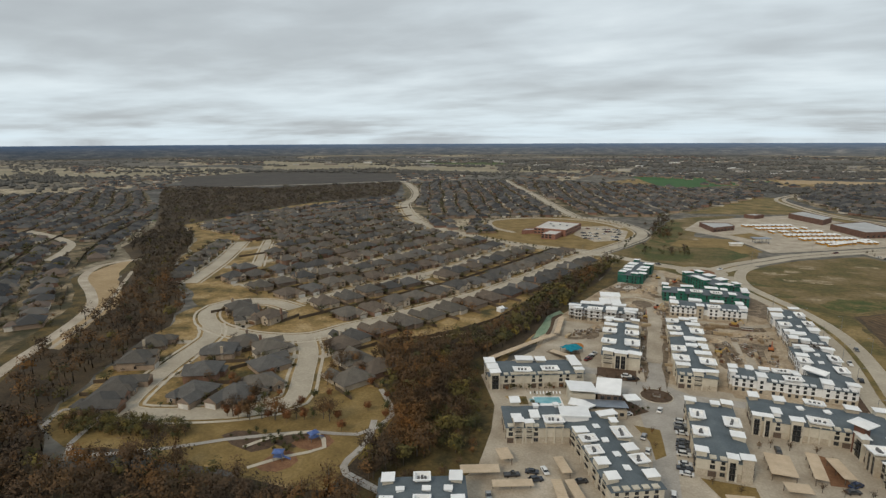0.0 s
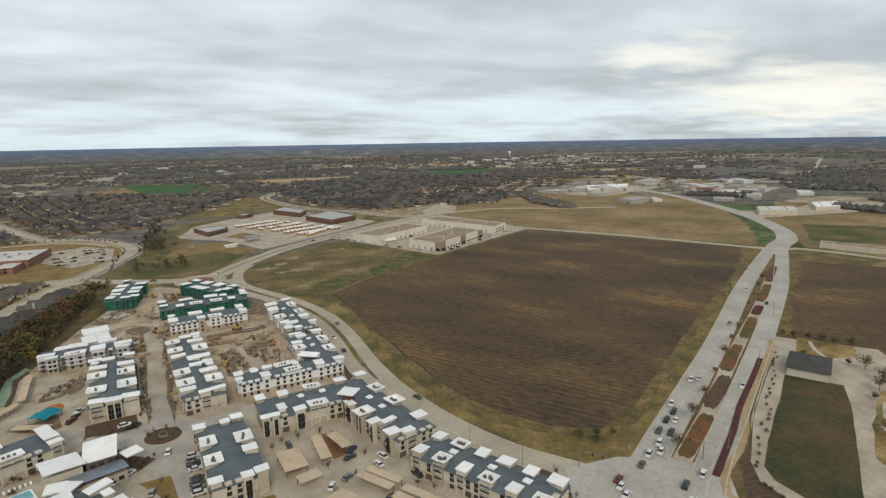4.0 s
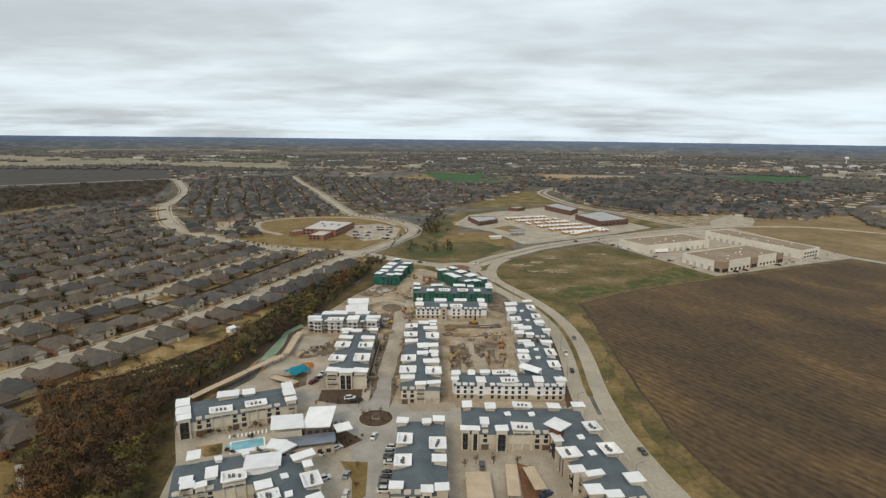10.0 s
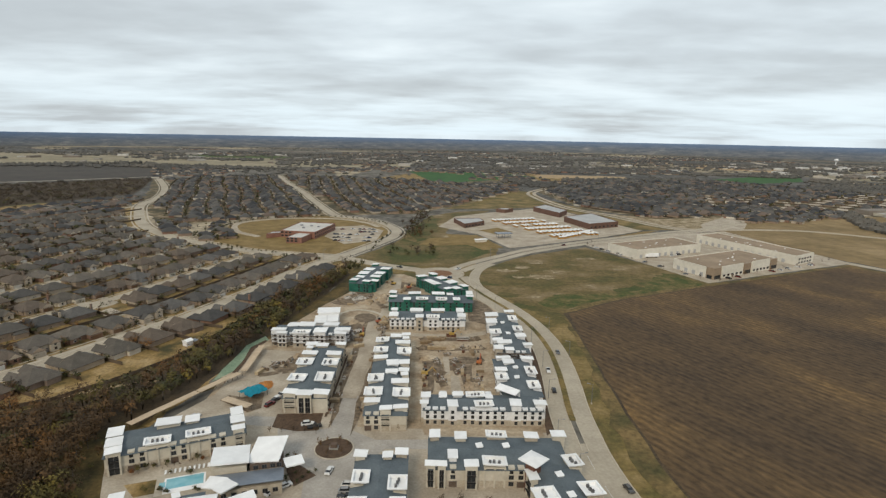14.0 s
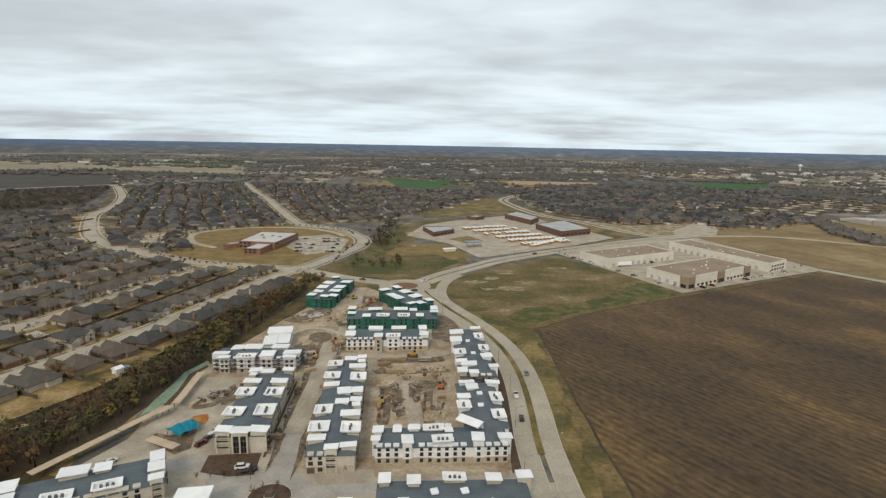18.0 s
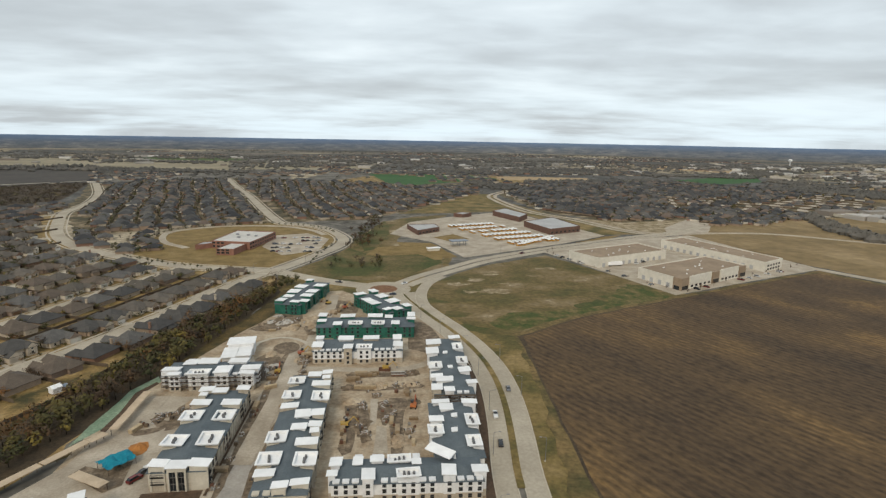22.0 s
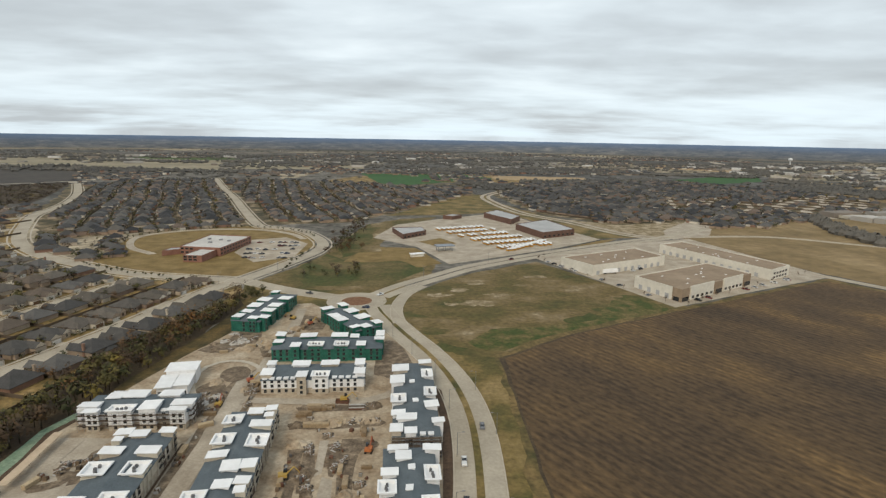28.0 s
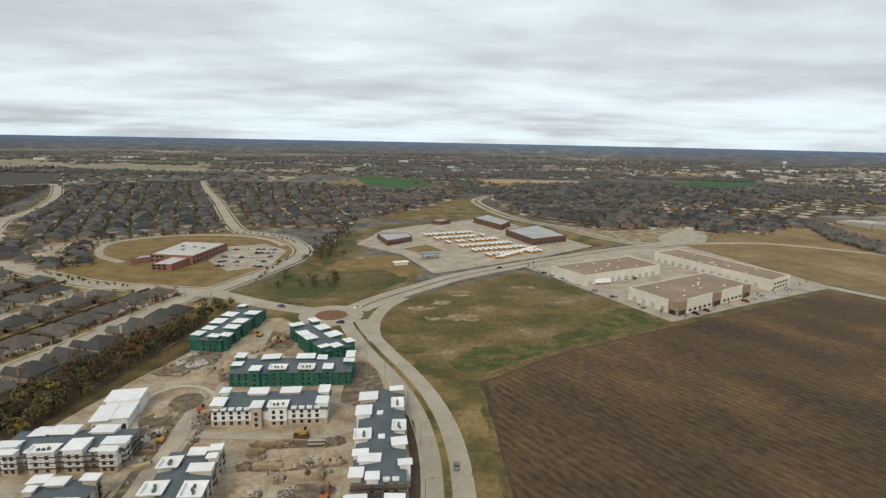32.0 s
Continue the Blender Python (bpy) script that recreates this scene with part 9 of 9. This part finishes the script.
for i in range(28):
    t = i / 27
    x, y = ((-222 + 142 * t, 566 - 44 * t - 18 * math.sin(t * 3.1)) if i < 17 else (-70 + 26 * t, 530 + 90 * (t - 0.6) * 2.5))
    tree("evergreen", x + rng.uniform(-2, 2), y + rng.uniform(-2, 2), rng, "trees along the school lawn", 0.08, 0.55)
for i in range(18):
    tree("bare", rng.uniform(-34, 8), rng.uniform(610, 780), rng, "trees by the meadow", 0.06, 0.7)
for p in ((236, 444), (250, 452), (266, 462), (282, 472), (300, 483), (318, 494), (336, 503), (224, 452), (216, 468), (208, 486), (200, 505), (192, 520), (184, 540), (176, 556), (170, 572), (352, 510), (372, 522), (384, 530), (168, 586), (175, 594)):
    tree("young", *p, rng, "young trees by the warehouses", 0.1, 1.1)
for p in ((112, 112), (116, 116), (109, 118), (120, 112)):
    tree("evergreen", *p, rng, "bushes at the field corner", 0.07, 0.6)
for i in range(30):
    t = i / 29
    x, y = (250 - 110 * t * 1.25, 127 - 57 * t * 1.25) if t < 0.8 else (139 - 8 * (t - 0.8), 70 - 110 * (t - 0.8))
    tree("evergreen", x + rng.uniform(-1.2, 1.2), y + rng.uniform(-1.2, 1.2), rng, "shrubs along the footpath", 0.12, 0.34)
for p in ((282, 142), (286, 131), (288, 119), (292, 113), (258, 84), (247, 81), (266, 95), (266, 102), (259, 119), (236, 78), (224, 64), (205, 60), (194, 50), (282, 137), (290, 126), (168, 40)):
    tree(rng.choice(("evergreen", "evergreen", "bare")), *p, rng, "trees of the office lot", 0.12, 0.75)
for i in range(14):
    t = i / 13
    tree(rng.choice(("russet", "young", "bare")), 134 + 300 * t, 95 + 146 * t, rng, "median trees of the avenue", 0.28, 0.6)
for i in range(10):
    tree("evergreen", -58 + rng.uniform(-8, 6), 462 + rng.uniform(-8, 14), rng, "trees by the junction", 0.06, 1.0)

# ---- far country ----
rng = random.Random(14)
far_tree = []
for i in range(4):
    r2 = random.Random(200 + i)
    n = 7
    v = []
    for z, s in ((0.0, 0.9), (0.5, 1.0), (1.0, 0.35)):
        v += [(s * math.cos(2 * math.pi * j / n) * r2.uniform(0.75, 1.2), s * math.sin(2 * math.pi * j / n) * r2.uniform(0.75, 1.2), z * r2.uniform(0.8, 1.2)) for j in range(n)]
    q = [(k * n + j, k * n + (j + 1) % n, (k + 1) * n + (j + 1) % n, (k + 1) * n + j) for k in range(2) for j in range(n)] + [(14, 15, 16, 17), (17, 18, 19, 20)]
    far_tree.append((np.array(v), np.array(q), np.zeros(len(q), int)))
places = []


def belt(x0, y0, x1, y1, width, n, s0=4, s1=9):
    for _ in range(int(n * 1.6)):
        t, d = rng.random(), rng.gauss(0, 0.4) * width
        l = math.hypot(x1 - x0, y1 - y0)
        x, y = x0 + (x1 - x0) * t - (y1 - y0) / l * d, y0 + (y1 - y0) * t + (x1 - x0) / l * d
        s = rng.uniform(s0, s1)
        places.append((rng.randrange(4), x, y, 0, rng.uniform(0, 6.28), s, rng.uniform(5, 9)))


for row in ((-960, 1890, -690, 1490, 12, 60), (-1340, 1620, -980, 1890, 12, 60), (-900, 1700, -400, 1700, 30, 120), (200, 1420, 260, 1250, 40, 60), (60, 1850, 700, 1950, 160, 420), (330, 1450, 740, 1540, 26, 90), (940, 1330, 1110, 1250, 50, 120),
            (641, 847, 580, 735, 10, 40), (580, 735, 575, 640, 10, 30), (-900, 1780, -640, 1680, 30, 60), (900, 1300, 1500, 1100, 50, 160), (1000, 1750, 1500, 2100, 90, 160), (1240, 1208, 1240, 868, 30, 130), (1476, 919, 1367, 729, 40, 110), (1116, 1591, 1011, 1122, 40, 150), (1180, 520, 1700, 740, 130, 520), (874, 652, 933, 565, 16, 40), (894, 411, 874, 325, 14, 40), (629, 842, 564, 646, 10, 60), (-1400, 1650, -600, 1750, 40, 110),
            (-2000, 1200, -1500, 1050, 120, 110), (760, 160, 1100, 420, 60, 90)):
    belt(*row)
for _ in range(34):
    d = rng.uniform(1900, 3300)
    a = rng.uniform(radians(25), radians(155))
    x, y = d * math.cos(a), d * math.sin(a)
    l = rng.uniform(150, 700)
    e = rng.uniform(-0.5, 0.5)
    belt(x - l * math.cos(e), y - l * math.sin(e), x + l * math.cos(e), y + l * math.sin(e), rng.uniform(20, 110), 55, 5, 12)
# mixed woods and hedges thin out over the whole plain
OPEN = (FAR_FIELD, [(-85, 1735), (262, 1755), (300, 1570), (60, 1300), (-20, 1380)], [(750, 1590), (1260, 1930), (1070, 1560), (830, 1430)], [(1585, 1298), (1695, 1400), (1690, 1111), (1549, 1034)],
        DARK_FIELD, [(-650, 1340), (-700, 1300), (-930, 1060), (-1100, 930), (-1080, 985), (-820, 1214), (-665, 1375)])
for _ in range(7000):
    d, a = 1350 + 2850 * rng.random() ** 0.8, rng.uniform(radians(8), radians(150))
    x, y = d * math.cos(a), 40 + d * math.sin(a)
    if noise.noise((x / 330, y / 330, 3.3)) + 0.5 * noise.noise((x / 90, y / 90, 1.1)) < 0.10 or near_road(x, y, 12) or any(inside((x, y), o) for o in OPEN + (EST_FAR, EST_EAST, EST_NORTH)):
        continue
    places.append((rng.randrange(4), x, y, 0, rng.uniform(0, 6.28), rng.uniform(4, 10), rng.uniform(3, 6)))
v, q, k = scatter(far_tree, places)
bulk("far_woods", v, q, [M["farwood"]], k, "far belts of dark winter woodland", "trees")

box_t = [(np.array([(-1, -1, 0), (1, -1, 0), (1, 1, 0), (-1, 1, 0), (-1, -1, 1), (1, -1, 1), (1, 1, 1), (-1, 1, 1)], float) * (0.5, 0.5, 1),
          np.array([(4, 5, 6, 7), (0, 1, 5, 4), (1, 2, 6, 5), (2, 3, 7, 6), (3, 0, 4, 7)]), np.zeros(5, int))]
vs, qs, o = [], [], 0
for _ in range(330):
    zone = rng.random()
    if zone < 0.5:
        x, y = rng.uniform(1150, 2200), rng.uniform(1450, 2600)
    elif zone < 0.68:
        x, y = rng.uniform(700, 1100), rng.uniform(560, 1000)
    elif zone < 0.78:
        x, y = rng.uniform(1000, 2000), rng.uniform(300, 1300)
    else:
        x, y = rng.uniform(-1600, 900), rng.uniform(1850, 2800)
    if near_road(x, y, 20) or math.hypot(x, y - 40) > 3400:
        continue
    v, q, _k = box_t[0]
    s = (rng.uniform(14, 60), rng.uniform(12, 34), rng.uniform(4, 8))
    a = rng.choice((0.2, 0.2, 1.1, 0.6))
    w = v * s
    vs.append(np.stack([w[:, 0] * math.cos(a) - w[:, 1] * math.sin(a) + x, w[:, 0] * math.sin(a) + w[:, 1] * math.cos(a) + y, w[:, 2]], 1))
    qs.append(q + o)
    o += 8
bulk("far_buildings", np.concatenate(vs), np.concatenate(qs), [M["farwhite"]], np.zeros(sum(len(q) for q in qs), int), "far pale commercial buildings", "buildings")

# shops and stores along the avenue
def store(pts, h, wall_m, roof_m, label):
    o = (sum(p[0] for p in pts) / len(pts), sum(p[1] for p in pts) / len(pts))
    ob = root("store", pose(*o, 0.1), label, "building", "stores along the avenue")
    flat_block(ob, rel(pts, o), h, M[wall_m], M[roof_m], 0.7)
    unit = Geo().box(-1.2, 1.2, -1.0, 1.0, 0, 1.1, 0, 0.1).mesh("rooftop_unit", M["galv"])
    for x, y in pts:
        part("rooftop_unit", unit, ob, pose((x - o[0]) * 0.45, (y - o[1]) * 0.45, h))


for pts, h, wm, rm, lab in (([(838, 887), (950, 868), (862, 792), (777, 816)], 5, "stucco", "white", "large store with a white flat roof"),
                            ([(690, 880), (730, 872), (760, 772), (724, 768)], 3.6, "stucco", "paleroof", "long low store with a pale roof"),
                            ([(765, 456), (806, 425), (768, 398), (727, 429)], 6, "stucco", "paleroof", "store with a pale flat roof"),
                            ([(890, 446), (940, 434), (868, 394), (834, 410)], 4.5, "stucco", "white", "store with a white flat roof"),
                            ([(554, 262), (566, 266), (578, 214), (566, 210)], 4.5, "stucco", "tanroof", "row of shops with a tan roof"),
                            ([(960, 720), (1010, 735), (1030, 700), (980, 680)], 6, "redbrick", "greyroof", "brick store with a grey flat roof"),
                            ([(1000, 640), (1050, 650), (1060, 610), (1010, 600)], 6, "stucco", "bluemetal", "store with a blue-grey roof"),
                            ([(1080, 690), (1120, 700), (1130, 660), (1090, 650)], 5, "stucco", "tanroof", "store with a tan flat roof")):
    store(pts, h, wm, rm, lab)
for pts, lab in (([(700, 900), (960, 890), (990, 800), (760, 740)], "pale parking lot of the large store"), ([(730, 470), (830, 440), (960, 470), (1000, 400), (860, 370), (700, 410)], "pale parking lot of the shops"),
                 ([(930, 760), (1120, 740), (1150, 640), (990, 590)], "pale parking lot of the stores")):
    patch("parking_lot", pts, 0.075, M["concrete"], 4, lab)
road("avenue", [(880, 745), (896, 704), (1000, 735), (1111, 763), (1370, 800), (1480, 790), (1623, 834), (2910, 1451)], 14, M["road"], 0.1, kerb=False, label="far pale avenue")

water = root("water_tower", pose(1880, 2610, 0) @ Matrix.Scale(0.8, 4), "white water tower on a single stem, far off", "water tower")
prof = [(3.2, 0), (2.6, 6), (2.4, 26), (4, 30), (9, 34), (11.5, 38), (11, 42), (7.5, 45.5), (2, 47)]
tg = Geo()
n = 20
tg.add([(r * math.cos(2 * math.pi * i / n), r * math.sin(2 * math.pi * i / n), z) for r, z in prof for i in range(n)],
       [(k * n + i, k * n + (i + 1) % n, (k + 1) * n + (i + 1) % n, (k + 1) * n + i) for k in range(len(prof) - 1) for i in range(n)] + [tuple(range((len(prof) - 1) * n, len(prof) * n))])
part("stem_and_tank", tg.mesh("stem_and_tank", M["white"]), water)
